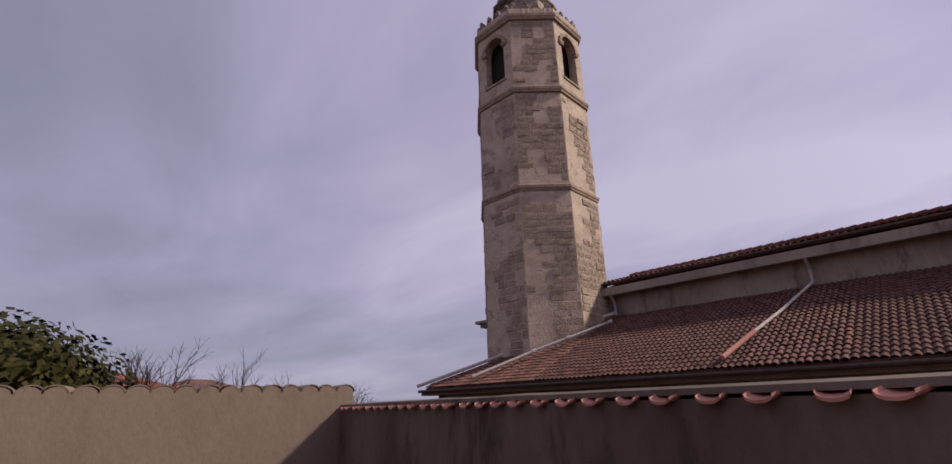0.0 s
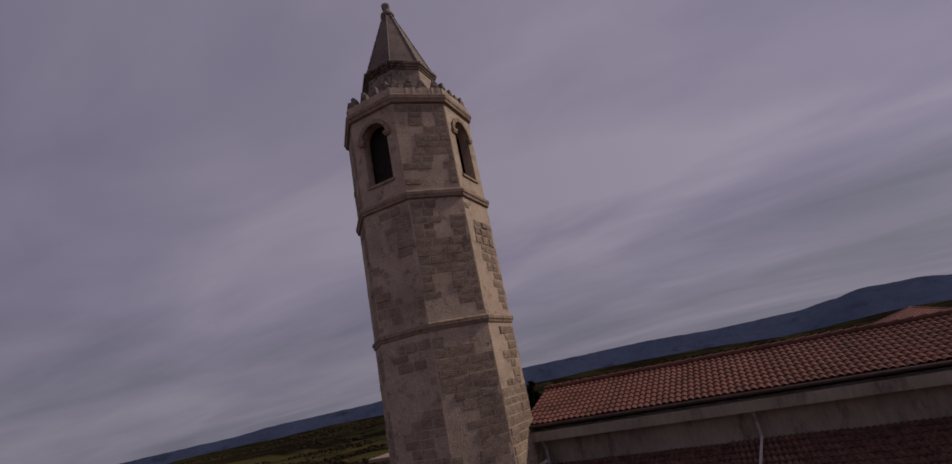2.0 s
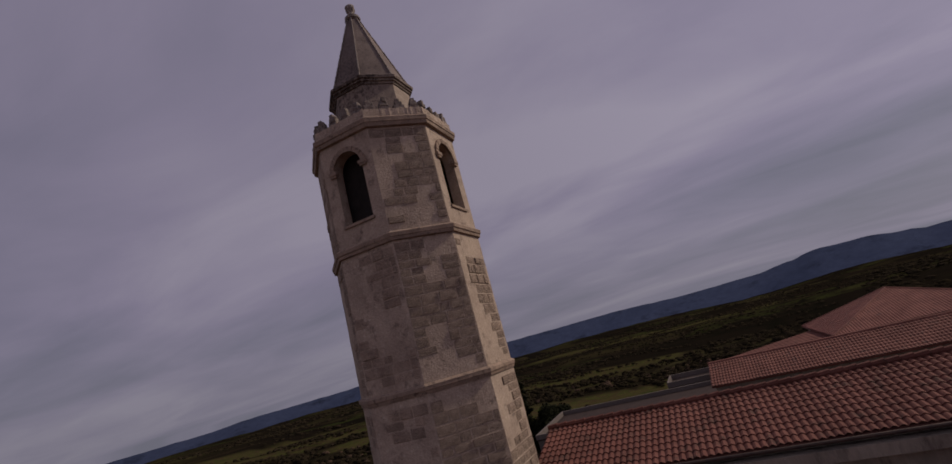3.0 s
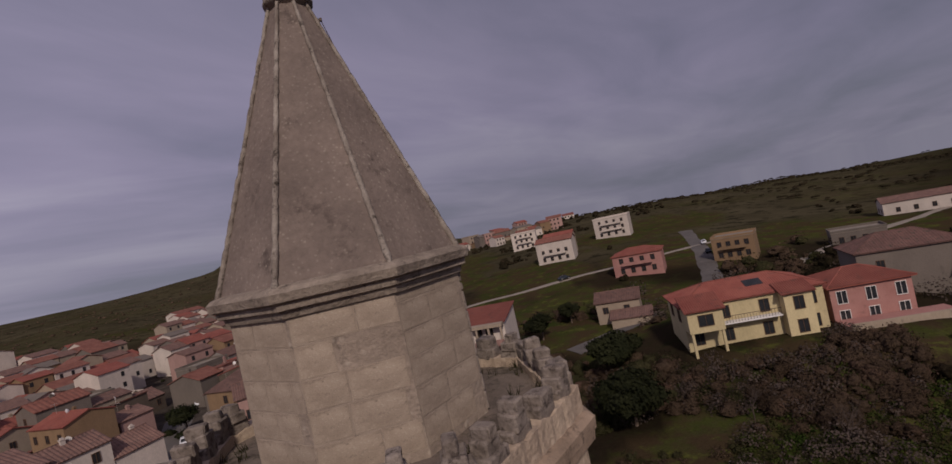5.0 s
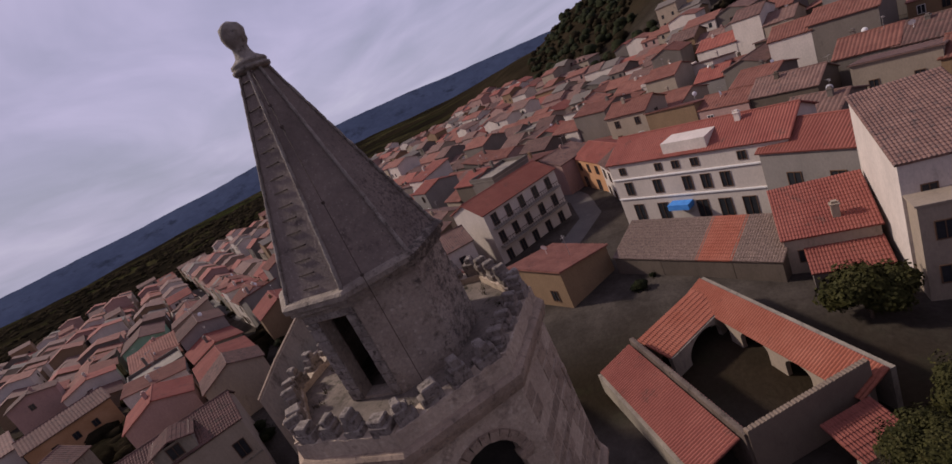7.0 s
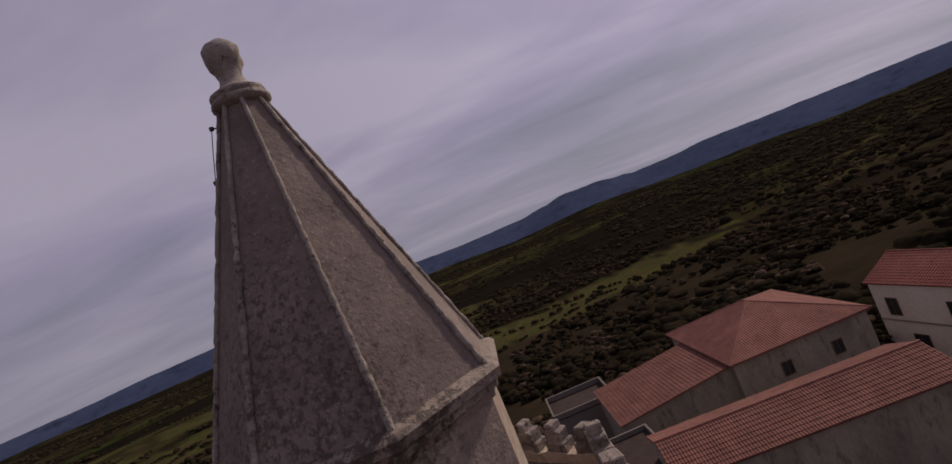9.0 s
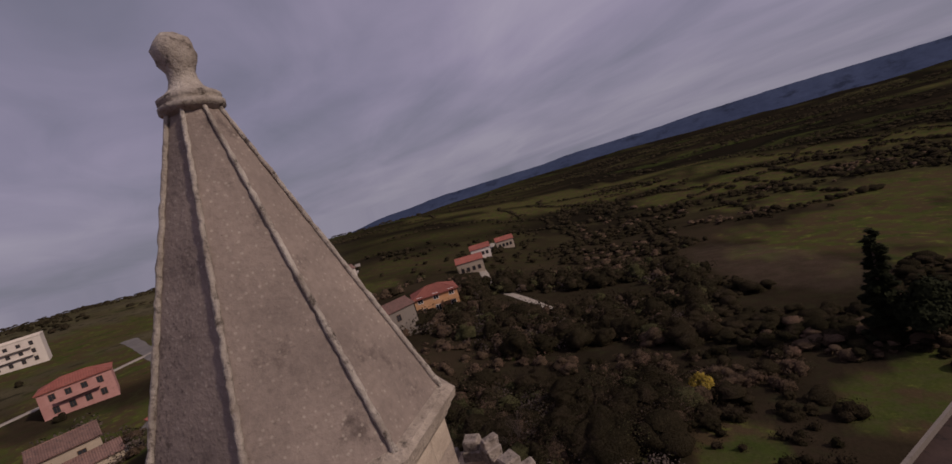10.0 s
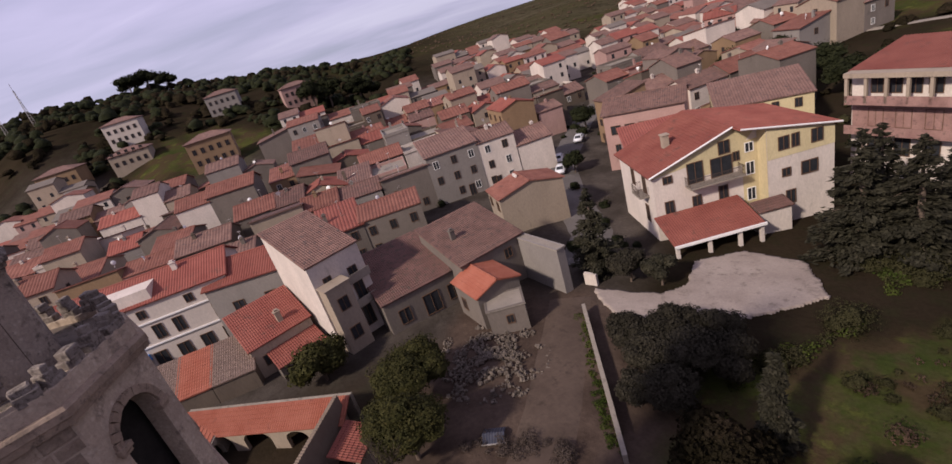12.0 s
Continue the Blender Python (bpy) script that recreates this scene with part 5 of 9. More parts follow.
def house(name, x, y, base, rz, L, D, H, roof="gable", rise=1.6, wall="white", tile="tile", over=0.35, pitch=0.45, course=0.0, label="", category="house", group="", skew=0.0, low=None, windows=(), chimney=None, deck="concrete"):
    """A house about (x, y): ridge along its own x axis, L long, D deep, walls H high above base."""
    ob = tagged(empty(name, x, y, base, rz), label, category, group)
    bm = bmesh.new()
    a, b, dn = L / 2, D / 2, -2.5
    hf, hb = H, H
    if roof == "shed":
        hb = H + rise
    pf, pr = [(-a, -b), (a, -b), (a, b), (-a, b)], []
    lo = [bm.verts.new((px, py, dn)) for px, py in pf]
    hi = [bm.verts.new((px, py, hf if py < 0 else hb)) for px, py in pf]
    for i in range(4):
        j = (i + 1) % 4
        bm.faces.new((lo[i], lo[j], hi[j], hi[i]))
    if roof == "gable":
        for s, (i, j) in ((-1, (3, 0)), (1, (1, 2))):
            t = bm.verts.new((s * a, skew, H + rise))
            bm.faces.new((hi[i], hi[j], t))
    else:
        bm.faces.new(hi)
    part("wall", bm, wall, ob)
    up = 0.02

    def slope(px, py, pz, ex, ev, length, run):
        bmr = bmesh.new()
        tiled_slope(bmr, (px, py, pz), ex, ev, length, run, pitch, course, min(0.08, pitch * 0.22), 0.13, wob=0.02)
        return part("roof", bmr, tile, ob)
    if roof == "gable":
        for s, run in ((-1, b + skew), (1, b - skew)):
            k = rise / run
            ev = Vector((0, -s * run, rise))
            ln = ev.length * (run + over) / run
            slope(-a - over, s * (b + over), H + up + 0.1 - k * over, (1, 0, 0), ev, L + 2 * over, ln)
        bm = bmesh.new()
        tube(bm, [(-a - over, skew, H + rise + 0.14), (a + over, skew, H + rise + 0.14)], 0.12, 6)
        part("ridge_tiles", bm, tile, ob)
    elif roof == "shed":
        k = rise / D
        ev = Vector((0, D, rise))
        slope(-a - over, -b - over, H + up + 0.1 - k * over, (1, 0, 0), ev, L + 2 * over, ev.length * (D + 2 * over) / D)
    elif roof == "hip":
        bmr = bmesh.new()
        z0, r = H + 0.03, min(a, b)
        e = [(-a - over, -b - over, z0), (a + over, -b - over, z0), (a + over, b + over, z0), (-a - over, b + over, z0)]
        t = [(-a + r, 0, z0 + rise), (a - r, 0, z0 + rise)] if a >= b else [(0, -b + r, z0 + rise), (0, b - r, z0 + rise)]
        if a >= b:
            planes = [[e[0], e[1], t[1], t[0]], [e[1], e[2], t[1]], [e[2], e[3], t[0], t[1]], [e[3], e[0], t[0]]]
        else:
            planes = [[e[0], e[1], t[0]], [e[1], e[2], t[1], t[0]], [e[2], e[3], t[1]], [e[3], e[0], t[0], t[1]]]
        for pl in planes:
            hip_plane(bmr, pl, pitch)
        part("roof", bmr, tile, ob)
        bm = bmesh.new()
        for c, q in zip(e, [t[0], t[1], t[1], t[0]] if a >= b else [t[0], t[0], t[1], t[1]]):
            tube(bm, [c, q], 0.11, 6)
        tube(bm, t, 0.11, 6)
        box(bm, -a - over + 0.02, -b - over + 0.02, H - 0.14, a + over - 0.02, b + over - 0.02, H + 0.02)
        part("ridge_tiles", bm, tile, ob)
    else:
        bm = bmesh.new()
        box(bm, -a - 0.1, -b - 0.1, H + 0.004, a + 0.1, b + 0.1, H + 0.12)
        part("roof", bm, deck, ob)
        bm = bmesh.new()
        for x0, y0, x1, y1 in ((-a - 0.1, -b - 0.1, a + 0.1, -b + 0.1), (-a - 0.1, b - 0.1, a + 0.1, b + 0.1), (-a - 0.1, -b + 0.1, -a + 0.1, b - 0.1), (a - 0.1, -b + 0.1, a + 0.1, b - 0.1)):
            box(bm, x0, y0, H + 0.12, x1, y1, H + 0.12 + (low or 0.6))
        part("parapet", bm, wall, ob)
    for w in windows:
        put_window(ob, w[0], w[1], w[2], L, D, *w[3:])
    if chimney:
        bm = bmesh.new()
        cx, cy, cz, ch = chimney
        stepped(bm, (cx, cy, cz), (1, 0, 0), (0, 1, 0), ((0.28, 0.22, 0), (0.28, 0.22, ch), (0.36, 0.3, ch), (0.36, 0.3, ch + 0.1), (0.2, 0.16, ch + 0.1), (0.2, 0.16, ch + 0.32)))
        part("chimney", bm, wall, ob)
    return ob


def hip_plane(bm, pts, pitch):
    """A roof plane of a hip: ribs of tiles run straight up from the eave, cut at the hips."""
    p = [Vector(q) for q in pts]
    ex = (p[1] - p[0]).normalized()
    L = (p[1] - p[0]).length
    n = ex.cross(p[2] - p[0]).normalized()
    if n.z < 0:
        n = -n
    es = n.cross(ex).normalized()
    if es.z < 0:
        es = -es
    tops = [((q - p[0]).dot(ex), (q - p[0]).dot(es)) for q in p[2:]]
    xl, xr, s = min(t[0] for t in tops), max(t[0] for t in tops), tops[0][1]
    cols = max(4, round(L / pitch))
    prev = None
    for c in range(cols):
        for k, hh in ((0.0, 0), (0.3, 0.05), (0.7, 0.05)):
            x = (c + k) * L / cols
            top = s * min(1, x / max(xl, 1e-3), (L - x) / max(L - xr, 1e-3))
            line = [bm.verts.new(p[0] + ex * x + n * hh), bm.verts.new(p[0] + ex * x + es * max(top, 0.001) + n * hh)]
            if prev:
                bm.faces.new((prev[0], line[0], line[1], prev[1]))
            prev = line


def grid_windows(side, n, floors, span, z0=1.0, dz=3.0, w=0.9, h=1.3, kind="plain"):
    return [(side, span * ((i + 0.5) / n - 0.5), z0 + dz * f, w, h, kind) for f in range(floors) for i in range(n)]


# the streets' main heading
ROW = 58

# ---- houses round the church ----
def wnd(side, s, z, w=0.9, h=1.3, kind="plain"):
    return (side, s, z, w, h, kind)


def back_of(x, y, rz, d):
    """The point d metres behind a front line's point, for a house turned rz."""
    return x - d * math.sin(radians(rz)), y + d * math.cos(radians(rz))


def named_houses():
    x, y = back_of(-50.0, 6.0, 60.5, 4.5)
    wins = [wnd("f", s, 6.9, 0.8, 0.9, "dark") for s in (-8.6, -3.6, -1.4, 0.9, 6.0)] + [wnd("f", s, 4.0, 1.0, 1.7, "dark") for s in (-8.4, -4.4, -0.6, 1.6, 3.8, 8.2)] + [wnd("f", s, 0.2, 1.3, 2.3, "dark") for s in (-8, -4.6, 0.4, 3.0, 5.6, 8.2)]
    h = house("town_house", x, y, -4.2, 60.5, 20.9, 9, 8.5, "gable", 1.9, "white", "tile_red", 0.3, 0.3, label="long white three-storey house with red tile roof and blue awning", windows=wins, chimney=(5, -1, 9.4, 1.5))
    bm = bmesh.new()
    box(bm, -3.2, -5.9, 2.0, -0.6, -4.52, 2.7)
    part("awning", bm, "blue", h, "bright blue shop awning")
    for z in (3.4, 6.2):
        bm = bmesh.new()
        box(bm, -10.4, -4.66, z, 10.4, -4.503, z + 0.16)
        part("string_course", bm, "white_trim", h)
    bm = bmesh.new()
    box(bm, -2.6, -4.3, 8.4, 2.6, -1.2, 10.0)
    part("dormer", bm, "white", h, "white roof terrace box")
    x, y = back_of(-42.8, 16, 50, 4)
    house("town_house", x, y, -5.0, 50, 9, 8, 8.3, "gable", 1.7, "grey", "tile_red", 0.3, 0.3, label="grey two-storey house with red tile roof", windows=[wnd("f", -1.6, 4.6, 1.2, 1.4, "dark"), wnd("f", 2.2, 4.6, 1.2, 1.4, "dark"), wnd("f", -2, 1.2, 1.2, 1.5, "dark")])
    # tall narrow house with a bare white flank
    x, y = -34.6, 21.4
    wins = [wnd("f", -1.6, 1.2, 1.1, 1.5, "dark"), wnd("f", -1.6, 4.4, 1.1, 1.5, "dark"), wnd("f", 1.2, 0.6, 1.0, 2.2, "dark"), wnd("f", 1.4, 3.6, 1.0, 2.1, "dark"), wnd("f", 1.4, 6.3, 0.9, 1.2, "dark"), wnd("f", -1.4, 6.9, 0.8, 0.9, "dark")]
    h = house("tall_house", x, y, -4.4, 86, 5.8, 9.6, 9.6, "shed", 2.6, "white", "tile_old", 0.15, 0.25, 0.4, label="tall white house with a blank flank and faded tiles", windows=wins, chimney=(0.5, 0.5, 9.3, 1.2))
    bm = bmesh.new()
    box(bm, -2.7, -6.6, -2.0, -0.1, -4.804, 7.2)
    box(bm, -2.85, -6.75, 7.2, 0.05, -4.804, 7.34)
    part("stair_block", bm, "cream", h, "cream stair block with flat top")
    put_window(h, "f", -1.4, 4.6, 5.8, 13.22, 1.0, 1.3, "dark"); put_window(h, "f", -1.4, 1.2, 5.8, 13.22, 1.1, 1.3, "dark")
    for z in (3.3, 6.1):
        bm = bmesh.new()
        box(bm, 0.2, -5.7, z, 2.8, -4.81, z + 0.14)
        box(bm, 0.2, -5.7, z + 0.14, 2.8, -5.64, z + 0.95)
        part("balcony", bm, "concrete", h)
    # low barn with a sagging dark roof
    x, y = back_of(-25.1, 26.6, 72, 4.25)
    house("barn", x, y, -4.8, 72, 9.0, 8.5, 3.7, "shed", 2.6, "cement", "tile_dark", 0.2, 0.23, 0.4, label="low grey barn with a dark mossy roof", category="barn", windows=[wnd("f", -2.6, 0.7, 1.2, 1.6, "dark"), wnd("f", 0.6, 0.2, 1.8, 2.3, "dark"), wnd("f", 3.3, 0.6, 1.3, 1.7, "dark")])
    x, y = back_of(-20.7, 33.6, 76, 4.0)
    house("barn", x, y, -4.9, 76, 8.2, 8.4, 4.9, "shed", 2.3, "cement", "tile_old", 0.2, 0.23, 0.4, label="grey barn with a brown weathered tile roof", category="barn", windows=[wnd("f", 1.8, 3.1, 0.9, 1.0, "dark")], chimney=(-2, 0, 5.6, 1.6))
    house("cottage", -18.9, 29.9, -4.7, -18, 5.0, 4.8, 3.5, "gable", 0.8, "cement", "tile_new", 0.25, 0.23, 0.4, label="small grey cottage with a bright orange tile roof", windows=[wnd("f", -1, 0.9, 0.8, 1.2, "dark"), wnd("l", 0.5, 0.8, 0.9, 1.6, "dark")])
    house("shed", -15.6, 28.5, -4.8, 45, 3.6, 2.8, 2.6, "flat", 0, "cement", label="small cement shed with a flat slab roof", category="shed", low=0.05, windows=[wnd("f", 0.2, 1.0, 0.6, 0.8, "dark")])
    house("ruined_wall", -16.6, 36.6, -5, 76, 1.0, 6.5, 4.6, "flat", 0, "grey", low=0.05, label="pale blue-grey party wall beside the lane", category="wall")
    house("cottage", -36.8, 14.9, -4.7, 84, 6.6, 4.9, 3.7, "shed", 2.4, "cream", "tile_red", 0.2, 0.23, 0.4, label="cream cottage with a pink-red tile roof and chimney", chimney=(0.8, -1.2, 4.2, 1.3), windows=[wnd("f", -2, 1.4, 0.8, 1.1, "dark")])
    house("lean_to", -33.0, 15.2, -4.7, 84, 5.2, 2.6, 1.6, "shed", 0.9, "cement", "tile_red", 0.1, 0.23, 0.4, label="low lean-to with red tiles against the cottage", category="shed")
    for off, L, tl, lab in ((-5.5, 5.5, "tile_rubble", "rubble stone outbuilding under patched grey-brown tiles"), (-0.75, 3.9, "tile_rubble", "rubble stone outbuilding under old grey-brown tiles"), (2.8, 3.2, "tile_new", "rubble stone outbuilding with relaid orange tiles"), (6.5, 4.1, "tile_rubble", "rubble stone outbuilding under loose grey-brown tiles")):
        cx, cy = -40.0 + off * math.cos(radians(60.7)), 4.6 + off * math.sin(radians(60.7))
        house("outbuilding", cx, cy, -4.6, 60.7, L, 5.2, 2.3, "shed", 1.7, "rubble", tl, 0.15, 0.23, 0.4, label=lab, category="outbuilding")

    # street bend below the tower: pale row, orange house, white house with balconies
    house("town_house", -65.8, -0.6, -5.4, 20, 15.4, 7.6, 5.8, "gable", 1.5, "white", "tile_old", 0.25, 0.3, 0.4, label="pale two-storey row house under brown tiles on the street", windows=[wnd("f", q, zz, 1.0, 1.5, "dark") for q in (-6, -3, 0.4, 3.6, 6.2) for zz in (0.4, 3.5)])
    house("town_house", -78.6, -6.2, -5.5, 32, 10.4, 8, 5.8, "gable", 1.6, "orange", "tile_red", 0.25, 0.3, 0.4, label="orange two-storey house under a red-brown tile roof", windows=[wnd("f", q, 3.6, 1.0, 1.5, "dark") for q in (-3.2, 0.2, 3.4)] + [wnd("f", q, 0.2, 1.3, 2.2, "dark") for q in (-2.6, 2.4)])
    h = house("town_house", -62.9, -21.1, -5.4, 144, 15.4, 9, 8.8, "gable", 1.7, "white", "tile_red", 0.3, 0.28, 0.4, label="white three-storey house with two long balconies on the street", windows=[wnd("f", q, zz, 1.0, 1.8, "dark") for q in (-6, -3.2, -0.4, 2.6, 5.6) for zz in (0.3, 3.4, 6.4)])
    for zz in (3.2, 6.2):
        bm = bmesh.new()
        box(bm, -7.0, -5.6, zz - 0.16, 7.0, -4.504, zz)
        b = part("balcony", bm, "concrete", h)
        for q in range(29):
            bm = bmesh.new()
            box(bm, -6.96 + 0.49 * q, -5.56, zz, -6.92 + 0.49 * q, -5.52, zz + 0.9)
            part("baluster", bm, "metal", b)
        bm = bmesh.new()
        box(bm, -7.0, -5.58, zz + 0.9, 7.0, -5.5, zz + 0.96)
        part("handrail", bm, "metal", b)


named_houses()


def yellow_house():
    """Big house with a long asymmetric roof, balcony and car port."""
    base, rz = -7.75, 45
    ob = tagged(empty("yellow_house", -9.8, 49.6, base, rz), "large yellow and white house with red roof and balcony", "house")
    ob.scale = (1.04, 1.04, 1.06)
    D, L = 10.5, 18.2
    z = lambda v: v + 7.3
    prof = [(0, -2), (0, z(1.4)), (8.6, z(4.2)), (11.3, z(3.7)), (11.3, -2)]
    bm = bmesh.new()
    for (x0, z0), (x1, z1) in zip(prof, prof[1:] + prof[:1]):
        quad(bm, [(x0, 0, z0), (x0, D, z0), (x1, D, z1), (x1, 0, z1)])
    quad(bm, [(x, 0, zz) for x, zz in prof]); quad(bm, [(x, D, zz) for x, zz in prof][::-1])
    bmesh.ops.recalc_face_normals(bm, faces=bm.faces[:])
    part("wall", bm, "white", ob)
    prof = [(11.304, -2), (11.304, z(3.6)), (L, z(2.3)), (L, -2)]
    bm = bmesh.new()
    for (x0, z0), (x1, z1) in zip(prof, prof[1:] + prof[:1]):
        quad(bm, [(x0, -1.6, z0), (x0, D, z0), (x1, D, z1), (x1, -1.6, z1)])
    quad(bm, [(x, -1.6, zz) for x, zz in prof]); quad(bm, [(x, D, zz) for x, zz in prof][::-1])
    bmesh.ops.recalc_face_normals(bm, faces=bm.faces[:])
    part("wall", bm, "white", ob)
    # yellow upper storey laid over the white
    bm = bmesh.new()
    box(bm, 5.2, -0.03, z(-0.1), 9.6, -0.002, z(2.0))
    quad(bm, [(0.02, -0.02, z(1.0)), (9.6, -0.02, z(1.9)), (11.28, -0.02, z(3.6)), (8.6, -0.02, z(4.1)), (0.02, -0.02, z(1.38))])
    box(bm, 9.6, -0.04, -1, 11.28, -0.002, z(2.4))
    part("upper_wall", bm, "yellow", ob, "yellow painted upper wall")
    bm = bmesh.new()
    quad(bm, [(11.32, -1.63, z(0.2)), (L, -1.63, z(0.2)), (L, -1.63, z(2.26)), (11.32, -1.63, z(3.55))])
    quad(bm, [(11.28, -1.6, z(-6)), (11.28, -0.01, z(-6)), (11.28, -0.01, z(3.5)), (11.28, -1.6, z(3.5))])
    part("upper_wall", bm, "yellow", ob, "yellow painted upper wall")
    for p0, p1, y0, y1 in (((-0.5, z(1.35)), (8.6, z(4.32)), -0.5, D + 0.5), ((L + 0.5, z(2.32)), (8.6, z(4.32)), -2.0, D + 0.5)):
        bm = bmesh.new()
        es = Vector((p1[0] - p0[0], 0, p1[1] - p0[1]))
        tiled_slope(bm, (p0[0], y0, p0[1]), (0, 1, 0), es, y1 - y0, es.length, 0.26, 0.42, 0.06, 0.16)
        part("roof", bm, "tile_red", ob)
        bm = bmesh.new()
        tube(bm, [(p0[0], y0, p0[1] - 0.02), (p1[0], y0, p1[1] - 0.02)], 0.1, 6)
        part("verge", bm, "white_trim", ob)
    for x, zz, w, h in ((1.6, 0.2, 0.9, 0.7), (1.5, -3.4, 0.9, 1.5), (4.5, -3.4, 0.9, 1.3), (7.4, -3.2, 0.9, 1.4), (4.6, -0.6, 1.6, 2.2), (7.4, -0.6, 2.2, 2.0), (7.8, 1.7, 1.1, 1.3), (9.0, 0.6, 0.6, 0.9)):
        o = window_on(ob, w, h, "dark")
        o.matrix_local = pose(x, -0.04, z(zz), 0, 0, 180)
    for x, zz, w, h in ((10.4, 1.2, 0.8, 0.9), (10.4, -1.3, 0.8, 1.3), (10.4, -4.2, 0.8, 1.3)):
        o = window_on(ob, w, h, "plain")
        o.matrix_local = pose(x, -0.045, z(zz), 0, 0, 180)
    for x, zz, w, h in ((13.0, 1.0, 1.0, 1.3), (14.2, 1.0, 0.7, 1.3), (16.4, 0.9, 1.1, 1.3), (13.2, -1.9, 0.8, 0.8), (15.6, -2.2, 1.6, 1.3), (13.6, -5.0, 0.9, 1.4)):
        o = window_on(ob, w, h, "dark")
        o.matrix_local = pose(x, -1.64, z(zz), 0, 0, 180)
    for y, zz in ((2.5, -1.2), (2.5, -4.6), (6.0, -1.2)):
        o = window_on(ob, 0.9, 1.9, "dark")
        o.matrix_local = pose(-0.004, y, z(zz), 0, 0, 90)

    def balcony(x0, x1, y0, y1, zz, nm="balcony"):
        bm = bmesh.new()
        box(bm, x0, y0, z(zz) - 0.16, x1, y1, z(zz))
        b = part(nm, bm, "concrete", ob)
        bm = bmesh.new()
        pts = [(x0 + 0.05, y1), (x0 + 0.05, y0 + 0.05), (x1 - 0.05, y0 + 0.05), (x1 - 0.05, y1)]
        if nm == "side_balcony":
            pts = [(x1, y0 + 0.05), (x0 + 0.05, y0 + 0.05), (x0 + 0.05, y1 - 0.05), (x1, y1 - 0.05)]
        for (ax, ay), (bx, by) in zip(pts, pts[1:]):
            n = max(2, int(math.hypot(bx - ax, by - ay) / 0.14))
            for i in range(n + 1):
                px, py = ax + (bx - ax) * i / n, ay + (by - ay) * i / n
                tube(bm, [(px, py, z(zz)), (px, py, z(zz) + 0.95)], 0.015, 4)
            tube(bm, [(ax, ay, z(zz) + 0.97), (bx, by, z(zz) + 0.97)], 0.03, 5)
        part("railing", bm, "metal", b)
    balcony(3.4, 9.2, -1.4, -0.05, -0.65)
    balcony(-1.1, -0.01, 1.4, 3.9, -1.25, "side_balcony")
    # car port roof on posts
    bm = bmesh.new()
    es = Vector((0, 5.0, 1.35))
    tiled_slope(bm, (-0.4, -5.2, z(-4.55)), (1, 0, 0), es, 9.2, es.length, 0.26, 0.42, 0.06, 0.2)
    part("car_port_roof", bm, "tile_red", ob)
    for x in (-0.1, 3.2, 6.3, 8.5):
        bm = bmesh.new()
        box(bm, x - 0.17, -5.0, -1.5, x + 0.17, -4.66, z(-4.6))
        part("post", bm, "white", ob)
    bm = bmesh.new()
    box(bm, -0.45, -5.3, z(-4.72), 8.85, -5.12, z(-4.45))
    part("fascia", bm, "white_trim", ob)
    bm = bmesh.new()
    box(bm, 9.3, -3.4, -1.5, 12.5, -1.64, z(-4.3))
    part("annex", bm, "white", ob, "low white annex with dark roof")
    bm = bmesh.new()
    es = Vector((0, 1.9, 0.5))
    tiled_slope(bm, (9.1, -3.6, z(-4.25)), (1, 0, 0), es, 3.6, es.length, 0.26, 0.42, 0.06, 0.1)
    part("annex_roof", bm, "tile_dark", ob)
    bm = bmesh.new()
    box(bm, 3.2, 4.0, z(2.6), 3.9, 4.7, z(4.0)); box(bm, 3.1, 3.9, z(4.0), 4.0, 4.8, z(4.12))
    part("chimney", bm, "cream", ob)


yellow_house()


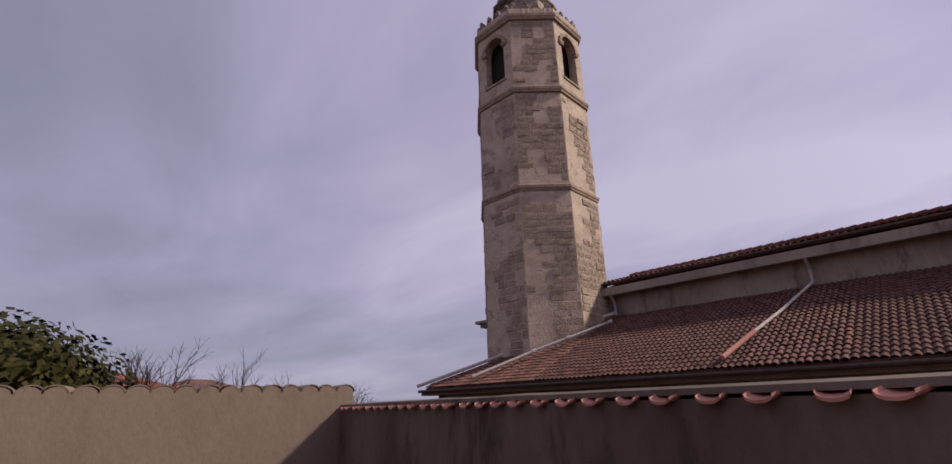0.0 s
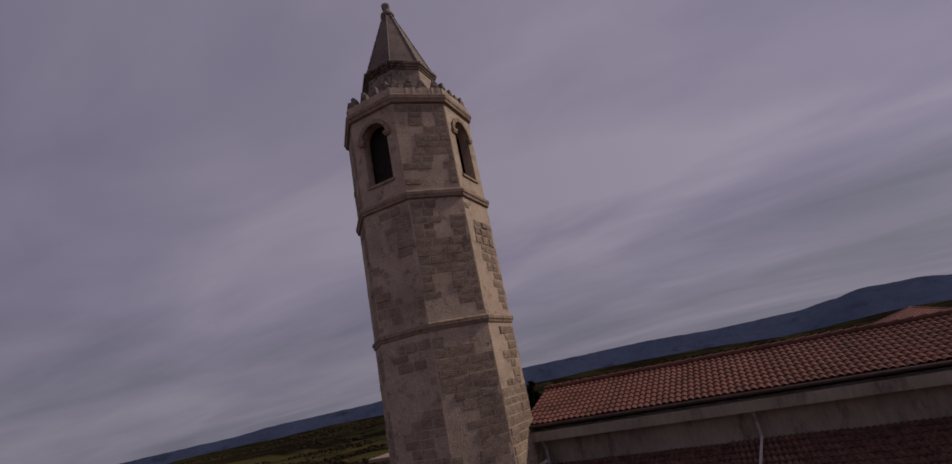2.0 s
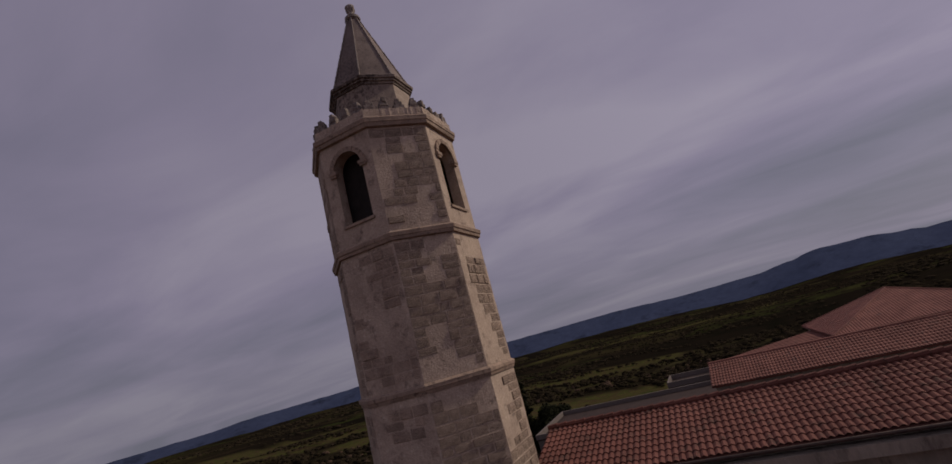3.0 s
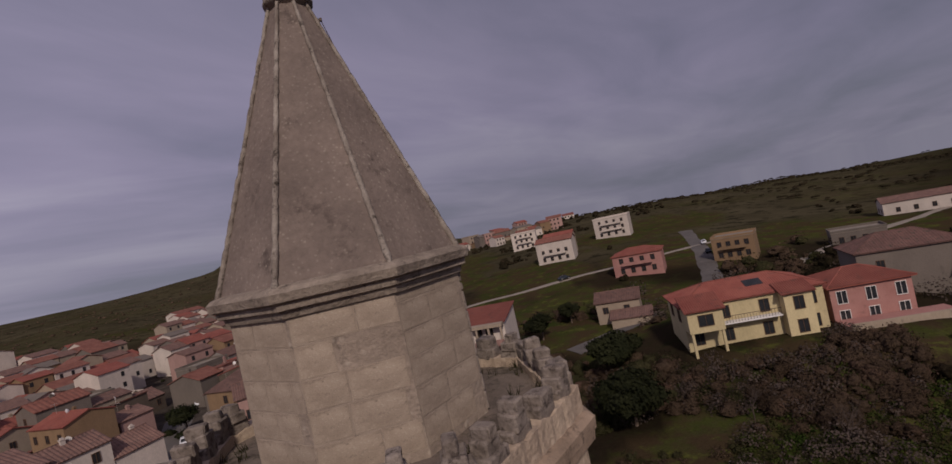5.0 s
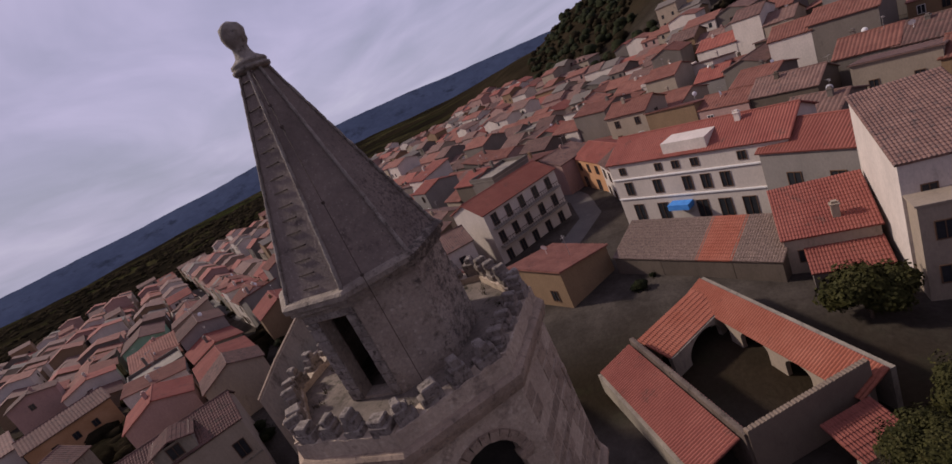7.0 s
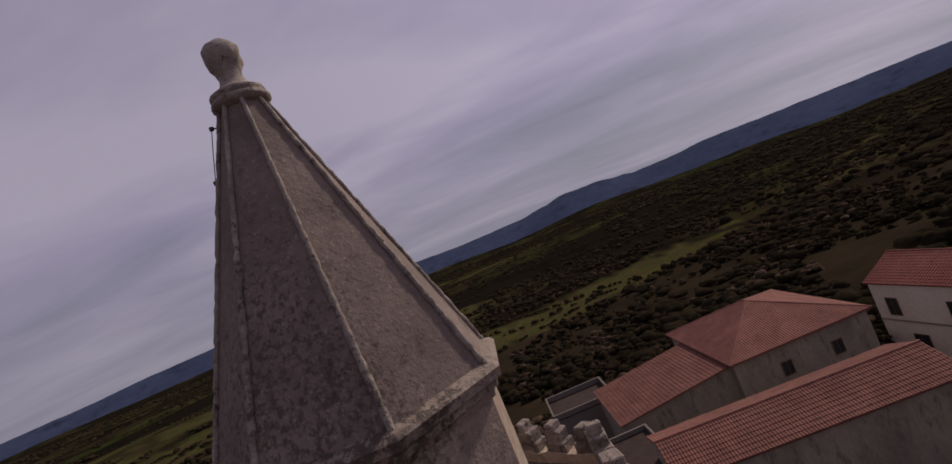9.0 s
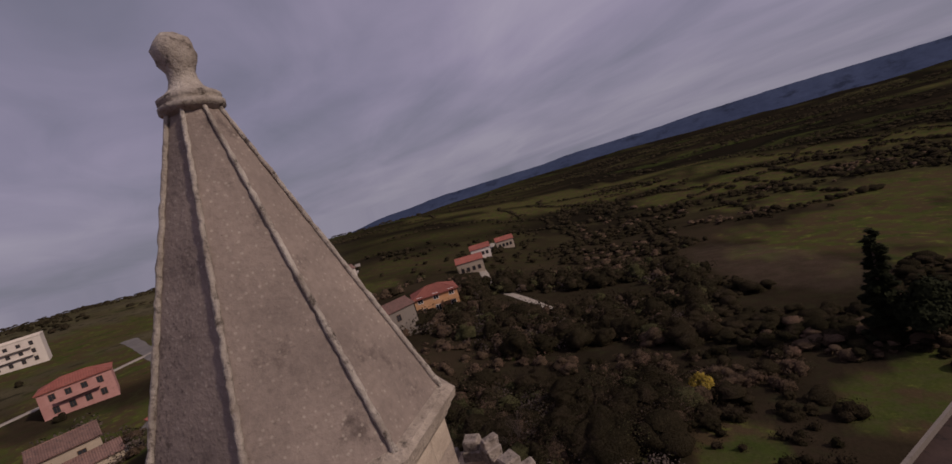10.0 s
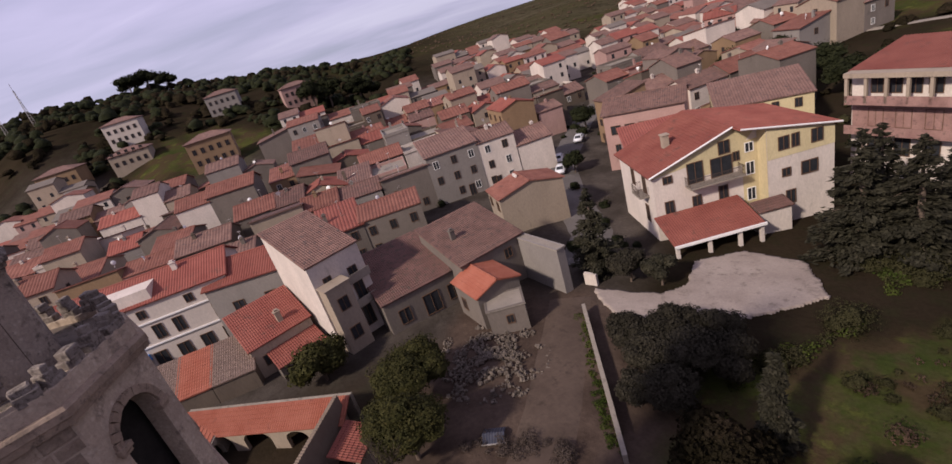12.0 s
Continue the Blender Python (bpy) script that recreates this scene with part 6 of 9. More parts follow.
def hillside_houses():
    # apartment houses behind the yellow one
    x, y = back_of(-21.9, 74.6, 18, 4.5)
    house("apartment_house", x, y, -6.0, 18, 12.4, 9, 8.6, "gable", 1.6, "pink", "tile_old", 0.4, 0.35, label="pink house with an open loggia under a brown roof", windows=grid_windows("f", 5, 1, 11, 5.2, 3, 1.5, 1.4, "dark") + grid_windows("f", 5, 1, 11, 2.0, 3, 0.9, 1.4, "dark"))
    house("apartment_house", -15.0, 64.0, -6.6, 34, 9, 9, 7.2, "shed", 1.8, "pink", "tile_red", 0.3, 0.35, label="pink house with red shed roof", windows=grid_windows("f", 3, 2, 8, 1.2, 3, 0.9, 1.4, "dark"))
    house("house", -9, 88, -6.5, 24, 13, 9, 6.0, "shed", 2.2, "yellow", "tile_old", 0.3, 0.4, label="yellow house under a long brown shed roof", windows=grid_windows("f", 4, 2, 12, 1.2, 2.9, 0.9, 1.3, "dark"))
    # tall house with three arcaded balconies
    ob = house("balcony_house", 11.7, 72.4, -5.0, -25, 10.4, 9, 10.4, "shed", 1.2, "white", "tile_red", 0.3, 0.3, label="white house with brick balconies and an arched top storey", windows=grid_windows("f", 4, 1, 7, 8.0, 3, 1.1, 2.0, "dark") + grid_windows("f", 3, 2, 8, 1.0, 3.2, 1.4, 2.0, "dark"))
    bm = bmesh.new()
    box(bm, -5.1, -4.56, 3.8, 5.1, -4.504, 7.0)
    part("brick_face", bm, "brick", ob, "reddish brick middle storey")
    for q in range(6):
        bm = bmesh.new()
        box(bm, -5.1 + 1.97 * q, -6.0, 7.2, -4.8 + 1.97 * q, -5.7, 10.0)
        part("pillar", bm, "cream", ob)
    bm = bmesh.new()
    box(bm, -5.2, -6.1, 10.0, 5.2, -4.504, 10.5)
    part("lintel", bm, "cream", ob)
    for zz in (3.6, 7.0):
        bm = bmesh.new()
        box(bm, -5.1, -6.0, zz, 5.1, -4.504, zz + 0.2)
        box(bm, -5.1, -6.0, zz + 0.2, 5.1, -5.86, zz + 1.0)
        part("balcony", bm, "brick", ob)
    # villas along the hill road
    v1 = house("villa", 48.6, 57.3, -3.6, -20, 18.5, 9.5, 6.5, "hip", 2.0, "yellow", "tile_red", 0.5, 0.3, label="yellow villa with red hipped roof and loggia", windows=[wnd("f", s, zz, 1.2, 1.7, "dark") for s in (-7.6, -3.6, 1.6, 4.6, 7.6) for zz in (0.8, 4.0)] + [wnd("l", s, 4.0, 1.4, 1.7, "dark") for s in (-2.5, 2)])
    # upper room on pillars at one end, a bay with a balcony in the middle
    for x0, x1, y0, z0, nm in ((-9.24, -4.6, -7.4, 3.2, "upper_room"), (3.6, 7.2, -6.3, -2.4, "bay")):
        bm = bmesh.new()
        box(bm, x0, y0, z0, x1, -4.754, 6.3)
        part(nm, bm, "yellow", v1)
        bm = bmesh.new()
        tiled_slope(bm, (x0 - 0.4, y0 - 0.5, 6.3), (1, 0, 0), Vector((0, 1, 0.36)), x1 - x0 + 0.8, (-y0 - 3.2) * 1.06, 0.3, 0.0, 0.066, 0.13)
        part("roof", bm, "tile_red", v1)
    put_window(v1, "f", -6.9, 4.1, 18.5, 14.82, 1.9, 1.5, "dark")
    put_window(v1, "f", 5.4, 4.0, 18.5, 12.62, 1.2, 1.7, "dark"); put_window(v1, "f", 5.4, 0.8, 18.5, 12.62, 1.2, 1.7, "dark")
    for x0 in (-9.1, -5.1):
        bm = bmesh.new()
        box(bm, x0, -7.3, -2.4, x0 + 0.35, -6.95, 3.2)
        part("pillar", bm, "yellow", v1)
    bm = bmesh.new()
    box(bm, -4.4, -6.2, 3.4, 3.2, -4.754, 3.58)
    part("balcony", bm, "white_trim", v1, "white balcony slab")
    for q in range(20):
        bm = bmesh.new()
        box(bm, -4.36 + 0.39 * q, -6.16, 3.58, -4.32 + 0.39 * q, -6.12, 4.5)
        part("baluster", bm, "metal", v1)
    bm = bmesh.new()
    box(bm, -4.4, -6.18, 4.5, 3.2, -6.1, 4.56)
    part("handrail", bm, "metal", v1)
    bm = bmesh.new()
    box(bm, -10.2, -9.6, -2.4, 9.2, -9.3, -0.9)
    part("garden_wall", bm, "cream", v1, "pale low wall before the villa")
    bm = bmesh.new()
    obox(bm, (1.5, -2.2, 7.75), (1, 0, 0), Vector((0, 1, 0.42)).normalized(), Vector((0, -0.42, 1)).normalized(), 1.2, 0.8, 0.05)
    part("solar_panel", bm, "glass", v1, "dark solar panel on the roof")
    v2 = house("villa", 63.0, 52.0, -4.0, -21, 10.0, 8, 5.8, "hip", 1.7, "redpink", "tile_red", 0.5, 0.3, label="red-pink villa with white trim and red roof", windows=[wnd("f", s, zz, 1.2, 1.7, "plain") for s in (-3.6, 0, 3.6) for zz in (0.7, 3.4)])
    bm = bmesh.new()
    box(bm, -5.0, -8.0, -2.4, 8.0, -4.004, 1.2)
    part("terrace", bm, "redpink", v2, "red tiled terrace")
    bm = bmesh.new()
    box(bm, -5.0, -8.25, -2.4, 8.2, -8.004, 1.7)
    part("terrace_wall", bm, "cream", v2)
    house("villa", 45.5, 92, -6.2, -30, 9, 8, 5.2, "gable", 1.5, "cream", "tile_old", 0.4, 0.35, label="cream villa with brown tile roof and porch", windows=[wnd("f", s, 2.8, 1.1, 1.3, "dark") for s in (-2.6, 1.8)])
    house("villa", 44.5, 85, -6.4, -30, 8, 4, 2.6, "shed", 0.9, "cream", "tile_old", 0.3, 0.35, label="low brown porch roof before the cream villa", category="porch")
    house("farmhouse", 79.5, 58.5, -2.2, -32, 14, 9, 5.4, "hip", 2.2, "cement", "tile_dark", 0.4, 0.4, label="grey farmhouse with a dark roof", windows=[wnd("f", -4, 2.5, 1, 1.3, "dark")])
    house("farmhouse", 86, 50, -4.5, -30, 9, 6, 4.4, "gable", 1.4, "cement", "tile_dark", 0.3, 0.4, label="small grey outbuilding beside the farm", windows=[wnd("f", 0, 2, 1, 1.3, "dark")])
    o = house("villa", 106.0, 48.0, ground_z(106, 48), -62, 11, 8, 5.0, "hip", 1.9, "orange", "tile_red", 0.5, 0.35, label="orange villa with terracotta hipped roof", windows=[wnd("f", s, zz, 1.2, 1.5, "plain") for s in (-4, 0, 4) for zz in (0.8, 3.8)])
    bm = bmesh.new()
    box(bm, 1.4, -5.8, 2.9, 5.4, -4.004, 3.1); box(bm, 1.4, -5.8, 3.1, 5.4, -5.65, 3.9)
    part("balcony", bm, "orange", o)
    spots = ((71, 128, -35, 14, 9, 6.2, "hip", "redpink", "tile_red", "red-pink house with balcony on the green slope"),
             (97, 119, -45, 11, 9, 6.4, "flat", "ochre", "tile", "square ochre house with flat roof"),
             (66, 186, -30, 15, 10, 8.6, "gable", "white", "tile", "white stepped house on the hill"),
             (73, 200, -30, 13, 9, 8.6, "gable", "cream", "tile_red", "cream house behind the white one"),
             (110, 222, -35, 17, 11, 9.5, "flat", "white", "tile", "white apartment block with balconies"),
             (74, 262, -20, 14, 9, 9.0, "flat", "white", "tile", "white house high on the hill"),
             (82, 285, -20, 12, 9, 8.0, "gable", "white", "tile", "white house on the ridge"),
             (165, 58, -70, 10, 7, 4.5, "gable", "cream", "tile_red", "small red-roofed house on the slope"),
             (205, 66, -70, 9, 7, 4.0, "gable", "white", "tile_red", "small white house in the fields"),
             (235, 62, -70, 9, 7, 4.0, "gable", "cream", "tile_red", "cream cottage in the fields"),
             (122, 104, -40, 12, 8, 3.6, "flat", "cement", "tile", "low grey farm shed"),
             (176, 128, -40, 22, 9, 4.4, "gable", "white", "tile_old", "long white farm building on the ridge"))
    for x, y, rz, L, D, H, rf, wl2, tl, lab in spots:
        z = ground_z(x, y)
        fl = max(1, int(H / 3))
        hh = house("hill_house", x, y, z, rz, L, D, H, rf, 1.6, wl2, tl, 0.35, 0.5, label=lab, windows=grid_windows("f", 4, fl, L * 0.85, 0.9, 3.0, 1.1, 1.5, "dark") + grid_windows("l", 2, fl, D * 0.8, 0.9, 3.0, 1.0, 1.4, "dark"))
        if H > 6:
            for f in range(1, fl):
                bm = bmesh.new()
                box(bm, -L * 0.3, -D / 2 - 1.3, 3.0 * f + 0.3, L * 0.3, -D / 2 - 0.004, 3.0 * f + 0.5)
                box(bm, -L * 0.3, -D / 2 - 1.3, 3.0 * f + 0.5, L * 0.3, -D / 2 - 1.2, 3.0 * f + 1.2)
                part("balcony", bm, wl2, hh)
    rng = random.Random(77)
    for i in range(34):
        # houses straggling up the valley and along the skyline
        a, r = rng.uniform(94, 106), rng.uniform(130, 420)
        if i > 22:
            a, r = rng.uniform(66, 92), rng.uniform(300, 430)
        x, y = r * math.cos(radians(a)), r * math.sin(radians(a))
        fl = rng.choice((1, 2, 2, 3))
        wl2, tl = rng.choice(("white", "white", "cream", "grey", "pink")), rng.choice(("tile_red", "tile", "tile_old"))
        house("hill_house", x, y, ground_z(x, y), rng.uniform(-20, 60), rng.uniform(8, 13), rng.uniform(7, 9), fl * 3.0, rng.choice(("gable", "gable", "flat", "shed")), 1.5, wl2, tl, 0.3, 0.9, label="%s house among others up the valley road" % wl2, group="valley houses", windows=grid_windows("f", 3, fl, 8, 0.9, 3.0, 1.0, 1.3, "dark"))
    for a, r, rz, wl2 in ((160.4, 160, 66, "ochre"), (167.5, 230, 62, "white"), (150.5, 222, 70, "pink"), (174, 212, 60, "ochre"), (186, 230, 60, "cream"), (168, 205, 65, "cream"), (158, 235, 60, "grey"), (190, 205, 60, "ochre")):
        x, y = r * math.cos(radians(a)), r * math.sin(radians(a))
        house("hill_house", x, y, ground_z(x, y), rz, 13, 9, 8.2 if wl2 != "cream" else 5.0, "hip", 1.6, wl2, "tile_old", 0.4, 0.6, label="%s house on the wooded hillside" % wl2, windows=grid_windows("f", 5, 2, 12, 1.2, 3.4, 1.0, 1.5, "dark"))


hillside_houses()


def convent():
    """Buildings behind the nave: a long white wing, a hipped block, low wings, flat terraces."""
    up = lambda xs: [wnd("f", q, 5.3, 1.15, 1.9, "dark") for q in xs]
    low = lambda xs: [wnd("f", q, 1.4, 1.4, 1.8, "dark") for q in xs]
    d, n = Vector((-0.8, 0.6, 0)), Vector((-0.6, -0.8, 0))
    mid = Vector((-8.1, -52.9, 0)) + n * 4.2
    a, b = mid - d * 7.0, mid + d * 9.3
    one = house("convent", a.x, a.y, -9.0, 143.1, 18.5, 8.4, 9.0, "gable", 1.9, "white", "tile_red", 0.3, 0.28, 0.4, label="long white convent wing with tall dark windows", category="convent", windows=up((-7.3, -1.2, 4.5, 6.8)) + low((-5.6, 0.0, 4.8)))
    two = house("convent", b.x, b.y, -9.0, 143.1, 13.9, 8.4, 9.2, "gable", 2.0, "cream", "tile_dark", 0.2, 0.28, 0.4, label="older convent wing with a dark roof and dormer", category="convent", windows=up((-4.0, 1.0, 5.5)) + low((-3.8, 2.4)))
    for ob, half in ((one, 9.25), (two, 6.95)):
        bm = bmesh.new()
        box(bm, -half, -4.28, 4.55, half, -4.204, 4.75)
        part("string_course", bm, "plaster", ob)
    bm = bmesh.new()
    box(bm, -1.2, -4.1, 9.3, 2.6, -0.6, 11.2)
    dm = part("dormer", bm, "plaster", two)
    for e in (-1, 1):
        bm = bmesh.new()
        tiled_slope(bm, (0.7 + e * 2.3, -4.5 if e > 0 else -0.4, 11.0), (0, e, 0), (-e * 2.3, 0, 0.75), 4.1, 2.42, 0.26, 0.4, 0.05, 0.12)
        part("roof", bm, "tile_dark", dm)
    window_on(dm, 1.2, 1.3, "dark").matrix_local = pose(0.7, -4.12, 9.6, 0, 0, 180)
    house("court_lean_to", -0.9, -40.5, -9.0, 104, 8.5, 4.0, 5.6, "shed", 1.2, "plaster", "tile_old", 0.25, 0.24, 0.4, label="low court building with a brown lean-to roof", category="convent")
    house("court_lean_to", -3.6, -34.2, -9.0, 135, 5.5, 3.6, 6.2, "shed", 1.0, "plaster", "tile_old", 0.25, 0.24, 0.4, label="small shed with ribbed brown tiles", category="convent")
    house("convent", -12.5, -76.5, -9.0, 195, 15, 8, 8.6, "gable", 1.6, "plaster", "tile_old", 0.3, 0.35, label="grey plastered range behind the convent", category="convent", windows=up((-5, -1, 3)))
    house("house", -30, -101, -8.5, 160, 13, 9, 7.2, "gable", 1.5, "orange", "tile_old", 0.3, 0.5, label="bright orange house beyond the convent", windows=[wnd("f", q, 4.2, 0.9, 1.2, "dark") for q in (-3, 0, 3)])
    house("house", -19, -112, -8.5, 160, 14, 10, 7.6, "shed", 1.2, "white", "tile_old", 0.3, 0.5, label="tall white house behind the orange one", windows=[wnd("f", q, 4.2, 0.9, 1.2, "dark") for q in (-4, 0, 4)])
    house("house", -57, -117, -8.5, 55, 13, 9, 8.2, "gable", 1.7, "mint", "tile_old", 0.3, 0.5, label="mint green house beside the parked cars", windows=[wnd("f", q, 4.6, 0.9, 1.2, "dark") for q in (-3, 1)] + [wnd("r", q, 4.6, 0.9, 1.2, "dark") for q in (-2, 2)])
    house("convent_block", 13.3, -50.0, -7.5, 45, 13.2, 13.8, 9.4, "hip", 2.5, "plaster", "tile", 0.4, 0.24, label="plastered block under a broad hipped tile roof", category="convent", windows=[wnd("b", s, 6.5, 0.9, 1.2, "dark") for s in (-3, 2)])
    house("convent_wing", 20.3, -41.0, -7.5, 135, 9.5, 13, 7.8, "shed", 1.4, "plaster", "tile", 0.3, 0.24, 0.4, label="low wing with a red tile lean-to roof", category="convent")
    house("convent_wing", 7.0, -32.5, -6.0, 41, 19, 6.4, 7.8, "gable", 1.1, "plaster", "tile", 0.25, 0.22, 0.4, label="long low wing with a ribbed red tile roof", category="convent")
    house("terrace_block", 21.6, -23.4, -6.0, 46, 17, 9.6, 6.0, "flat", 0, "cement", low=0.4, deck="terrace", label="dark flat roof terrace with a worn pinkish parapet", category="terrace")
    house("terrace_block", 32.4, -41.3, -8.0, 45, 7.2, 6, 6.6, "flat", 0, "cement", low=0.6, deck="terrace", label="small grey roof terrace beside the wing", category="terrace")


convent()


def ruined_wall():
    """Broken masonry standing beside the church front."""
    rng = random.Random(9)
    ob = tagged(empty("ruined_wall", *uv(26.0, -11.0, -9.0)), "broken rubble masonry stump with loose stones", "ruin")
    bm = bmesh.new()
    d, c = uv(1, 0), uv(0, 1)
    prev = None
    for i in range(15):
        h = 9.6 + 1.1 * noise.noise((i * 0.5, 2, 8)) - 0.16 * abs(i - 4)
        row = [bm.verts.new(d * (i * 0.42 - 3) + c * (e * (0.75 + 0.1 * rng.random())) + Vector((0, 0, z))) for e, z in ((-1, 0), (-1, h), (1, h - 0.3 * rng.random()), (1, 0))]
        if prev:
            for k in range(3):
                bm.faces.new((prev[k], row[k], row[k + 1], prev[k + 1]))
        else:
            bm.faces.new(row)
        prev = row
    bm.faces.new(prev[::-1])
    bmesh.ops.recalc_face_normals(bm, faces=bm.faces[:])
    part("wall_body", bm, "rubble", ob)
    for i in range(26):
        bm = bmesh.new()
        k = rng.randrange(14)
        h = 9.6 + 1.1 * noise.noise((k * 0.5, 2, 8)) - 0.16 * abs(k - 4)
        r = Euler((rng.uniform(-0.2, 0.2), rng.uniform(-0.2, 0.2), rng.uniform(0, 3))).to_matrix()
        obox(bm, d * (k * 0.42 - 3) + c * rng.uniform(-0.6, 0.6) + Vector((0, 0, h)), r.col[0], r.col[1], r.col[2], rng.uniform(0.15, 0.3), rng.uniform(0.12, 0.2), rng.uniform(0.1, 0.2))
        part("stone", bm, "rubble", ob)


ruined_wall()


def near_town():
    """The first houses past the church square."""
    for x, y, rz, L, D, H, kind, rise, wl2, tl, lab, wins in (
            (-41.2, -29.0, 45, 9.5, 10.4, 5.6, "gable", 1.7, "ochre", "tile", "ochre gabled house under a faded red roof", [wnd("r", q, 3.2, 0.9, 1.3, "dark") for q in (-2.6, -0.2, 2.0)]),
            (-52.0, -51.5, 58, 14.5, 11, 5.6, "gable", 1.6, "ochre", "tile", "wide ochre house with a broad red roof", grid_windows("f", 4, 1, 12, 3.0, 3, 0.9, 1.2, "dark")),
            (-42.5, -44.5, 62, 11, 6.6, 4.6, "flat", 0, "cement", "tile", "grey flat-roofed building with a low parapet", []),
            (-49.5, -29.5, 126, 10.5, 7.5, 6.8, "gable", 1.5, "white", "tile_old", "tall white house with a long plain gable wall", grid_windows("f", 3, 2, 9, 1.0, 3, 0.9, 1.3, "dark") + grid_windows("b", 3, 2, 9, 1.0, 3, 0.9, 1.3, "dark")),
            (-58.0, -36.5, 58, 9, 9, 5.8, "shed", 1.6, "rubble", "tile_old", "bare stone house under a brown shed roof", grid_windows("f", 2, 2, 7, 1.0, 2.9, 0.9, 1.2, "dark")),
            (-34.5, -25.2, 45, 4.2, 4.0, 2.6, "shed", 0.6, "cement", "tile_red", "small lean-to with a ribbed red roof", [])):
        house("house", x, y, ground_z(x, y), rz, L, D, H, kind, rise, wl2, tl, 0.25, 0.3, label=lab, group="village houses", windows=wins, chimney=(1.5, 1, H + rise * 0.6, 1.2) if kind == "gable" else None)


near_town()


def mast(x, y, h):
    ob = tagged(empty("radio_mast", x, y, ground_z(x, y)), "tall thin lattice mast on the hilltop", "mast")
    for a in (90, 210, 330):
        bm = bmesh.new()
        tube(bm, [(1.1 * math.cos(radians(a)), 1.1 * math.sin(radians(a)), -1), (0.25 * math.cos(radians(a)), 0.25 * math.sin(radians(a)), h)], 0.12, 5)
        part("leg", bm, "zinc", ob)
    bm = bmesh.new()
    for i in range(14):
        for k in range(3):
            r0, r1 = 1.1 - 0.85 * i / 14, 1.1 - 0.85 * (i + 1) / 14
            a0, a1 = radians(90 + 120 * k), radians(210 + 120 * k)
            tube(bm, [(r0 * math.cos(a0), r0 * math.sin(a0), h * i / 14), (r1 * math.cos(a1), r1 * math.sin(a1), h * (i + 1) / 14)], 0.07, 4)
    part("bracing", bm, "zinc", ob)
    bm = bmesh.new()
    tube(bm, [(0, 0, h - 1), (0, 0, h + 4)], 0.08, 5)
    part("aerial", bm, "metal", ob)


mast(-355, 37, 20)
mast(-358, 24, 19)


def arch_wall(parent, p, q, base, top, arches, th=0.35, mats="plaster"):
    """A wall from p to q with round-arched openings: (start, width, springing, rise)."""
    d = Vector((q[0] - p[0], q[1] - p[1], 0))
    L = d.length
    d.normalize()
    c = Vector((-d.y, d.x, 0))
    o = Vector((p[0], p[1], 0))
    bm = bmesh.new()

    def at(s, z, k):
        return o + d * s + c * k + Vector((0, 0, z))
    x = 0.0
    for s, w, spring, rise in arches + [(L, 0, 0, 0)]:
        for k, rev in ((0, False), (th, True)):
            pts = [at(x, base, k), at(s, base, k), at(s, top, k), at(x, top, k)]
            quad(bm, pts[::-1] if rev else pts)
        if w:
            arc = [(s + w / 2 - w / 2 * math.cos(math.pi * i / 14), spring + rise * math.sin(math.pi * i / 14)) for i in range(15)]
            for a, b in zip(arc, arc[1:]):
                for k, rev in ((0, False), (th, True)):
                    pts = [at(a[0], a[1], k), at(b[0], b[1], k), at(b[0], top, k), at(a[0], top, k)]
                    quad(bm, pts[::-1] if rev else pts)
            loop = [(s, base)] + arc + [(s + w, base)]
            for a, b in zip(loop, loop[1:]):
                quad(bm, [at(a[0], a[1], 0), at(a[0], a[1], th), at(b[0], b[1], th), at(b[0], b[1], 0)])
            x = s + w
        else:
            quad(bm, [at(L, base, 0), at(L, base, th), at(L, top, th), at(L, top, 0)])
    quad(bm, [at(0, base, 0), at(0, top, 0), at(0, top, th), at(0, base, th)])
    quad(bm, [at(0, top, 0), at(L, top, 0), at(L, top, th), at(0, top, th)])
    return part("arch_wall", bm, mats, parent)


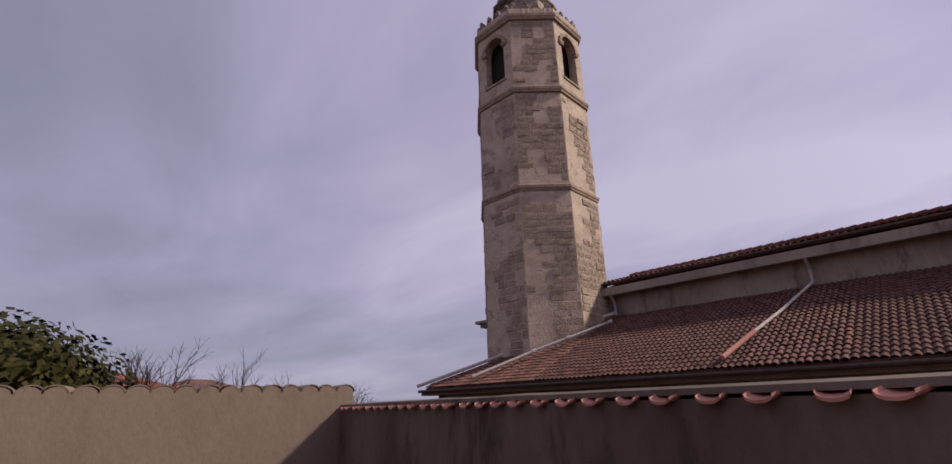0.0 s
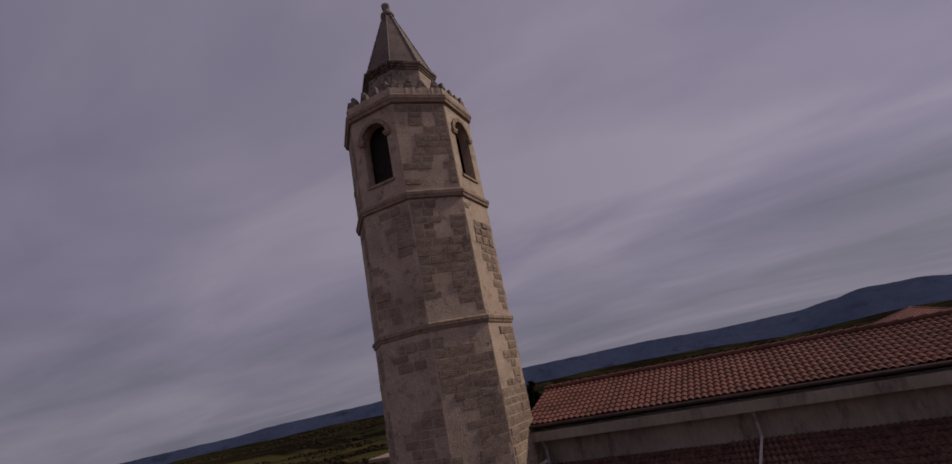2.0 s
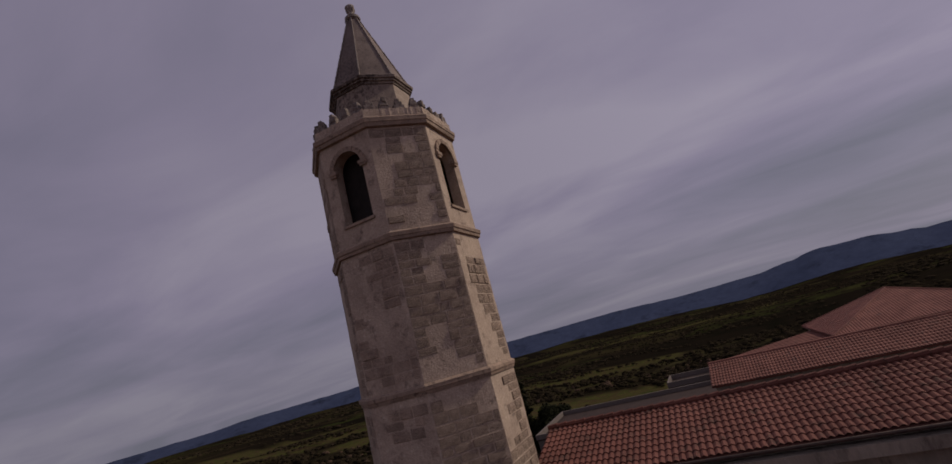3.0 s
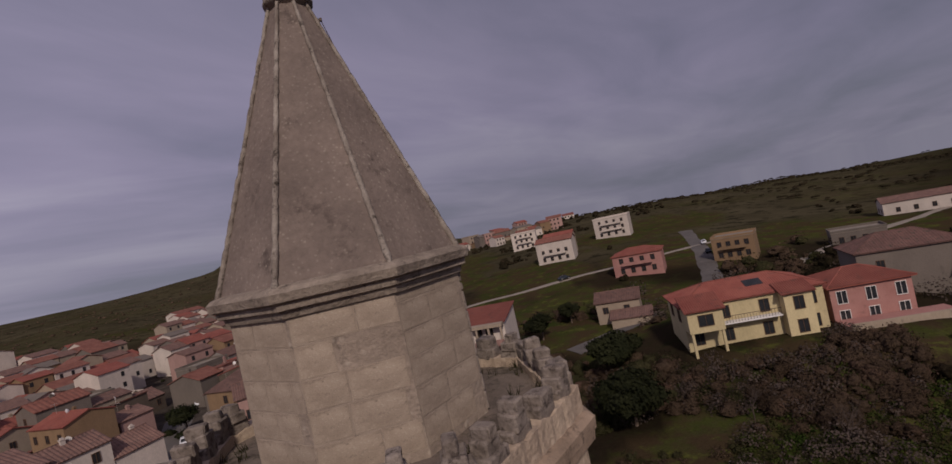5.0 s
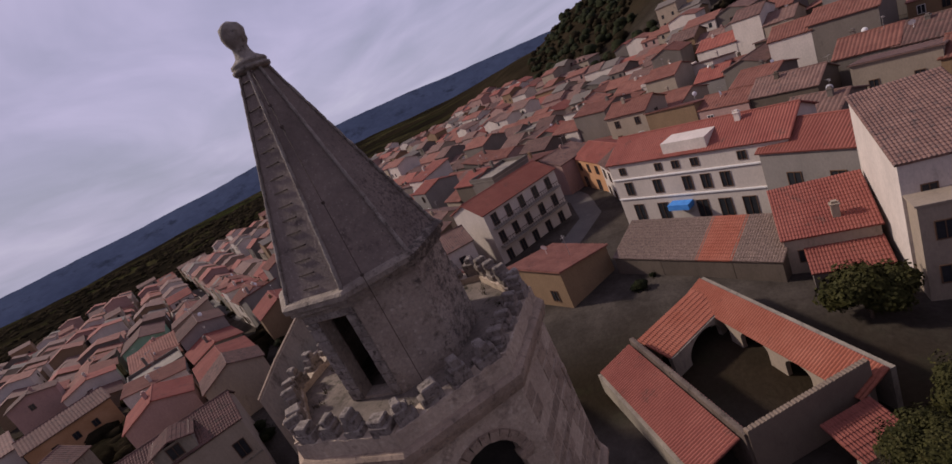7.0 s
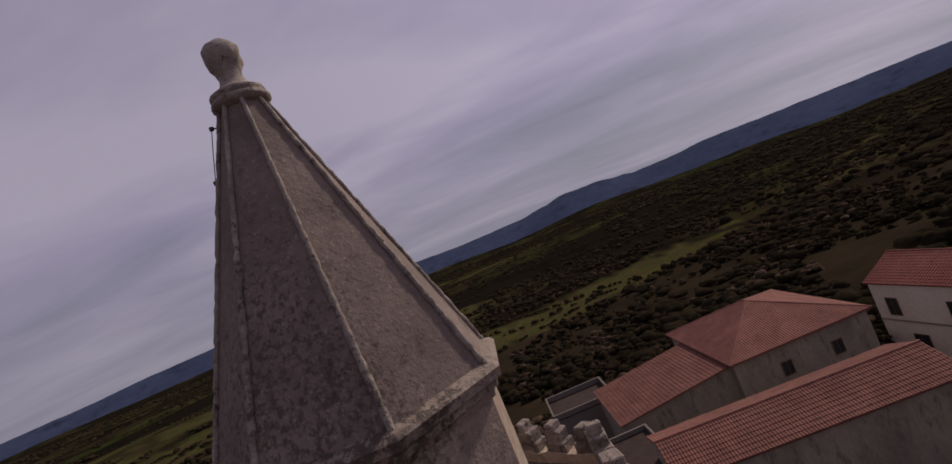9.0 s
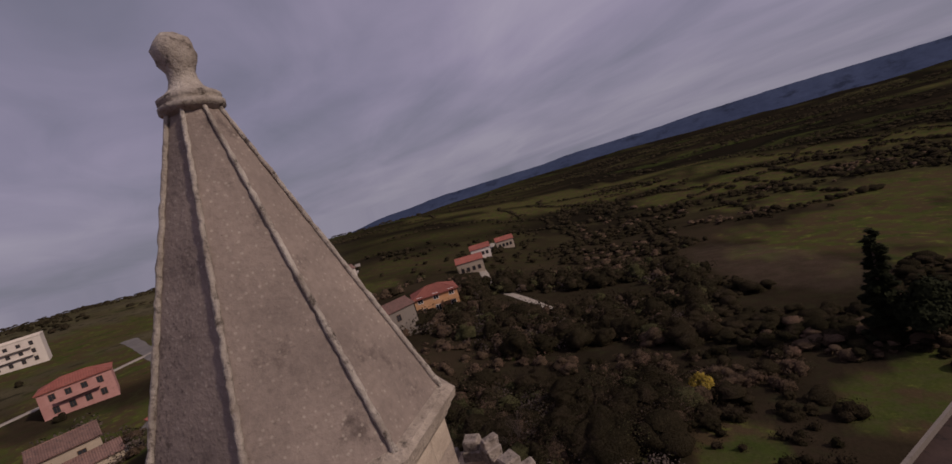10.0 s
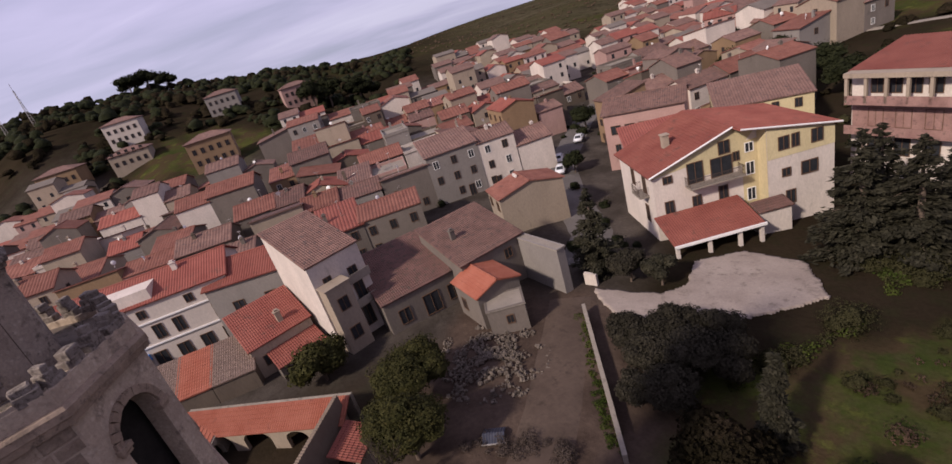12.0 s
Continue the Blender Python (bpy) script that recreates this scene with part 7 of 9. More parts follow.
def cloister():
    ob = tagged(empty("cloister", 0, 0, 0), "small cloister with round arches and red tile roofs", "cloister")
    a, b = Vector((-31.9, 4.4, 0)), Vector((-18.5, 12.8, 0))
    d = (b - a).normalized()
    c = Vector((d.y, -d.x, 0))
    # north range: back wall, arcade towards the court, lean-to roof between them
    L = (b - a).length
    arch_wall(ob, a, b, -4.6, -1.25, [])
    f0, f1 = a + c * 1.9, b + c * 1.9
    arch_wall(ob, f0, f1, -4.6, -2.15, [(2.6, 2.4, -3.2, 0.85), (6.2, 2.6, -3.2, 0.9), (10.2, 2.0, -3.3, 0.75)], mats="cream")
    bm = bmesh.new()
    es = (a - f0) + Vector((0, 0, 0.95))
    tiled_slope(bm, f0 + c * 0.25 + Vector((0, 0, -2.2)), d, es, L, es.length * 1.1, 0.21, 0.36, 0.06, 0.1)
    part("cloister_roof", bm, "tile_new", ob)
    # west range with one broad arch
    p, q = Vector((-30.6, 3.6, 0)), Vector((-24.9, -1.0, 0))
    e = (q - p).normalized()
    n = Vector((-e.y, e.x, 0))
    arch_wall(ob, p + n * 2.6, q + n * 2.6, -4.6, -2.1, [(1.6, 4.0, -3.6, 1.35)], mats="plaster")
    arch_wall(ob, p, q, -4.6, -1.5, [])
    bm = bmesh.new()
    es = -n * 2.6 + Vector((0, 0, 0.7))
    tiled_slope(bm, p + n * 2.8 + Vector((0, 0, -2.1)), e, es, (q - p).length, es.length * 1.1, 0.21, 0.36, 0.06, 0.1)
    part("cloister_roof", bm, "tile_new", ob)
    # south range: tiles fall away outside the courtyard wall
    p, q = Vector((-24.5, -1.34, 0)), Vector((-14.6, 4.85, 0))
    e = (q - p).normalized()
    n = Vector((e.y, -e.x, 0))
    bm = bmesh.new()
    es = -n * 3.0 + Vector((0, 0, 1.0))
    tiled_slope(bm, p + n * 3.3 + Vector((0, 0, -2.1)), e, es, (q - p).length, es.length, 0.21, 0.36, 0.06, 0.1)
    part("cloister_roof", bm, "tile_red", ob)
    arch_wall(ob, q + n * 3.2, p + n * 3.2, -4.6, -2.2, [])
    # east lean-to beyond the garden wall
    p, q = Vector((-15.9, 8.4, 0)), Vector((-17.6, 11.2, 0))
    e = (q - p).normalized()
    n = Vector((e.y, -e.x, 0))
    bm = bmesh.new()
    es = -n * 2.4 + Vector((0, 0, 0.7))
    tiled_slope(bm, p + n * 2.7 + Vector((0, 0, -2.6)), e, es, (q - p).length, es.length, 0.21, 0.36, 0.06, 0.1)
    part("cloister_roof", bm, "tile_red", ob)
    arch_wall(ob, p + n * 2.6, q + n * 2.6, -4.6, -2.7, [])


cloister()

# ---- roads, yards, vehicles ----
def strip(name, pts, width, label, mat="asphalt", lift=0.06, kerb=False):
    bm = bmesh.new()
    fine = []
    for (x0, y0), (x1, y1) in zip(pts, pts[1:]):
        n = max(2, int(math.hypot(x1 - x0, y1 - y0) / 4))
        fine += [(x0 + (x1 - x0) * i / n, y0 + (y1 - y0) * i / n) for i in range(n)]
    fine.append(pts[-1])
    prev = None
    for i, (x, y) in enumerate(fine):
        x0, y0 = fine[max(0, i - 1)]
        x1, y1 = fine[min(len(fine) - 1, i + 1)]
        t = Vector((x1 - x0, y1 - y0, 0)).normalized()
        c = Vector((-t.y, t.x, 0))
        row = []
        for k in range(5):
            p = Vector((x, y, 0)) + c * (width * (k / 4 - 0.5))
            row.append(bm.verts.new((p.x, p.y, bump_z(p.x, p.y) + lift + (0.08 if 0 < k < 4 else -0.25))))
        if prev:
            for k in range(4):
                bm.faces.new((prev[k], prev[k + 1], row[k + 1], row[k]))
        prev = row
    bmesh.ops.recalc_face_normals(bm, faces=bm.faces[:])
    return tagged(new(name, done(bm, name, mat, True)), label, "road", kind="structure")


strip("road_main", [(-15.5, 41.5), (-19, 50), (-30, 62), (-39, 74), (-50, 100), (-62, 140), (-70, 190)], 7.5, "grey asphalt village street")
strip("road_south", [(-70, -98), (-82, -118), (-95, -140), (-130, -206)], 9, "grey asphalt street lined with parked cars")
strip("road_bend", [(-46, -14), (-56, -11.5), (-64, -9.5), (-74, -12.5), (-84, -18)], 5.0, "grey asphalt street bending below the tower")
strip("road_hill", [(29, 80), (53, 86), (74, 99), (97, 135), (116, 168), (128, 190)], 7, "grey road climbing the green slope")
strip("road_track", [(74, 99), (96, 98), (130, 110), (190, 125), (235, 150)], 4.5, "pale farm track along the slope", "concrete")
strip("road_field", [(-2, 150), (30, 146), (52, 142), (75, 143), (115, 150)], 3.5, "pale dirt track across the field", "concrete")
strip("road_valley", [(95, 10), (130, 40), (180, 60), (260, 75)], 4, "pale winding lane", "concrete")


def yard(name, edge, label, mat, lift=0.1, cell=0.2):
    """A levelled yard: a fine sheet inside the outline, with a ragged edge."""
    xs, ys = [p[0] for p in edge], [p[1] for p in edge]
    bm = bmesh.new()
    at = {}

    def inside(x, y):
        hit = False
        for (x0, y0), (x1, y1) in zip(edge, edge[1:] + edge[:1]):
            if (y0 > y) != (y1 > y) and x < x0 + (x1 - x0) * (y - y0) / (y1 - y0):
                hit = not hit
        return hit
    for i in range(int((max(xs) - min(xs)) / cell) + 2):
        for j in range(int((max(ys) - min(ys)) / cell) + 2):
            x, y = min(xs) + i * cell, min(ys) + j * cell
            if inside(x + 0.25 * noise.noise((x, y, 3)), y + 0.25 * noise.noise((x, y, 9))):
                q = []
                for a, b in ((i, j), (i + 1, j), (i + 1, j + 1), (i, j + 1)):
                    if (a, b) not in at:
                        px, py = min(xs) + (a - 0.5) * cell, min(ys) + (b - 0.5) * cell
                        at[a, b] = bm.verts.new((px + 0.08 * noise.noise((px * 3, py * 3, 1)), py + 0.08 * noise.noise((px * 3, py * 3, 6)), ground_z(px, py) + lift + 0.12))
                    q.append(at[a, b])
                bm.faces.new(q)
    rim = bmesh.ops.extrude_edge_only(bm, edges=[e for e in bm.edges if e.is_boundary])
    for v in [g for g in rim["geom"] if isinstance(g, bmesh.types.BMVert)]:
        v.co.z -= lift + 0.6
    bmesh.ops.recalc_face_normals(bm, faces=bm.faces[:])
    return tagged(new(name, done(bm, name, mat, True)), label, "yard", kind="structure")


yard("yard_forecourt", [(-11.2, 36.8), (-9.8, 35.3), (-6.6, 33.2), (-1.8, 35.0), (2.1, 36.6), (5, 39.4), (7.2, 42.3), (6.2, 45), (4.4, 48.5), (-1, 49), (-4.5, 45.5), (-3.4, 40.5), (-4.8, 38.2), (-8, 37.3)], "pale gravel forecourt before the yellow house", "forecourt")
strip("yard_lane", [(-3.5, 15.5), (-5.8, 21), (-9.3, 28), (-12.6, 34.5)], 5.6, "bare earth lane beside the rubble", "dirt", 0.08)


strip("path_garden", [(26.4, 33.6), (29.2, 30.4), (32.3, 26.7), (35.4, 19.9), (37, 16)], 0.6, "low pale garden wall footing along the slope", "concrete", 0.25)


def car(x, y, rz, paint, label, kind="car", z=None):
    ob = tagged(empty("car", x, y, (bump_z(x, y) + 0.16) if z is None else z, rz), label, kind)
    bm = bmesh.new()
    prof = [(-2.0, 0.3), (-2.05, 0.75), (-1.5, 0.92), (-0.9, 1.42), (0.6, 1.45), (1.2, 0.98), (1.95, 0.82), (2.05, 0.35)]
    a = [bm.verts.new((px, -0.82 if pz < 1 else -0.66, pz)) for px, pz in prof]
    b = [bm.verts.new((px, 0.82 if pz < 1 else 0.66, pz)) for px, pz in prof]
    bm.faces.new(a); bm.faces.new(b[::-1])
    for i in range(len(prof)):
        j = (i + 1) % len(prof)
        bm.faces.new((a[j], a[i], b[i], b[j]))
    bmesh.ops.recalc_face_normals(bm, faces=bm.faces[:])
    bmesh.ops.bevel(bm, geom=bm.edges[:], offset=0.05, segments=2, affect="EDGES")
    part("body", bm, paint, ob, smooth=True)
    bm = bmesh.new()
    quad(bm, [(1.16, -0.6, 1.02), (1.16, 0.6, 1.02), (0.66, 0.56, 1.42), (0.66, -0.56, 1.42)])
    part("windscreen", bm, "glass", ob)
    bm = bmesh.new()
    quad(bm, [(-1.46, -0.6, 0.97), (-1.46, 0.6, 0.97), (-0.97, 0.56, 1.39), (-0.97, -0.56, 1.39)])
    part("rear_window", bm, "glass", ob)
    for s in (-1, 1):
        bm = bmesh.new()
        quad(bm, [(-1.1, s * 0.81, 0.98), (0.95, s * 0.81, 0.98), (0.5, s * 0.7, 1.36), (-0.8, s * 0.7, 1.36)])
        part("side_window", bm, "glass", ob)
    for wx in (-1.25, 1.3):
        for s in (-1, 1):
            bm = bmesh.new()
            bmesh.ops.create_cone(bm, cap_ends=True, segments=14, radius1=0.31, radius2=0.31, depth=0.2, matrix=Matrix.Translation((wx, s * 0.75, 0.31)) @ Matrix.Rotation(radians(90), 4, "X"))
            w = part("wheel", bm, "rubber", ob)
            bm = bmesh.new()
            bmesh.ops.create_cone(bm, cap_ends=True, segments=10, radius1=0.18, radius2=0.18, depth=0.22, matrix=Matrix.Translation((wx, s * 0.75, 0.31)) @ Matrix.Rotation(radians(90), 4, "X"))
            part("rim", bm, "zinc", w)
    return ob


first = car(-36.5, 70.5, 115, "car_white", "white car parked beside the village street")
for x, y, rz in ((-40.5, 76, 118), (-43, 88, 110), (-52, 118, 105), (-56, 132, 105), (107, 148, 60)):
    copy_thing(first, pose(x, y, bump_z(x, y) + 0.16, 0, 0, rz))
dark = car(-80.5, -103, 57, "car_dark", "dark car parked along the street")
for x, y, rz in ((-83, -107, 57), (-86, -112, 57), (-89, -117, 57), (48, -33.5, 20), (97, 132, 60), (-80, -108, 57), (-84, -114, 57), (-97, -133, 57), (-100, -138, 57)):
    copy_thing(dark, pose(x, y, bump_z(x, y) + 0.16, 0, 0, rz))
car(51.5, 142.3, 10, "car_dark", "dark vehicle standing on the field track")

# ---- the village: rows of houses ----
KEEP_OUT = [(0, 0, 30), (-79, -5, 7), (-69, 0, 6), (-62, 0, 6), (-63, -20, 8), (-64, -9, 4), (-72, -12, 4), (-56, -12, 4), (-3, 50, 17), (-15, 30, 12), (-32, 24, 11), (-54, 6, 10), (-45, 14, 9), (-38, 22, 8), (-37, 62, 6), (-28, 5, 9), (-20, -22, 14), (-10, -52, 16), (10, -45, 20), (-3, 66, 14), (11, 73, 9), (-158, 62, 17), (-150, 54, 12), (-9, 84, 8), (-24, 70, 8), (-40, 4, 9), (-24, 34, 8), (-19, 30, 6), (-41, -29, 5), (-52, -51, 7), (-42.5, -44.5, 4), (-49.5, -29.5, 4), (-58, -36.5, 4), (-30, -101, 10), (-24, -90, 7), (-19, -112, 6), (-57, -117, 5), (-12, -76, 7)]


def town():
    rng = random.Random(12)
    d = Vector((math.cos(radians(ROW)), math.sin(radians(ROW)), 0))
    c = Vector((-d.y, d.x, 0))
    walls = ["white", "cream", "cream", "pink", "ochre", "cement", "cement", "cement", "rubble", "rubble", "grey"]
    tiles = ["tile_red", "tile", "tile", "tile", "tile_old", "tile_old", "tile_old", "tile_dark"]
    count = 0
    row = 0
    w = -130.0
    far_bm = bmesh.new()
    while w < 330:
        depth = rng.uniform(7.5, 10)
        s = -330 + rng.uniform(0, 8)
        while s < 330:
            L = rng.uniform(5.5, 9.8)
            x, y = (d * (s + L / 2) + c * (w + depth / 2))[:2]
            s += L + (rng.uniform(3, 6) if rng.random() < 0.12 else 0.0)
            r, a = math.hypot(x, y), math.degrees(math.atan2(y, x)) % 360
            lim = 330 if a < 114 else 265 if a < 134 else 200 if a < 142 else 168 if a < 154 else 144 if a < 168 else 165 if a < 172 else 200 if a < 186 else 210 + 12 * (a - 186)
            if not (90 < a < 254) or (a < 94 and not 145 < r < 215) or (a < 101 and not 60 < r < 330) or r > min(lim, 420) or r < 33 or any(math.hypot(x - kx, y - ky) < kr + 3.6 for kx, ky, kr in KEEP_OUT):
                continue
            # main street runs away to the north-west, another down to the south-west
            st = (Vector((x, y, 0)) - Vector((-20, 45, 0))).dot(Vector((0.88, 0.47, 0)))
            if abs(st) < 4.4 and y > 40:
                continue
            st = (Vector((x, y, 0)) - Vector((-52, -52, 0))).dot(Vector((0.6, -0.8, 0)))
            if abs(st) < 8.5 and a > 205 and r > 112:
                continue
            if rng.random() < 0.05:
                continue
            gz = ground_z(x, y)
            floors = rng.choice((1, 2, 2, 2, 2, 3)) if r > 70 else rng.choice((1, 2, 2))
            H = floors * 2.9 + rng.uniform(0, 0.5)
            kind = rng.choice(("gable",) * 6 + ("shed", "shed", "flat"))
            rise = rng.uniform(1.1, 1.9) if kind == "gable" else rng.uniform(1.2, 1.8)
            wins = []
            if r < 260:
                nw = max(2, int(L / 3))
                fl = range(floors) if r < 170 else range(floors - 1, floors)
                wins = [("f", L * ((i + 0.5) / nw - 0.5) + rng.uniform(-0.3, 0.3), 0.9 + 2.9 * f, 0.9, 1.3, rng.choice(("plain", "dark", "dark"))) for f in fl for i in range(nw) if rng.random() < 0.85]
                if r < 80:
                    wins += [("b", L * ((i + 0.5) / nw - 0.5), 0.9 + 2.9 * f, 0.9, 1.3, "dark") for f in fl for i in range(nw) if rng.random() < 0.8]
                if rng.random() < 0.5 and floors > 1:
                    wins.append(("r", rng.uniform(-1, 1), 2.9 * (floors - 1) + 0.9, 0.9, 1.2, "dark"))
            cm = (rng.uniform(-L / 3, L / 3), rng.uniform(-1, 1), H + rise * 0.6, rng.uniform(0.9, 1.4)) if rng.random() < 0.6 else None
            wl2, tl = rng.choice(walls), rng.choice(tiles)
            turn = ROW + (180 if rng.random() < 0.75 else 0) + rng.uniform(-4, 4) + (90 if rng.random() < 0.2 else 0)
            if r > 155:
                far_house(far_bm, x, y, gz, turn, L - 0.05, depth, H, rise, rng)
                continue
            word = {"tile_red": "red", "tile": "faded red", "tile_old": "weathered brown", "tile_dark": "dark mossy"}[tl]
            h = house("house", x, y, gz, turn, L - 0.05, depth, H, kind, rise, wl2, tl, over=rng.uniform(0.15, 0.35), pitch=0.5 if r < 120 else 0.9,
                      label="%s village house of %s under a %s %s roof" % ({1: "low", 2: "two-storey", 3: "three-storey"}[floors], {"rubble": "bare stone", "cement": "grey cement"}.get(wl2, wl2 + " plaster"), word, "tile" if kind != "flat" else "terrace"), group="village houses", windows=wins, chimney=cm)
            if rng.random() < 0.45 and r < 115:
                aerial(h, rng.uniform(-L / 3, L / 3), rng.uniform(-1, 1), H + rise * 0.7)
            if rng.random() < 0.4 and r < 160 and kind != "flat":
                dish(h, rng.uniform(-L / 3, L / 3), rng.uniform(-2, 0), H + rise * 0.7)
            if r < 120:
                put_window(h, "f", rng.uniform(-L / 4, L / 4), -0.1, L - 0.05, depth + 0.02, 1.0, 2.1, "dark", "door")
            count += 1
        w += depth + (4.2 if row % 2 else 1.0)
        row += 1
    # upper quarter strung along the hill road
    street = ((-66, 330), (-46, 345), (-24, 362), (5, 350), (29, 366), (59, 356), (87, 342), (104, 330))
    for (x0, y0), (x1, y1) in zip(street, street[1:]):
        for i in range(5):
            f = (i + rng.uniform(0, 0.8)) / 5
            x, y = x0 + (x1 - x0) * f + rng.uniform(-5, 5), y0 + (y1 - y0) * f + rng.uniform(-10, 14)
            far_house(far_bm, x, y, ground_z(x, y), rng.uniform(-25, 35), rng.uniform(8, 14), 8, rng.choice((3.2, 6.0, 6.0)), rng.uniform(1.2, 1.8), rng)
    tagged(new("far_houses", done(far_bm, "far_houses", FAR_MATS)), "far rows of village houses with red and brown roofs", "houses", kind="stuff")
    return count


FAR_MATS = ["white", "cream", "pink", "cement", "ochre", "tile_red", "tile", "tile_old", "glass"]


def far_house(bm, x, y, base, rz, L, D, H, rise, rng):
    """A far house: walls, two roof slopes with overhang, windows."""
    c, s = math.cos(radians(rz)), math.sin(radians(rz))

    def at(u, v, z):
        return (x + u * c - v * s, y + u * s + v * c, base + z)
    a, b, o, wm, rm = L / 2, D / 2, 0.3, rng.choice((0, 0, 0, 1, 1, 2, 3, 4)), rng.choice((5, 6, 6, 7, 7, 3))
    H += rng.choice((0, 0, 0, 2.0))
    for p, q in (((-a, -b), (a, -b)), ((a, -b), (a, b)), ((a, b), (-a, b)), ((-a, b), (-a, -b))):
        quad(bm, [at(*p, -3), at(*q, -3), at(*q, H), at(*p, H)], wm)
    for u in (-a, a):
        f = [at(u, -b, H), at(u, b, H), at(u, 0, H + rise)]
        bm.faces.new([bm.verts.new(p) for p in (f if u > 0 else f[::-1])]).material_index = wm
    k = rise / b * o
    for v in (-1, 1):
        pts = [at(-a - o, v * (b + o), H + 0.1 - k), at(a + o, v * (b + o), H + 0.1 - k), at(a + o, 0, H + rise + 0.1), at(-a - o, 0, H + rise + 0.1)]
        quad(bm, pts if v < 0 else pts[::-1], rm)
        low = [(p[0], p[1], p[2] - 0.14) for p in pts]
        quad(bm, low[::-1] if v < 0 else low, rm)
        quad(bm, [low[0], low[1], pts[1], pts[0]], rm)
        quad(bm, [low[1], low[2], pts[2], pts[1]], rm)
        quad(bm, [low[3], low[0], pts[0], pts[3]], rm)
    n = max(2, int(L / 3))
    for f in range(max(1, int(H / 2.9))):
        for i in range(n):
            if rng.random() < 0.8:
                u, z = L * ((i + 0.5) / n - 0.5), 1.0 + 2.9 * f
                for v in (-b - 0.03, b + 0.03):
                    quad(bm, [at(u - 0.45, v, z), at(u + 0.45, v, z), at(u + 0.45, v, z + 1.3), at(u - 0.45, v, z + 1.3)], 8)


AERIAL = []


def aerial(parent, x, y, z):
    if not AERIAL:
        bm = bmesh.new()
        tube(bm, [(0, 0, -0.4), (0, 0, 2.3)], 0.025, 5)
        tube(bm, [(-0.6, 0, 2.15), (0.6, 0, 2.15)], 0.018, 4)
        for i in range(6):
            tube(bm, [(-0.5 + 0.2 * i, -0.3 + 0.03 * i, 2.15), (-0.5 + 0.2 * i, 0.3 - 0.03 * i, 2.15)], 0.012, 4)
        AERIAL.append(done(bm, "aerial", "zinc"))
    ob = part("aerial", AERIAL[0], None, parent, "thin roof aerial")
    ob.matrix_local = pose(x, y, z, 0, 0, random.uniform(0, 360))


DISH = []


def dish(parent, x, y, z):
    if not DISH:
        bm = bmesh.new()
        tube(bm, [(0, 0, -0.3), (0, 0, 0.7)], 0.03, 5)
        bmesh.ops.create_cone(bm, cap_ends=True, segments=14, radius1=0.4, radius2=0.12, depth=0.12, matrix=Matrix.Translation((0.1, -0.12, 0.75)) @ Matrix.Rotation(radians(70), 4, "X"))
        DISH.append(done(bm, "satellite_dish", "white_trim"))
    ob = part("satellite_dish", DISH[0], None, parent, "white satellite dish")
    ob.matrix_local = pose(x, y, z, 0, 0, random.uniform(0, 360))


town()

# ---- trees and scrub ----
def leaf_cloud(verts, faces, rng, c, rad, count, size, flat=1.0):
    """Small leaf sprays scattered near the skin of a lumpy volume."""
    for _ in range(count):
        d = Vector((rng.gauss(0, 1), rng.gauss(0, 1), rng.gauss(0, 1))).normalized()
        k = rng.random() ** 0.22
        lump = 0.78 + 0.32 * noise.noise(d * 2.2 + c * 0.37)
        p = c + Vector((d.x * rad, d.y * rad, d.z * rad * flat)) * (k * lump)
        a = (d + Vector((rng.uniform(-0.7, 0.7), rng.uniform(-0.7, 0.7), rng.uniform(-0.3, 0.7)))).normalized()
        t = a.cross(Vector((rng.uniform(-1, 1), rng.uniform(-1, 1), rng.uniform(-1, 1)))).normalized()
        b = a.cross(t)
        s = size * rng.uniform(0.6, 1.35)
        i = len(verts)
        verts.extend([p - t * s - b * s * 0.55, p + t * s * 0.2 - b * s * 0.8, p + t * s + b * s * 0.25, p - t * s * 0.15 + b * s * 0.75])
        faces.append((i, i + 1, i + 2, i + 3))


def cloud_mesh(name, verts, faces, mat):
    me = bpy.data.meshes.new(name)
    me.from_pydata([tuple(v) for v in verts], [], faces)
    me.materials.append(M[mat])
    return me


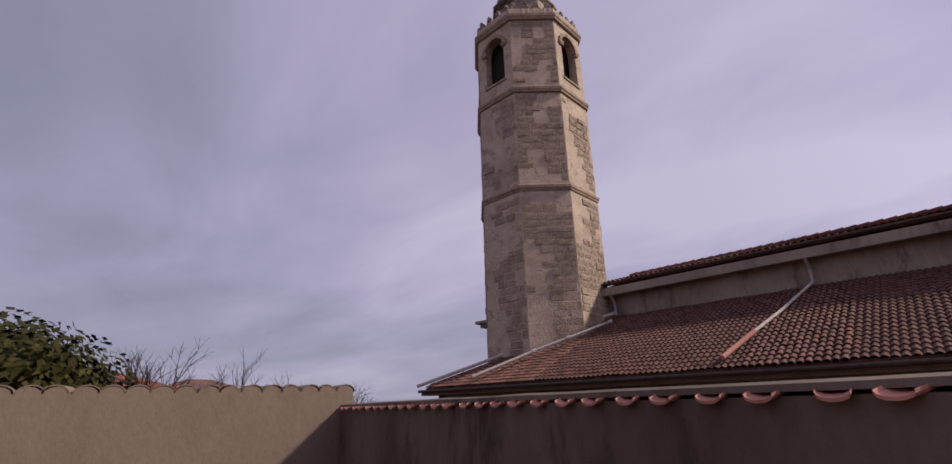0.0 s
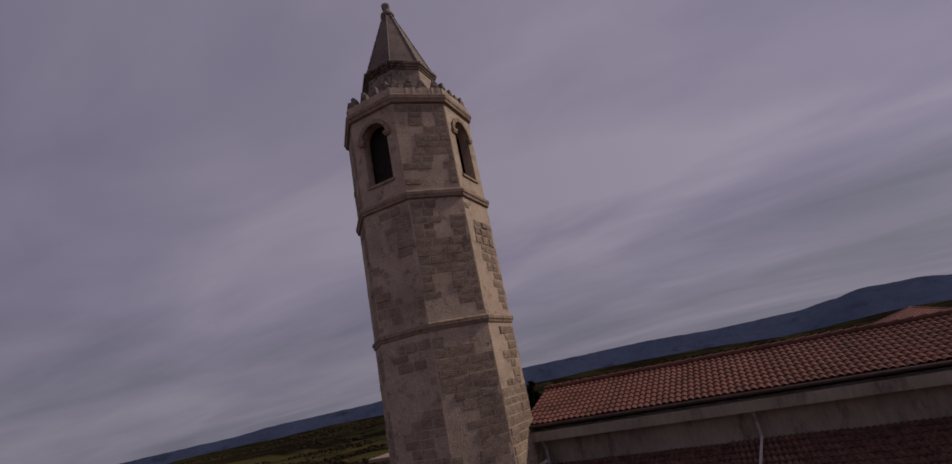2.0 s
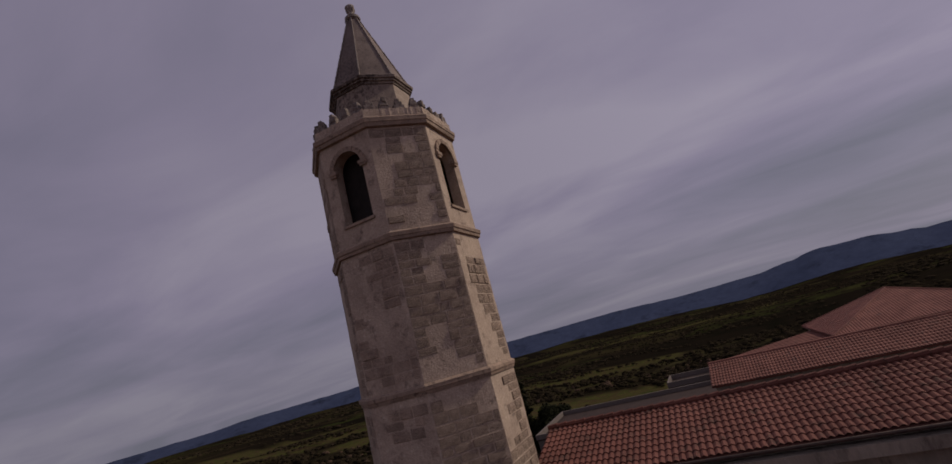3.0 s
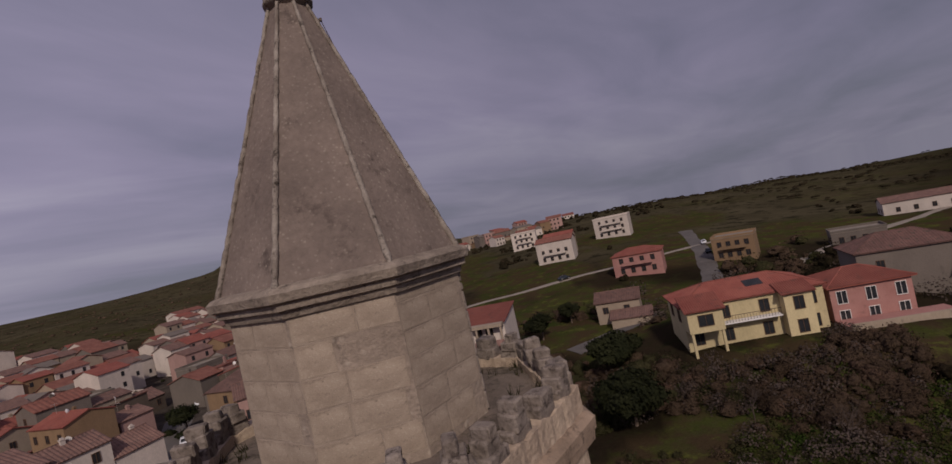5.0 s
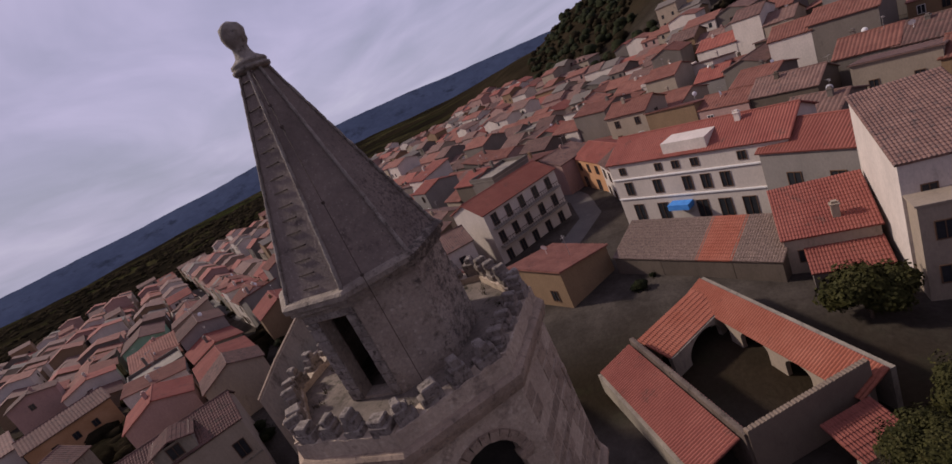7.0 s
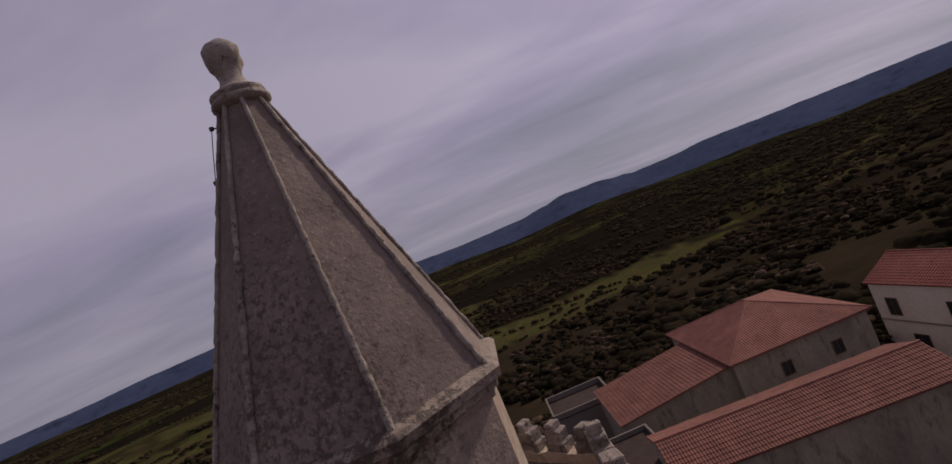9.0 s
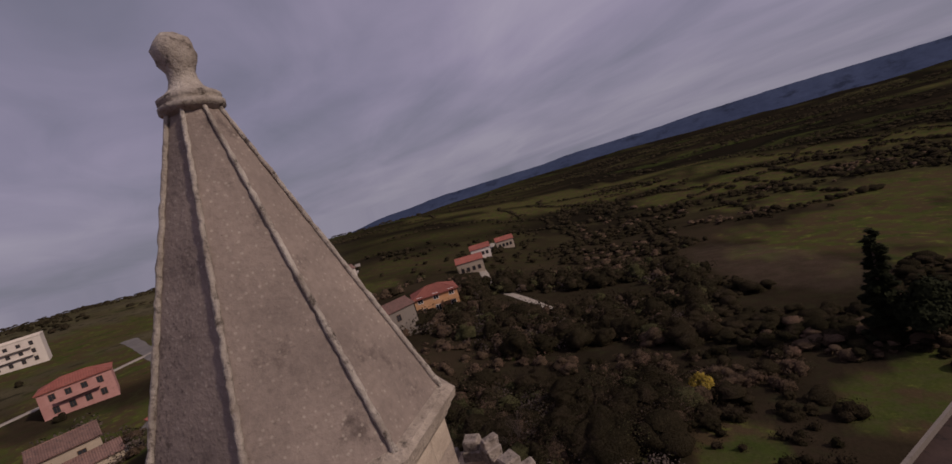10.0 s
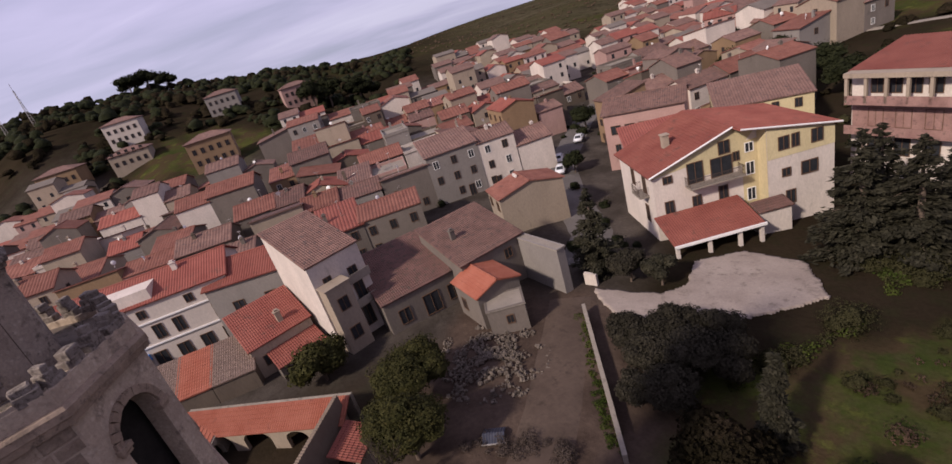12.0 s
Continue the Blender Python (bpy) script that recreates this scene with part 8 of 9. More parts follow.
def tree(name, x, y, h, r, label, mat="leaf", seed=0, leaves=2600, size=0.16, crowns=7, flat=0.8, z=None):
    rng = random.Random(seed)
    z = ground_z(x, y) if z is None else z
    ob = tagged(empty(name, x, y, z), label, "tree")
    bm = bmesh.new()
    th = h * 0.55
    tube(bm, [(0, 0, -0.5), (0.05 * r, 0, th * 0.5), (0, 0.06 * r, th), (0.03, 0, h * 0.8)], [0.06 * h * 0.6, 0.045 * h * 0.6, 0.03 * h * 0.6, 0.02], 8)
    blobs = []
    for i in range(crowns):
        a = 2 * math.pi * i / crowns + rng.uniform(-0.4, 0.4)
        rr = r * rng.uniform(0.3, 0.58) * (0 if i == 0 else 1)
        zz = h * rng.uniform(0.48, 0.74) if i else h * 0.78
        c = Vector((rr * math.cos(a), rr * math.sin(a), zz))
        blobs.append((c, r * rng.uniform(0.4, 0.58)))
        lb = bmesh.new()
        tube(lb, [(0, 0, th * rng.uniform(0.4, 0.9)), tuple(c * 0.6 + Vector((0, 0, zz * 0.25))), tuple(c)], [0.02 * h * 0.5, 0.012 * h * 0.5, 0.01], 5)
        part("limb", lb, "bark", ob)
    part("trunk", bm, "bark", ob)
    verts, faces = [], []
    fine = 0.86
    for c, br in blobs:
        leaf_cloud(verts, faces, rng, c, br, int(leaves / crowns / fine ** 2), size * fine, flat)
    for c, br in blobs:
        clump(verts, faces, rng, (c.x, c.y, c.z - br * flat * 0.2), br * 0.68, flat, 9, 5)
    part("crown", cloud_mesh("crown", verts, faces, mat), None, ob)
    return ob


def conifer(name, x, y, h, r, label, seed, leaves=9000, size=0.17, mat="conifer", round_top=0.75):
    """Tiers of drooping boughs down to the ground, each a flat ragged spray."""
    rng = random.Random(seed)
    ob = tagged(empty(name, x, y, ground_z(x, y) - 0.2), label, "tree")
    bm = bmesh.new()
    tube(bm, [(0, 0, -0.3), (0.04 * r, 0, h * 0.5), (0, 0.02 * r, h * 0.97)], [0.035 * h, 0.022 * h, 0.015], 8)
    part("trunk", bm, "bark", ob)
    tiers = int(h / 0.62)
    boughs = []
    for k in range(tiers):
        f = (k + 0.4) / tiers
        reach = r * max(0.05, (1 - f) ** round_top) * (0.8 if k == 0 else 1)
        for j in range(rng.randrange(6, 9)):
            a, ln = rng.uniform(0, 6.283), reach * rng.uniform(0.55, 1.12)
            boughs.append((h * f + rng.uniform(-0.25, 0.25), a, ln))
    total = sum(ln for _, _, ln in boughs)
    verts, faces = [], []
    for k, (z, a, ln) in enumerate(boughs):
        d = Vector((math.cos(a), math.sin(a), 0))
        tip = Vector((0, 0, z)) + d * ln + Vector((0, 0, ln * rng.uniform(-0.22, 0.04)))
        if k % 6 == 0:
            lb = bmesh.new()
            tube(lb, [(0, 0, z), tuple(Vector((0, 0, z)) + d * ln * 0.5 + Vector((0, 0, 0.05 * ln))), tuple(tip)], [0.02 + 0.008 * ln, 0.012 + 0.005 * ln, 0.006], 5)
            part("limb", lb, "bark", ob)
        side = Vector((-d.y, d.x, 0))
        for _ in range(int(leaves * ln / total)):
            q = rng.random() ** 0.6
            w = 0.34 * ln * (1.05 - q) ** 0.7 + 0.12
            p = Vector((0, 0, z)).lerp(tip, q) + side * rng.gauss(0, 0.6) * w + Vector((0, 0, 0.05 * ln + rng.gauss(0, 0.1) - 0.12 * abs(rng.gauss(0, 1)) * w))
            e = (d + side * rng.uniform(-0.9, 0.9) + Vector((0, 0, rng.uniform(-0.5, 0.35)))).normalized()
            g = e.cross(Vector((rng.uniform(-0.5, 0.5), rng.uniform(-0.5, 0.5), 1))).normalized()
            sz = size * rng.uniform(0.6, 1.4)
            i0 = len(verts)
            verts.extend([p - e * sz, p + g * sz * 0.5, p + e * sz * 1.3, p - g * sz * 0.5])
            faces.append((i0, i0 + 1, i0 + 2, i0 + 3))
    part("crown", cloud_mesh("crown", verts, faces, mat), None, ob)
    return ob


def clump(verts, faces, rng, c, r, flat, seg, rings):
    """A ragged rounded canopy lump, open underneath."""
    i0 = len(verts)
    for k in range(rings):
        th = radians(105 - 88 * k / (rings - 0.4))
        for q in range(seg):
            a = 2 * math.pi * (q + 0.5 * (k % 2)) / seg
            j = rng.uniform(0.66, 1.26)
            verts.append((c[0] + r * j * math.sin(th) * math.cos(a), c[1] + r * j * math.sin(th) * math.sin(a), c[2] + r * flat * j * math.cos(th)))
    verts.append((c[0], c[1], c[2] + r * flat * rng.uniform(0.9, 1.15)))
    for k in range(rings - 1):
        for q in range(seg):
            a, b = i0 + k * seg + q, i0 + k * seg + (q + 1) % seg
            faces.append((a, b, b + seg, a + seg))
    top = len(verts) - 1
    for q in range(seg):
        faces.append((i0 + (rings - 1) * seg + q, i0 + (rings - 1) * seg + (q + 1) % seg, top))


def scrub(name, label, spots, mat, seed, lumps=4, seg=8, rings=4, leaves=0.0, flat=0.8, core=1.0):
    """Each bush is a heap of ragged lumps, with loose sprays breaking its outline."""
    rng = random.Random(seed)
    verts, faces = [], []
    for x, y, r in spots:
        z = bump_z(x, y)
        for k in range(lumps):
            a, rr = rng.uniform(0, 6.283), (0.55 * core * r * rng.random() ** 0.5 if k else 0)
            rad = core * r * rng.uniform(0.38, 0.72) if lumps > 1 else r
            px, py = x + rr * math.cos(a), y + rr * math.sin(a)
            clump(verts, faces, rng, (px, py, z + r * flat * rng.uniform(0.05, 0.5) if k else z + r * 0.45), rad, flat * rng.uniform(0.75, 1.25), seg, rings)
        if leaves:
            s = max(0.07, 0.0018 * math.hypot(x, y))
            leaf_cloud(verts, faces, rng, Vector((x, y, z + r * flat * 0.55)), r * 1.12, int(leaves * (r / s) ** 2), s, flat)
    me = cloud_mesh(name, verts, faces, mat)
    me.polygons.foreach_set("use_smooth", [True] * len(me.polygons))
    return tagged(new(name, me), label, "shrubs", kind="stuff")


def sprays(name, label, spots, mat, seed, per=1.3, size=0.07, flat=0.5):
    rng = random.Random(seed)
    verts, faces = [], []
    for x, y, r in spots:
        s = max(size, 0.002 * math.hypot(x, y))
        leaf_cloud(verts, faces, rng, Vector((x, y, bump_z(x, y) + r * flat * 0.5)), r, int(per * (r / s) ** 2), s, flat * rng.uniform(0.6, 1.25))
    return tagged(new(name, cloud_mesh(name, verts, faces, mat)), label, "shrubs", kind="stuff")


# yards, lanes and houses kept clear of bushes
NO_SCRUB = ((-5, 36, 6), (1, 40.5, 8), (6, 44, 5), (-11, 26, 7), (-14, 33, 6), (-10, 20, 6), (46, 54, 9.5), (60, 49, 7), (80, 58, 9), (-20, 24, 7), (40, 60, 7), (9, 76, 8), (45, 88, 7), (71, 128, 9), (97, 119, 8))


def scatter(rng, n, a0, a1, r0, r1, size, power=0.6, avoid_grass=True):
    out = []
    while len(out) < n:
        a = radians(rng.uniform(a0, a1))
        r = r0 + (r1 - r0) * rng.random() ** (1 / power) if power else rng.uniform(r0, r1)
        x, y = r * math.cos(a), r * math.sin(a)
        if any(math.hypot(x - kx, y - ky) < kr for kx, ky, kr in NO_SCRUB):
            continue
        if avoid_grass and min(ellipse(x, y, *m) for m in MEADOWS) < 1.1:
            continue
        if ellipse(x, y, *PLOUGH) < 1.1:
            continue
        if noise.noise((x / 25, y / 25, 9)) < -0.12 and r < 400:
            continue
        out.append((x, y, (size[0] + (size[1] - size[0]) * rng.random() ** 1.7) * (1 + r / 500)))
    return out


rng_s = random.Random(31)
scrub("scrub_slope", "dense dark evergreen thicket on the near slope", scatter(rng_s, 620, -8, 44, 36, 150, (1.0, 4.2), 0.8), "scrub", 1, 5, 6, 4, 0.26, 0.8, 0.7)
scrub("brush_slope", "brown leafless brush among the evergreen thicket", scatter(rng_s, 420, -8, 64, 36, 170, (0.9, 3.0), 0.8), "brush", 21, 4, 6, 4, 0.34, 0.8, 0.7)
scrub("olive_slope", "grey-green olives and oaks on the slope", scatter(rng_s, 260, -8, 62, 34, 170, (0.9, 3.4), 0.8), "olive", 22, 4, 6, 4, 0.34, 0.8, 0.7)
scrub("villa_hedge", "rough hedges and brush below the villas", scatter(rng_s, 150, 34, 56, 48, 74, (0.8, 1.9), 1.0, False), "brush", 24, 3, 7, 4, 0.5, 0.8, 0.7)


def woods(rng, n, a0, a1, r0, r1, size, power=0.8, grain=70.0, cut=0.05, edge=0.35):
    """Clustered spots: thick inside the woods, a few strays outside them."""
    out = []
    for x, y, r in scatter(rng, n, a0, a1, r0, r1, size, power):
        k = noise.noise((x / grain, y / grain, 12)) + 0.35 * noise.noise((x / grain * 3, y / grain * 3, 5))
        if k > cut or rng.random() < 0.12 * (1 - edge):
            out.append((x, y, r))
    return out


def hedges(rng, n, a0, a1, r0, r1, size):
    """Field hedges: crooked lines of bushes with gaps."""
    out = []
    for _ in range(n):
        a, r = radians(rng.uniform(a0, a1)), r0 + (r1 - r0) * rng.random() ** 1.2
        x, y, h = r * math.cos(a), r * math.sin(a), rng.choice((0.5, 0.5, 2.0)) + rng.uniform(-0.35, 0.35)
        for _ in range(rng.randrange(14, 40)):
            q = size[0] + (size[1] - size[0]) * rng.random() ** 1.6
            if rng.random() < 0.85 and math.hypot(x, y) > r0 * 0.8:
                out.append((x, y, q * (1 + r / 900)))
            x, y, h = x + math.cos(h) * q * 2.0 * (1 + r / 900), y + math.sin(h) * q * 2.0 * (1 + r / 900), h + rng.uniform(-0.16, 0.16)
    return out


scrub("scrub_valley", "dark evergreen scrub over the valley slopes", woods(rng_s, 6500, -96, 8, 46, 430, (0.8, 2.4), 0.9, 55.0, -0.12) + woods(rng_s, 600, 8, 44, 130, 300, (0.8, 2.0), 0.8, 45.0), "scrub", 11, 2, 6, 3, 0.0, 0.5)
scrub("brush_valley", "brown leafless brush over the valley slopes", woods(rng_s, 2600, -90, 6, 50, 360, (0.7, 2.0), 0.9, 40.0, 0.1), "brush", 14, 2, 6, 3, 0.0, 0.45)
scrub("hedge_valley", "crooked field hedges across the valley", hedges(rng_s, 60, -95, 10, 240, 560, (0.7, 1.9)), "scrub", 13, 1, 6, 3, 0.0, 0.6)
scrub("scrub_far", "far woods on the plain", woods(rng_s, 9000, -110, 4, 330, 2000, (1.0, 2.0), 0.85, 150.0, 0.08, 0.8) + woods(rng_s, 1500, 4, 82, 280, 1500, (1.0, 1.9), 0.9, 110.0, 0.05), "scrub", 2, 1, 5, 2, 0.0, 0.3)
scrub("hedge_far", "far hedge lines between the fields", hedges(rng_s, 190, -110, 70, 420, 1900, (1.0, 2.0)), "scrub", 15, 1, 5, 2, 0.0, 0.4)
scrub("scrub_west", "dark woods in the western valley", woods(rng_s, 5200, 226, 300, 70, 1500, (1.2, 2.6), 0.8, 80.0, -0.1), "scrub", 12, 1, 6, 3, 0.0, 0.45)
scrub("scrub_hill", "wooded hillside above the village", scatter(rng_s, 800, 138, 192, 170, 430, (2.0, 3.6), 1.0), "leaf_dark", 3, 2, 6, 3, 0.0)
scrub("brush_hill", "dark thicket among the hillside woods", scatter(rng_s, 700, 138, 192, 170, 430, (1.6, 3.2), 1.0), "scrub", 33, 2, 6, 3, 0.0)
scrub("scrub_ridge", "hedges along the hill road", scatter(rng_s, 420, 58, 112, 90, 420, (0.8, 1.8), 1.0), "scrub", 5, 3, 7, 4)
scrub("scrub_garden", "dark shrubs in the garden below the church", scatter(rng_s, 60, 52, 80, 24, 62, (0.8, 2.0), 0.9, False), "olive", 6, 5, 7, 4, 1.5, 0.8, 0.65)
scrub("scrub_town", "shrubs in yards between the houses", scatter(rng_s, 240, 92, 250, 34, 200, (0.6, 1.5), 0.9), "leaf_dark", 7, 3, 8, 4, 0.5)
scrub("garden_brush", "rough brush and hedges in the gardens", scatter(rng_s, 230, 58, 84, 58, 112, (0.6, 1.9), 1.0, False), "brush", 25, 3, 7, 4, 0.3)
scrub("garden_bushes", "green bushes between the garden plots", scatter(rng_s, 160, 50, 90, 56, 120, (0.6, 2.0), 1.0, False), "olive", 26, 3, 7, 4, 0.3)
sprays("garden_weeds", "tall weeds and brambles scattered in the meadow", scatter(rng_s, 650, 30, 82, 18, 62, (0.3, 1.1), 0.9, False), "weeds", 27, 1.0, 0.085, 0.6)
sprays("bramble", "dark brambles scattered in the meadow", scatter(rng_s, 260, 30, 82, 18, 62, (0.3, 1.2), 0.9, False), "olive", 28, 1.1, 0.085, 0.7)
sprays("bare_scrub", "bare winter brush on the slope", scatter(rng_s, 420, -5, 66, 32, 130, (1.0, 2.4), 0.9, False), "twig", 4, 0.6, 0.11, 0.8)
sprays("meadow_weeds", "rough grass tufts and weeds in the meadow", scatter(rng_s, 1700, 10, 80, 14, 75, (0.15, 0.75), 0.9, False), "weeds", 23, 0.9, 0.075, 0.45)
def band(rng, n, a0, a1, b0, b1, size):
    """Spots between two lines on the slope."""
    out = []
    for _ in range(n):
        k, w = rng.random(), rng.random()
        x = (a0[0] + (a1[0] - a0[0]) * k) * (1 - w) + (b0[0] + (b1[0] - b0[0]) * k) * w
        y = (a0[1] + (a1[1] - a0[1]) * k) * (1 - w) + (b0[1] + (b1[1] - b0[1]) * k) * w
        if noise.noise((x / 3.5, y / 3.5, 4)) > -0.25:
            out.append((x, y, size[0] + (size[1] - size[0]) * rng.random() ** 1.8))
    return out


rng_b = random.Random(77)
scrub("thicket", "dense dark thicket beyond the gardens", band(rng_b, 300, (60, -98), (150, -92), (43, -71), (96, -60), (1.2, 2.8)), "scrub", 68, 3, 6, 3, 0.25, 0.7)
scrub("thicket_south", "dark scrub on the slope below the village", band(rng_b, 240, (-21.2, -194.2), (42.8, -194.2), (-17.2, -132.2), (42.8, -132.2), (1.2, 2.8)), "scrub", 70, 3, 6, 3, 0.2, 0.6)
scrub("slope_brush", "brown brush and evergreen scrub on the slope", band(rng_b, 70, (57.1, 19), (79.1, 19), (57.1, 41), (79.1, 41), (0.7, 2.0)), "brush", 80, 4, 6, 3, 0.5, 0.75, 0.8)
scrub("slope_brush", "brown brush and evergreen scrub on the slope", band(rng_b, 30, (32, -17.9), (44, -17.9), (32, -5.9), (44, -5.9), (0.7, 2.0)), "scrub", 81, 4, 6, 3, 0.5, 0.75, 0.8)
scrub("gully_brush", "brown brush filling the hollow below the church", band(rng_b, 130, (68.2, 18.6), (59.6, -20.6), (51.1, -0.2), (44.7, -13.8), (0.8, 2.0)), "brush", 84, 4, 6, 3, 0.6, 0.75, 0.8)
scrub("gully_scrub", "evergreen bushes in the hollow", band(rng_b, 80, (68.2, 18.6), (59.6, -20.6), (51.1, -0.2), (44.7, -13.8), (0.8, 2.1)), "scrub", 85, 4, 6, 3, 0.6, 0.75, 0.8)
scrub("thicket_low", "dark bushes round the small meadow", band(rng_b, 120, (40, -66), (78, -34), (46, -50), (62, -22), (0.9, 2.2)), "scrub", 69, 3, 6, 3, 0.4, 0.7)
scrub("scrub_moor", "low brown scrub over the upper hill", scatter(rng_b, 900, 90, 138, 300, 700, (0.3, 0.9), 0.9, False), "brush", 67, 1, 5, 2, 0.0, 0.5)
LOW, HIGH = ((19, 56), (38, 34)), ((25, 65), (47, 41))
scrub("villa_brush", "brown winter brush on the slope under the villas", band(rng_b, 150, *LOW, *HIGH, (0.6, 1.9)), "brush", 61, 4, 7, 4, 0.9, 0.8, 0.75)
scrub("villa_bushes", "grey-green bushes among the brown brush", band(rng_b, 50, *LOW, *HIGH, (0.6, 1.8)), "olive", 62, 4, 7, 4, 0.9, 0.8, 0.7)
sprays("villa_twigs", "bare twigs over the brown brush", band(rng_b, 150, *LOW, *HIGH, (0.8, 2.0)), "twig", 63, 0.8, 0.07, 0.8)
scrub("wall_brush", "brown brush below the low garden wall", band(rng_b, 60, (24, 30), (32, 14), (28, 31), (37, 14), (0.4, 1.3)), "brush", 64, 4, 7, 4, 0.9, 0.8, 0.7)
sprays("lane_grass", "green grass strip along the lane wall", band(rng_b, 110, (-10.6, 32), (-0.6, 19.6), (-9.9, 32.3), (0.3, 20), (0.2, 0.5)), "weeds", 65, 1.3, 0.05, 0.5)
sprays("lane_brush", "bare twigs at the edge of the lane", band(rng_b, 40, (-9.5, 15), (-2, 17), (-8, 18.5), (-1.5, 19), (0.3, 0.9)), "twig", 66, 1.4, 0.04, 0.7)
scrub("meadow_bushes", "low grey-green bushes dotted over the meadow", band(rng_b, 70, (9, 32), (24, 22), (15, 43), (34, 33), (0.35, 1.2)), "olive", 91, 4, 7, 4, 1.2, 0.75, 0.7)
sprays("meadow_brambles", "dry brown brambles dotted over the meadow", band(rng_b, 90, (9, 30), (24, 20), (15, 42), (32, 33), (0.4, 1.3)), "brush", 92, 1.2, 0.08, 0.6)
tree("bush_tree", 12.0, 22.2, 3.2, 2.4, "dark round bush in the meadow", "leaf_dark", 71, 3600, 0.13, 7)
conifer("cypress", 7.6, 24.6, 7.5, 1.4, "dark narrow evergreen standing in the meadow", 73, 7000, 0.12, "conifer", 0.55)
conifer("cedar", 8.2, 50.6, 12.6, 4.6, "tall dark cedar beside the yellow house", 4, 12000, 0.22)
conifer("cedar", 12.0, 50.8, 12.0, 4.8, "spreading dark cedar with drooping boughs in the garden", 5, 12000, 0.22)
conifer("cedar", 14.6, 54.5, 11.0, 4.6, "dark cedar with dense boughs on the garden slope", 6, 10000, 0.22)
conifer("cedar", 9.0, 56.5, 11.5, 4.4, "tall dark cedar behind the yellow house", 16, 9000, 0.22)
conifer("pine", -12.6, 40.6, 10.2, 3.4, "tall layered pine inside the garden gate", 7, 12000, 0.17)
tree("garden_tree", -8.6, 39.6, 3.9, 2.4, "rounded grey-green evergreen before the white wall", "olive_grey", 8, 9000, 0.1, 8, 0.95)
tree("garden_tree", -5.6, 40.0, 3.6, 2.1, "low dark evergreen beside the car port", "conifer", 9, 8000, 0.1, 7, 0.95)
for k, (x, y, h, r) in enumerate(((-3.6, 29.6, 3.6, 2.3), (-0.8, 31.0, 4.3, 2.6), (2.0, 31.6, 4.0, 2.5), (-1.4, 27.6, 3.6, 2.4), (1.2, 28.4, 4.4, 2.7), (3.9, 29.4, 3.6, 2.3), (1.4, 25.0, 3.4, 2.4), (-0.6, 24.2, 2.8, 1.9))):
    tree("olive", x, y, h, r, "grey-green olive in the grove below the forecourt", "olive_grey", 200 + k, 9000, 0.085, 9, 0.95)
tree("holm_oak", -11.6, 12.8, 5.7, 3.3, "dense evergreen oak beside the cloister", "leaf", 1, 18000, 0.082, 14)
tree("holm_oak", -16.0, 16.8, 5.0, 3.9, "smaller evergreen oak beside the rubble yard", "leaf", 2, 14000, 0.088, 11)
tree("bush_tree", -27.4, 14.6, 4.0, 3.4, "dark green bush below the tall house", "leaf", 3, 5200, 0.15, 6)
tree("olive", 6.0, 20.5, 4.6, 3.6, "grey-green olive above the meadow", "scrub", 11, 4600, 0.18, 8, 0.7)
tree("oak", 30.0, 62.0, 6.5, 5.0, "broad dark oak below the road", "leaf_dark", 13, 5200, 0.24, 9, 0.7)
tree("oak", 24.0, 47.0, 7.0, 5.4, "dark round oak in the meadow", "leaf_dark", 14, 6000, 0.24, 9, 0.75)
tree("mimosa", 48.7, -6.6, 3.0, 1.6, "small yellow blossoming mimosa", "mimosa", 18, 1200, 0.12, 6)
conifer("cypress", 59.6, -28.4, 14.0, 2.3, "tall dark columnar cypress", 15, 16000, 0.27, "leaf_dark", 0.4)
tree("oak", 57.5, -32.0, 8.0, 4.6, "dark oak beside the cypress", "leaf_dark", 16, 4600, 0.24, 8)
for i, (x, y, h, r) in enumerate(((-34, 71, 4, 2.6), (-14, 72, 5, 3.4), (8, 74, 7, 4.5), (-2, 73, 7, 4.6), (20, 79, 6, 4), (14, 72, 6, 4), (27, 92, 6, 4), (-46, 96, 6, 4), (-70, 118, 6, 3.5), (36, 98, 5, 3), (60, 74, 4, 3), (70, 84, 5, 3), (-7.3, -43.6, 6.2, 2.6), (-30, 150, 8, 5), (-44, 158, 7, 5), (-15, 131, 7, 5), (-5, 116, 7, 5), (1, 103, 7, 4.5), (-26, 133, 6, 4.5), (18, 93, 6, 4), (7, 110, 6, 4))):
    tree("village_tree", x, y, h, r, "dark evergreen tree among the houses", "leaf_dark", 30 + i, 1500, 0.22, 7)
for i, (a, r, h, w) in enumerate(((166.0, 400, 17, 11), (164.4, 405, 18, 12), (162.8, 402, 14, 9), (149, 212, 13, 7), (147.2, 214, 14, 8), (143.8, 214, 13, 7.5), (142.6, 218, 9, 6))):
    tree("stone_pine", r * math.cos(radians(a)), r * math.sin(radians(a)), h, w, "umbrella-shaped pine on the skyline", "leaf_dark", 60 + i, 2600, 0.5, 8, 0.62)


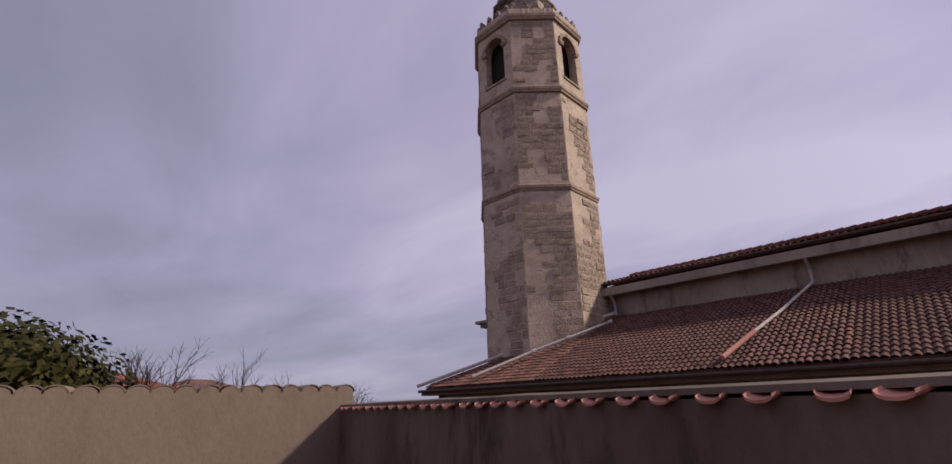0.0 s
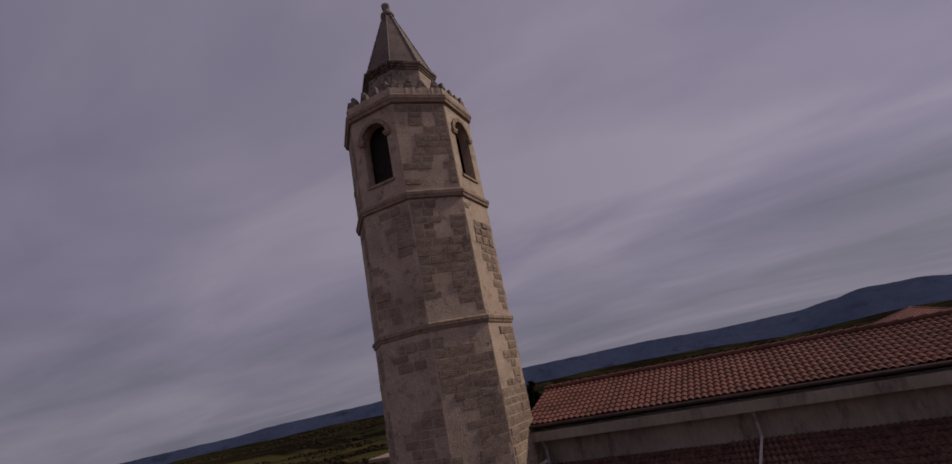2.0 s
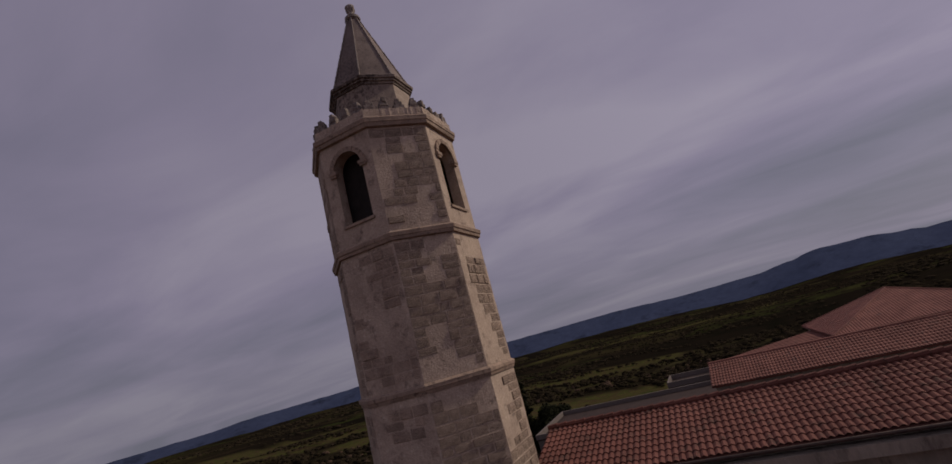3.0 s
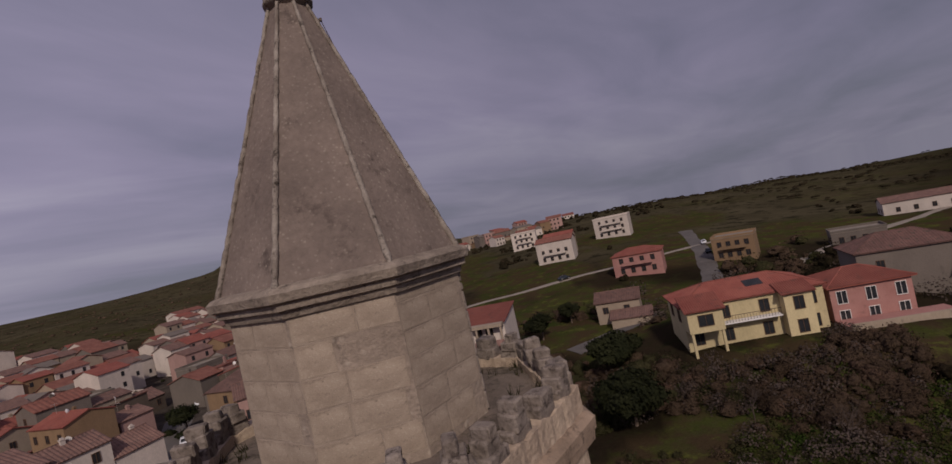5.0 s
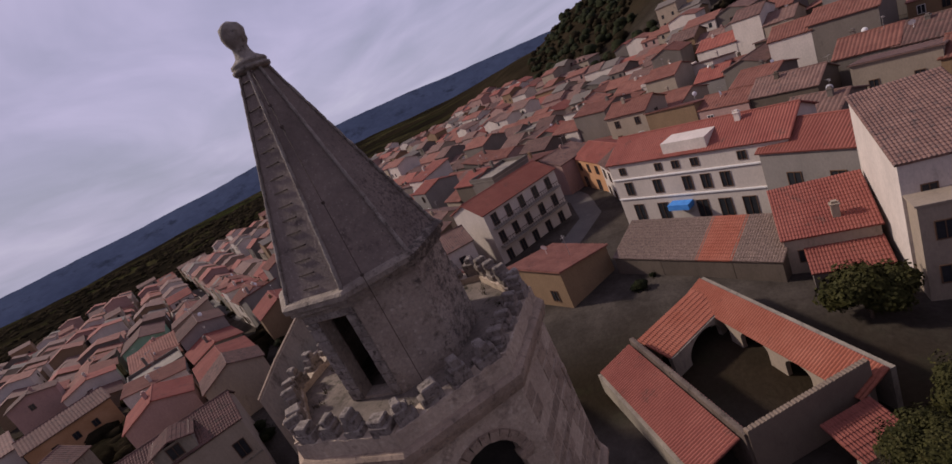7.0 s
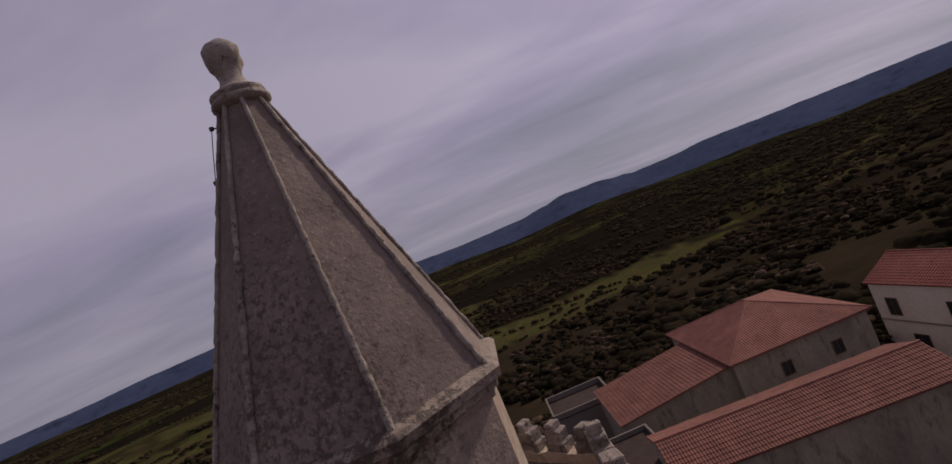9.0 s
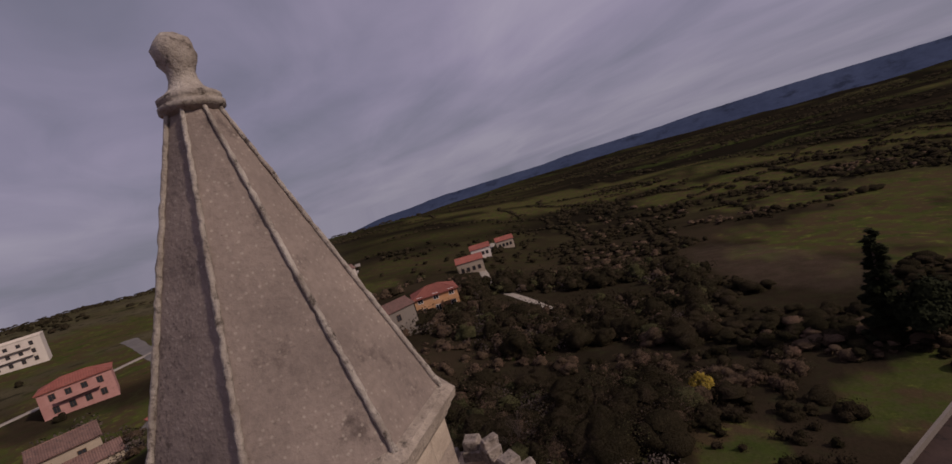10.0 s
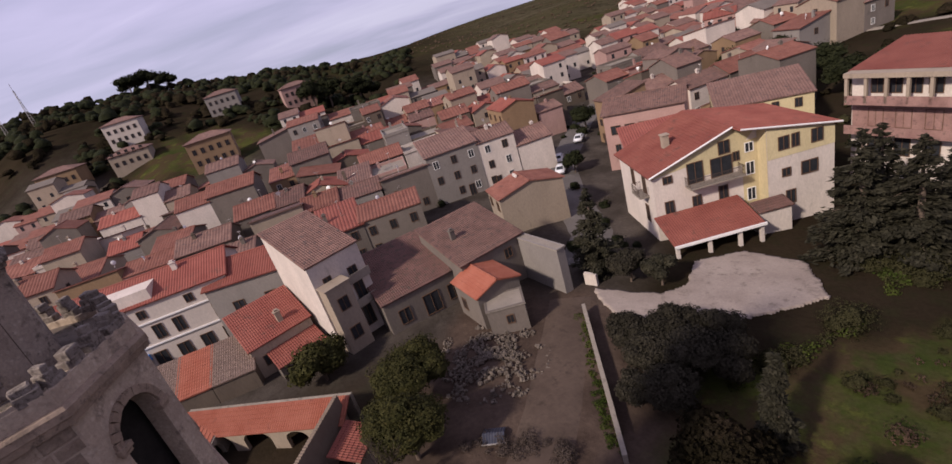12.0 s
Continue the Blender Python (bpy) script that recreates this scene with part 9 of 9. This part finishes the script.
def bare_tree(x, y, h, seed, label, z=None):
    rng = random.Random(seed)
    ob = tagged(empty("bare_tree", x, y, ground_z(x, y) if z is None else z), label, "tree")
    bm = bmesh.new()

    def grow(p, d, ln, r, lvl):
        q = p + d * ln
        tube(bm, [p, p.lerp(q, 0.5) + Vector((rng.uniform(-1, 1), rng.uniform(-1, 1), 0)) * ln * 0.05, q], [r, r * 0.85, r * 0.7], 4)
        if lvl:
            for _ in range(3 if lvl > 2 else 2 + rng.randrange(2)):
                e = (d + Vector((rng.uniform(-1, 1), rng.uniform(-1, 1), rng.uniform(-0.25, 0.7))) * 0.8).normalized()
                grow(q.lerp(p, rng.uniform(0, 0.35)), e, ln * rng.uniform(0.6, 0.82), r * 0.56, lvl - 1)
    grow(Vector((0, 0, -0.3)), Vector((0.05, 0, 1)), h * 0.3, h * 0.02, 6 if seed < 94 else 5)
    part("twig_crown", bm, "twig", ob)
    return ob


for i, (x, y, h) in enumerate(((-10.3, 10.0, 5.9), (-9.7, 8.7, 5.0), (-9.3, 7.8, 5.2), (-9.0, 6.9, 5.4), (12, 7.0, 5.0), (26, 14, 6), (30, 22, 6), (36, 30, 5.5), (22, 8, 5), (38, 12, 6), (44, 24, 6), (33, 38, 5))):
    bare_tree(x, y, h, 90 + i, "bare leafless tree with fine grey twigs")


def rubble_yard():
    rng = random.Random(5)
    bm = bmesh.new()
    for _ in range(2600):
        a, k = rng.uniform(0, 6.283), rng.random() ** 0.6
        x, y = -14.2 + 6.0 * k * math.cos(a), 23.3 + 5.2 * k * math.sin(a)
        if noise.noise((x / 1.6, y / 1.6, 2)) < -0.06 + 0.4 * (k - 0.6):
            continue
        s = 0.03 + 0.12 * rng.random() ** 2.4
        z = bump_z(x, y) + 0.3 * (1 - k) + rng.uniform(0, 0.08)
        r = Euler((rng.uniform(0, 3), rng.uniform(0, 3), rng.uniform(0, 3))).to_matrix()
        obox(bm, (x, y, z), r.col[0], r.col[1], r.col[2], s * rng.uniform(0.6, 1.4), s, s * rng.uniform(0.4, 0.9))
    tagged(new("rubble", done(bm, "rubble", "rubble_heap")), "heap of broken stones and plaster in the yard", "rubble", kind="stuff")


rubble_yard()


def metal_sheet():
    ob = tagged(empty("metal_sheet", -7.9, 16.9, bump_z(-7.9, 16.9) + 0.45, 35), "dark bent metal sheet lying on the earth", "sheet metal")
    for s, nm in ((-1, "sheet"), (1, "folded_sheet")):
        bm = bmesh.new()
        prev = None
        for i in range(17):
            x, z = -0.85 + 0.1 * i, 0.05 * (i % 2)
            row = [bm.verts.new((x, y, z + h)) for y, h in ((0.0, 0.0), (s * 0.74, -0.36 * s * s), (s * 0.74, -0.375), (0.0, -0.015))]
            if prev:
                for k in range(4):
                    bm.faces.new((prev[k], row[k], row[(k + 1) % 4], prev[(k + 1) % 4]))
            else:
                bm.faces.new(row)
            prev = row
        bm.faces.new(prev[::-1])
        bmesh.ops.recalc_face_normals(bm, faces=bm.faces[:])
        part(nm, bm, "sheet_metal", ob)
    bm = bmesh.new()
    box(bm, -0.9, -0.78, -0.3, 0.85, -0.72, -0.22)
    part("edge_strip", bm, "zinc", ob, "pale folded metal edge")


metal_sheet()


def lane_wall():
    ob = tagged(empty("lane_wall", -9.8, 32.6, -5.2), "low pale dry wall along the lane", "wall")
    d = Vector((10.5, -13.2, 0)); L = d.length; d.normalize()
    bm = bmesh.new()
    for i in range(40):
        s = L * i / 40
        obox(bm, d * (s + L / 80) + Vector((0, 0, 0.4 + 0.05 * noise.noise((s, 0, 0)))), d, (-d.y, d.x, 0), (0, 0, 1), L / 80 + 0.01, 0.16 + 0.02 * noise.noise((s, 2, 0)), 0.75)
    part("wall_body", bm, "concrete", ob)
    bm = bmesh.new()
    box(bm, -2.9, 5.0, -0.6, -1.5, 5.35, 1.0)
    part("gate_pier", bm, "white", ob, "white gate pier")


lane_wall()


def platform_weeds():
    """Dry tufts between the parapet and the drum."""
    rng = random.Random(44)
    verts, faces = [], []
    for i in range(26):
        a, r = rng.uniform(0, 6.283), rng.uniform(1.95, 2.5)
        c = Vector((r * math.cos(a), r * math.sin(a), Z_TOP + 0.27))
        for _ in range(14):
            d = Vector((rng.uniform(-0.5, 0.5), rng.uniform(-0.5, 0.5), 1)).normalized()
            h, w = rng.uniform(0.08, 0.26), Vector((rng.uniform(-1, 1), rng.uniform(-1, 1), 0)).normalized() * 0.008
            b = c + Vector((rng.uniform(-0.08, 0.08), rng.uniform(-0.08, 0.08), -0.04))
            n0 = len(verts)
            verts.extend([b - w, b + w, b + d * h])
            faces.append((n0, n0 + 1, n0 + 2))
    tagged(new("dry_weeds", cloud_mesh("dry_weeds", verts, faces, "olive")), "dry weeds growing on the tower platform", "weeds", kind="stuff")


platform_weeds()
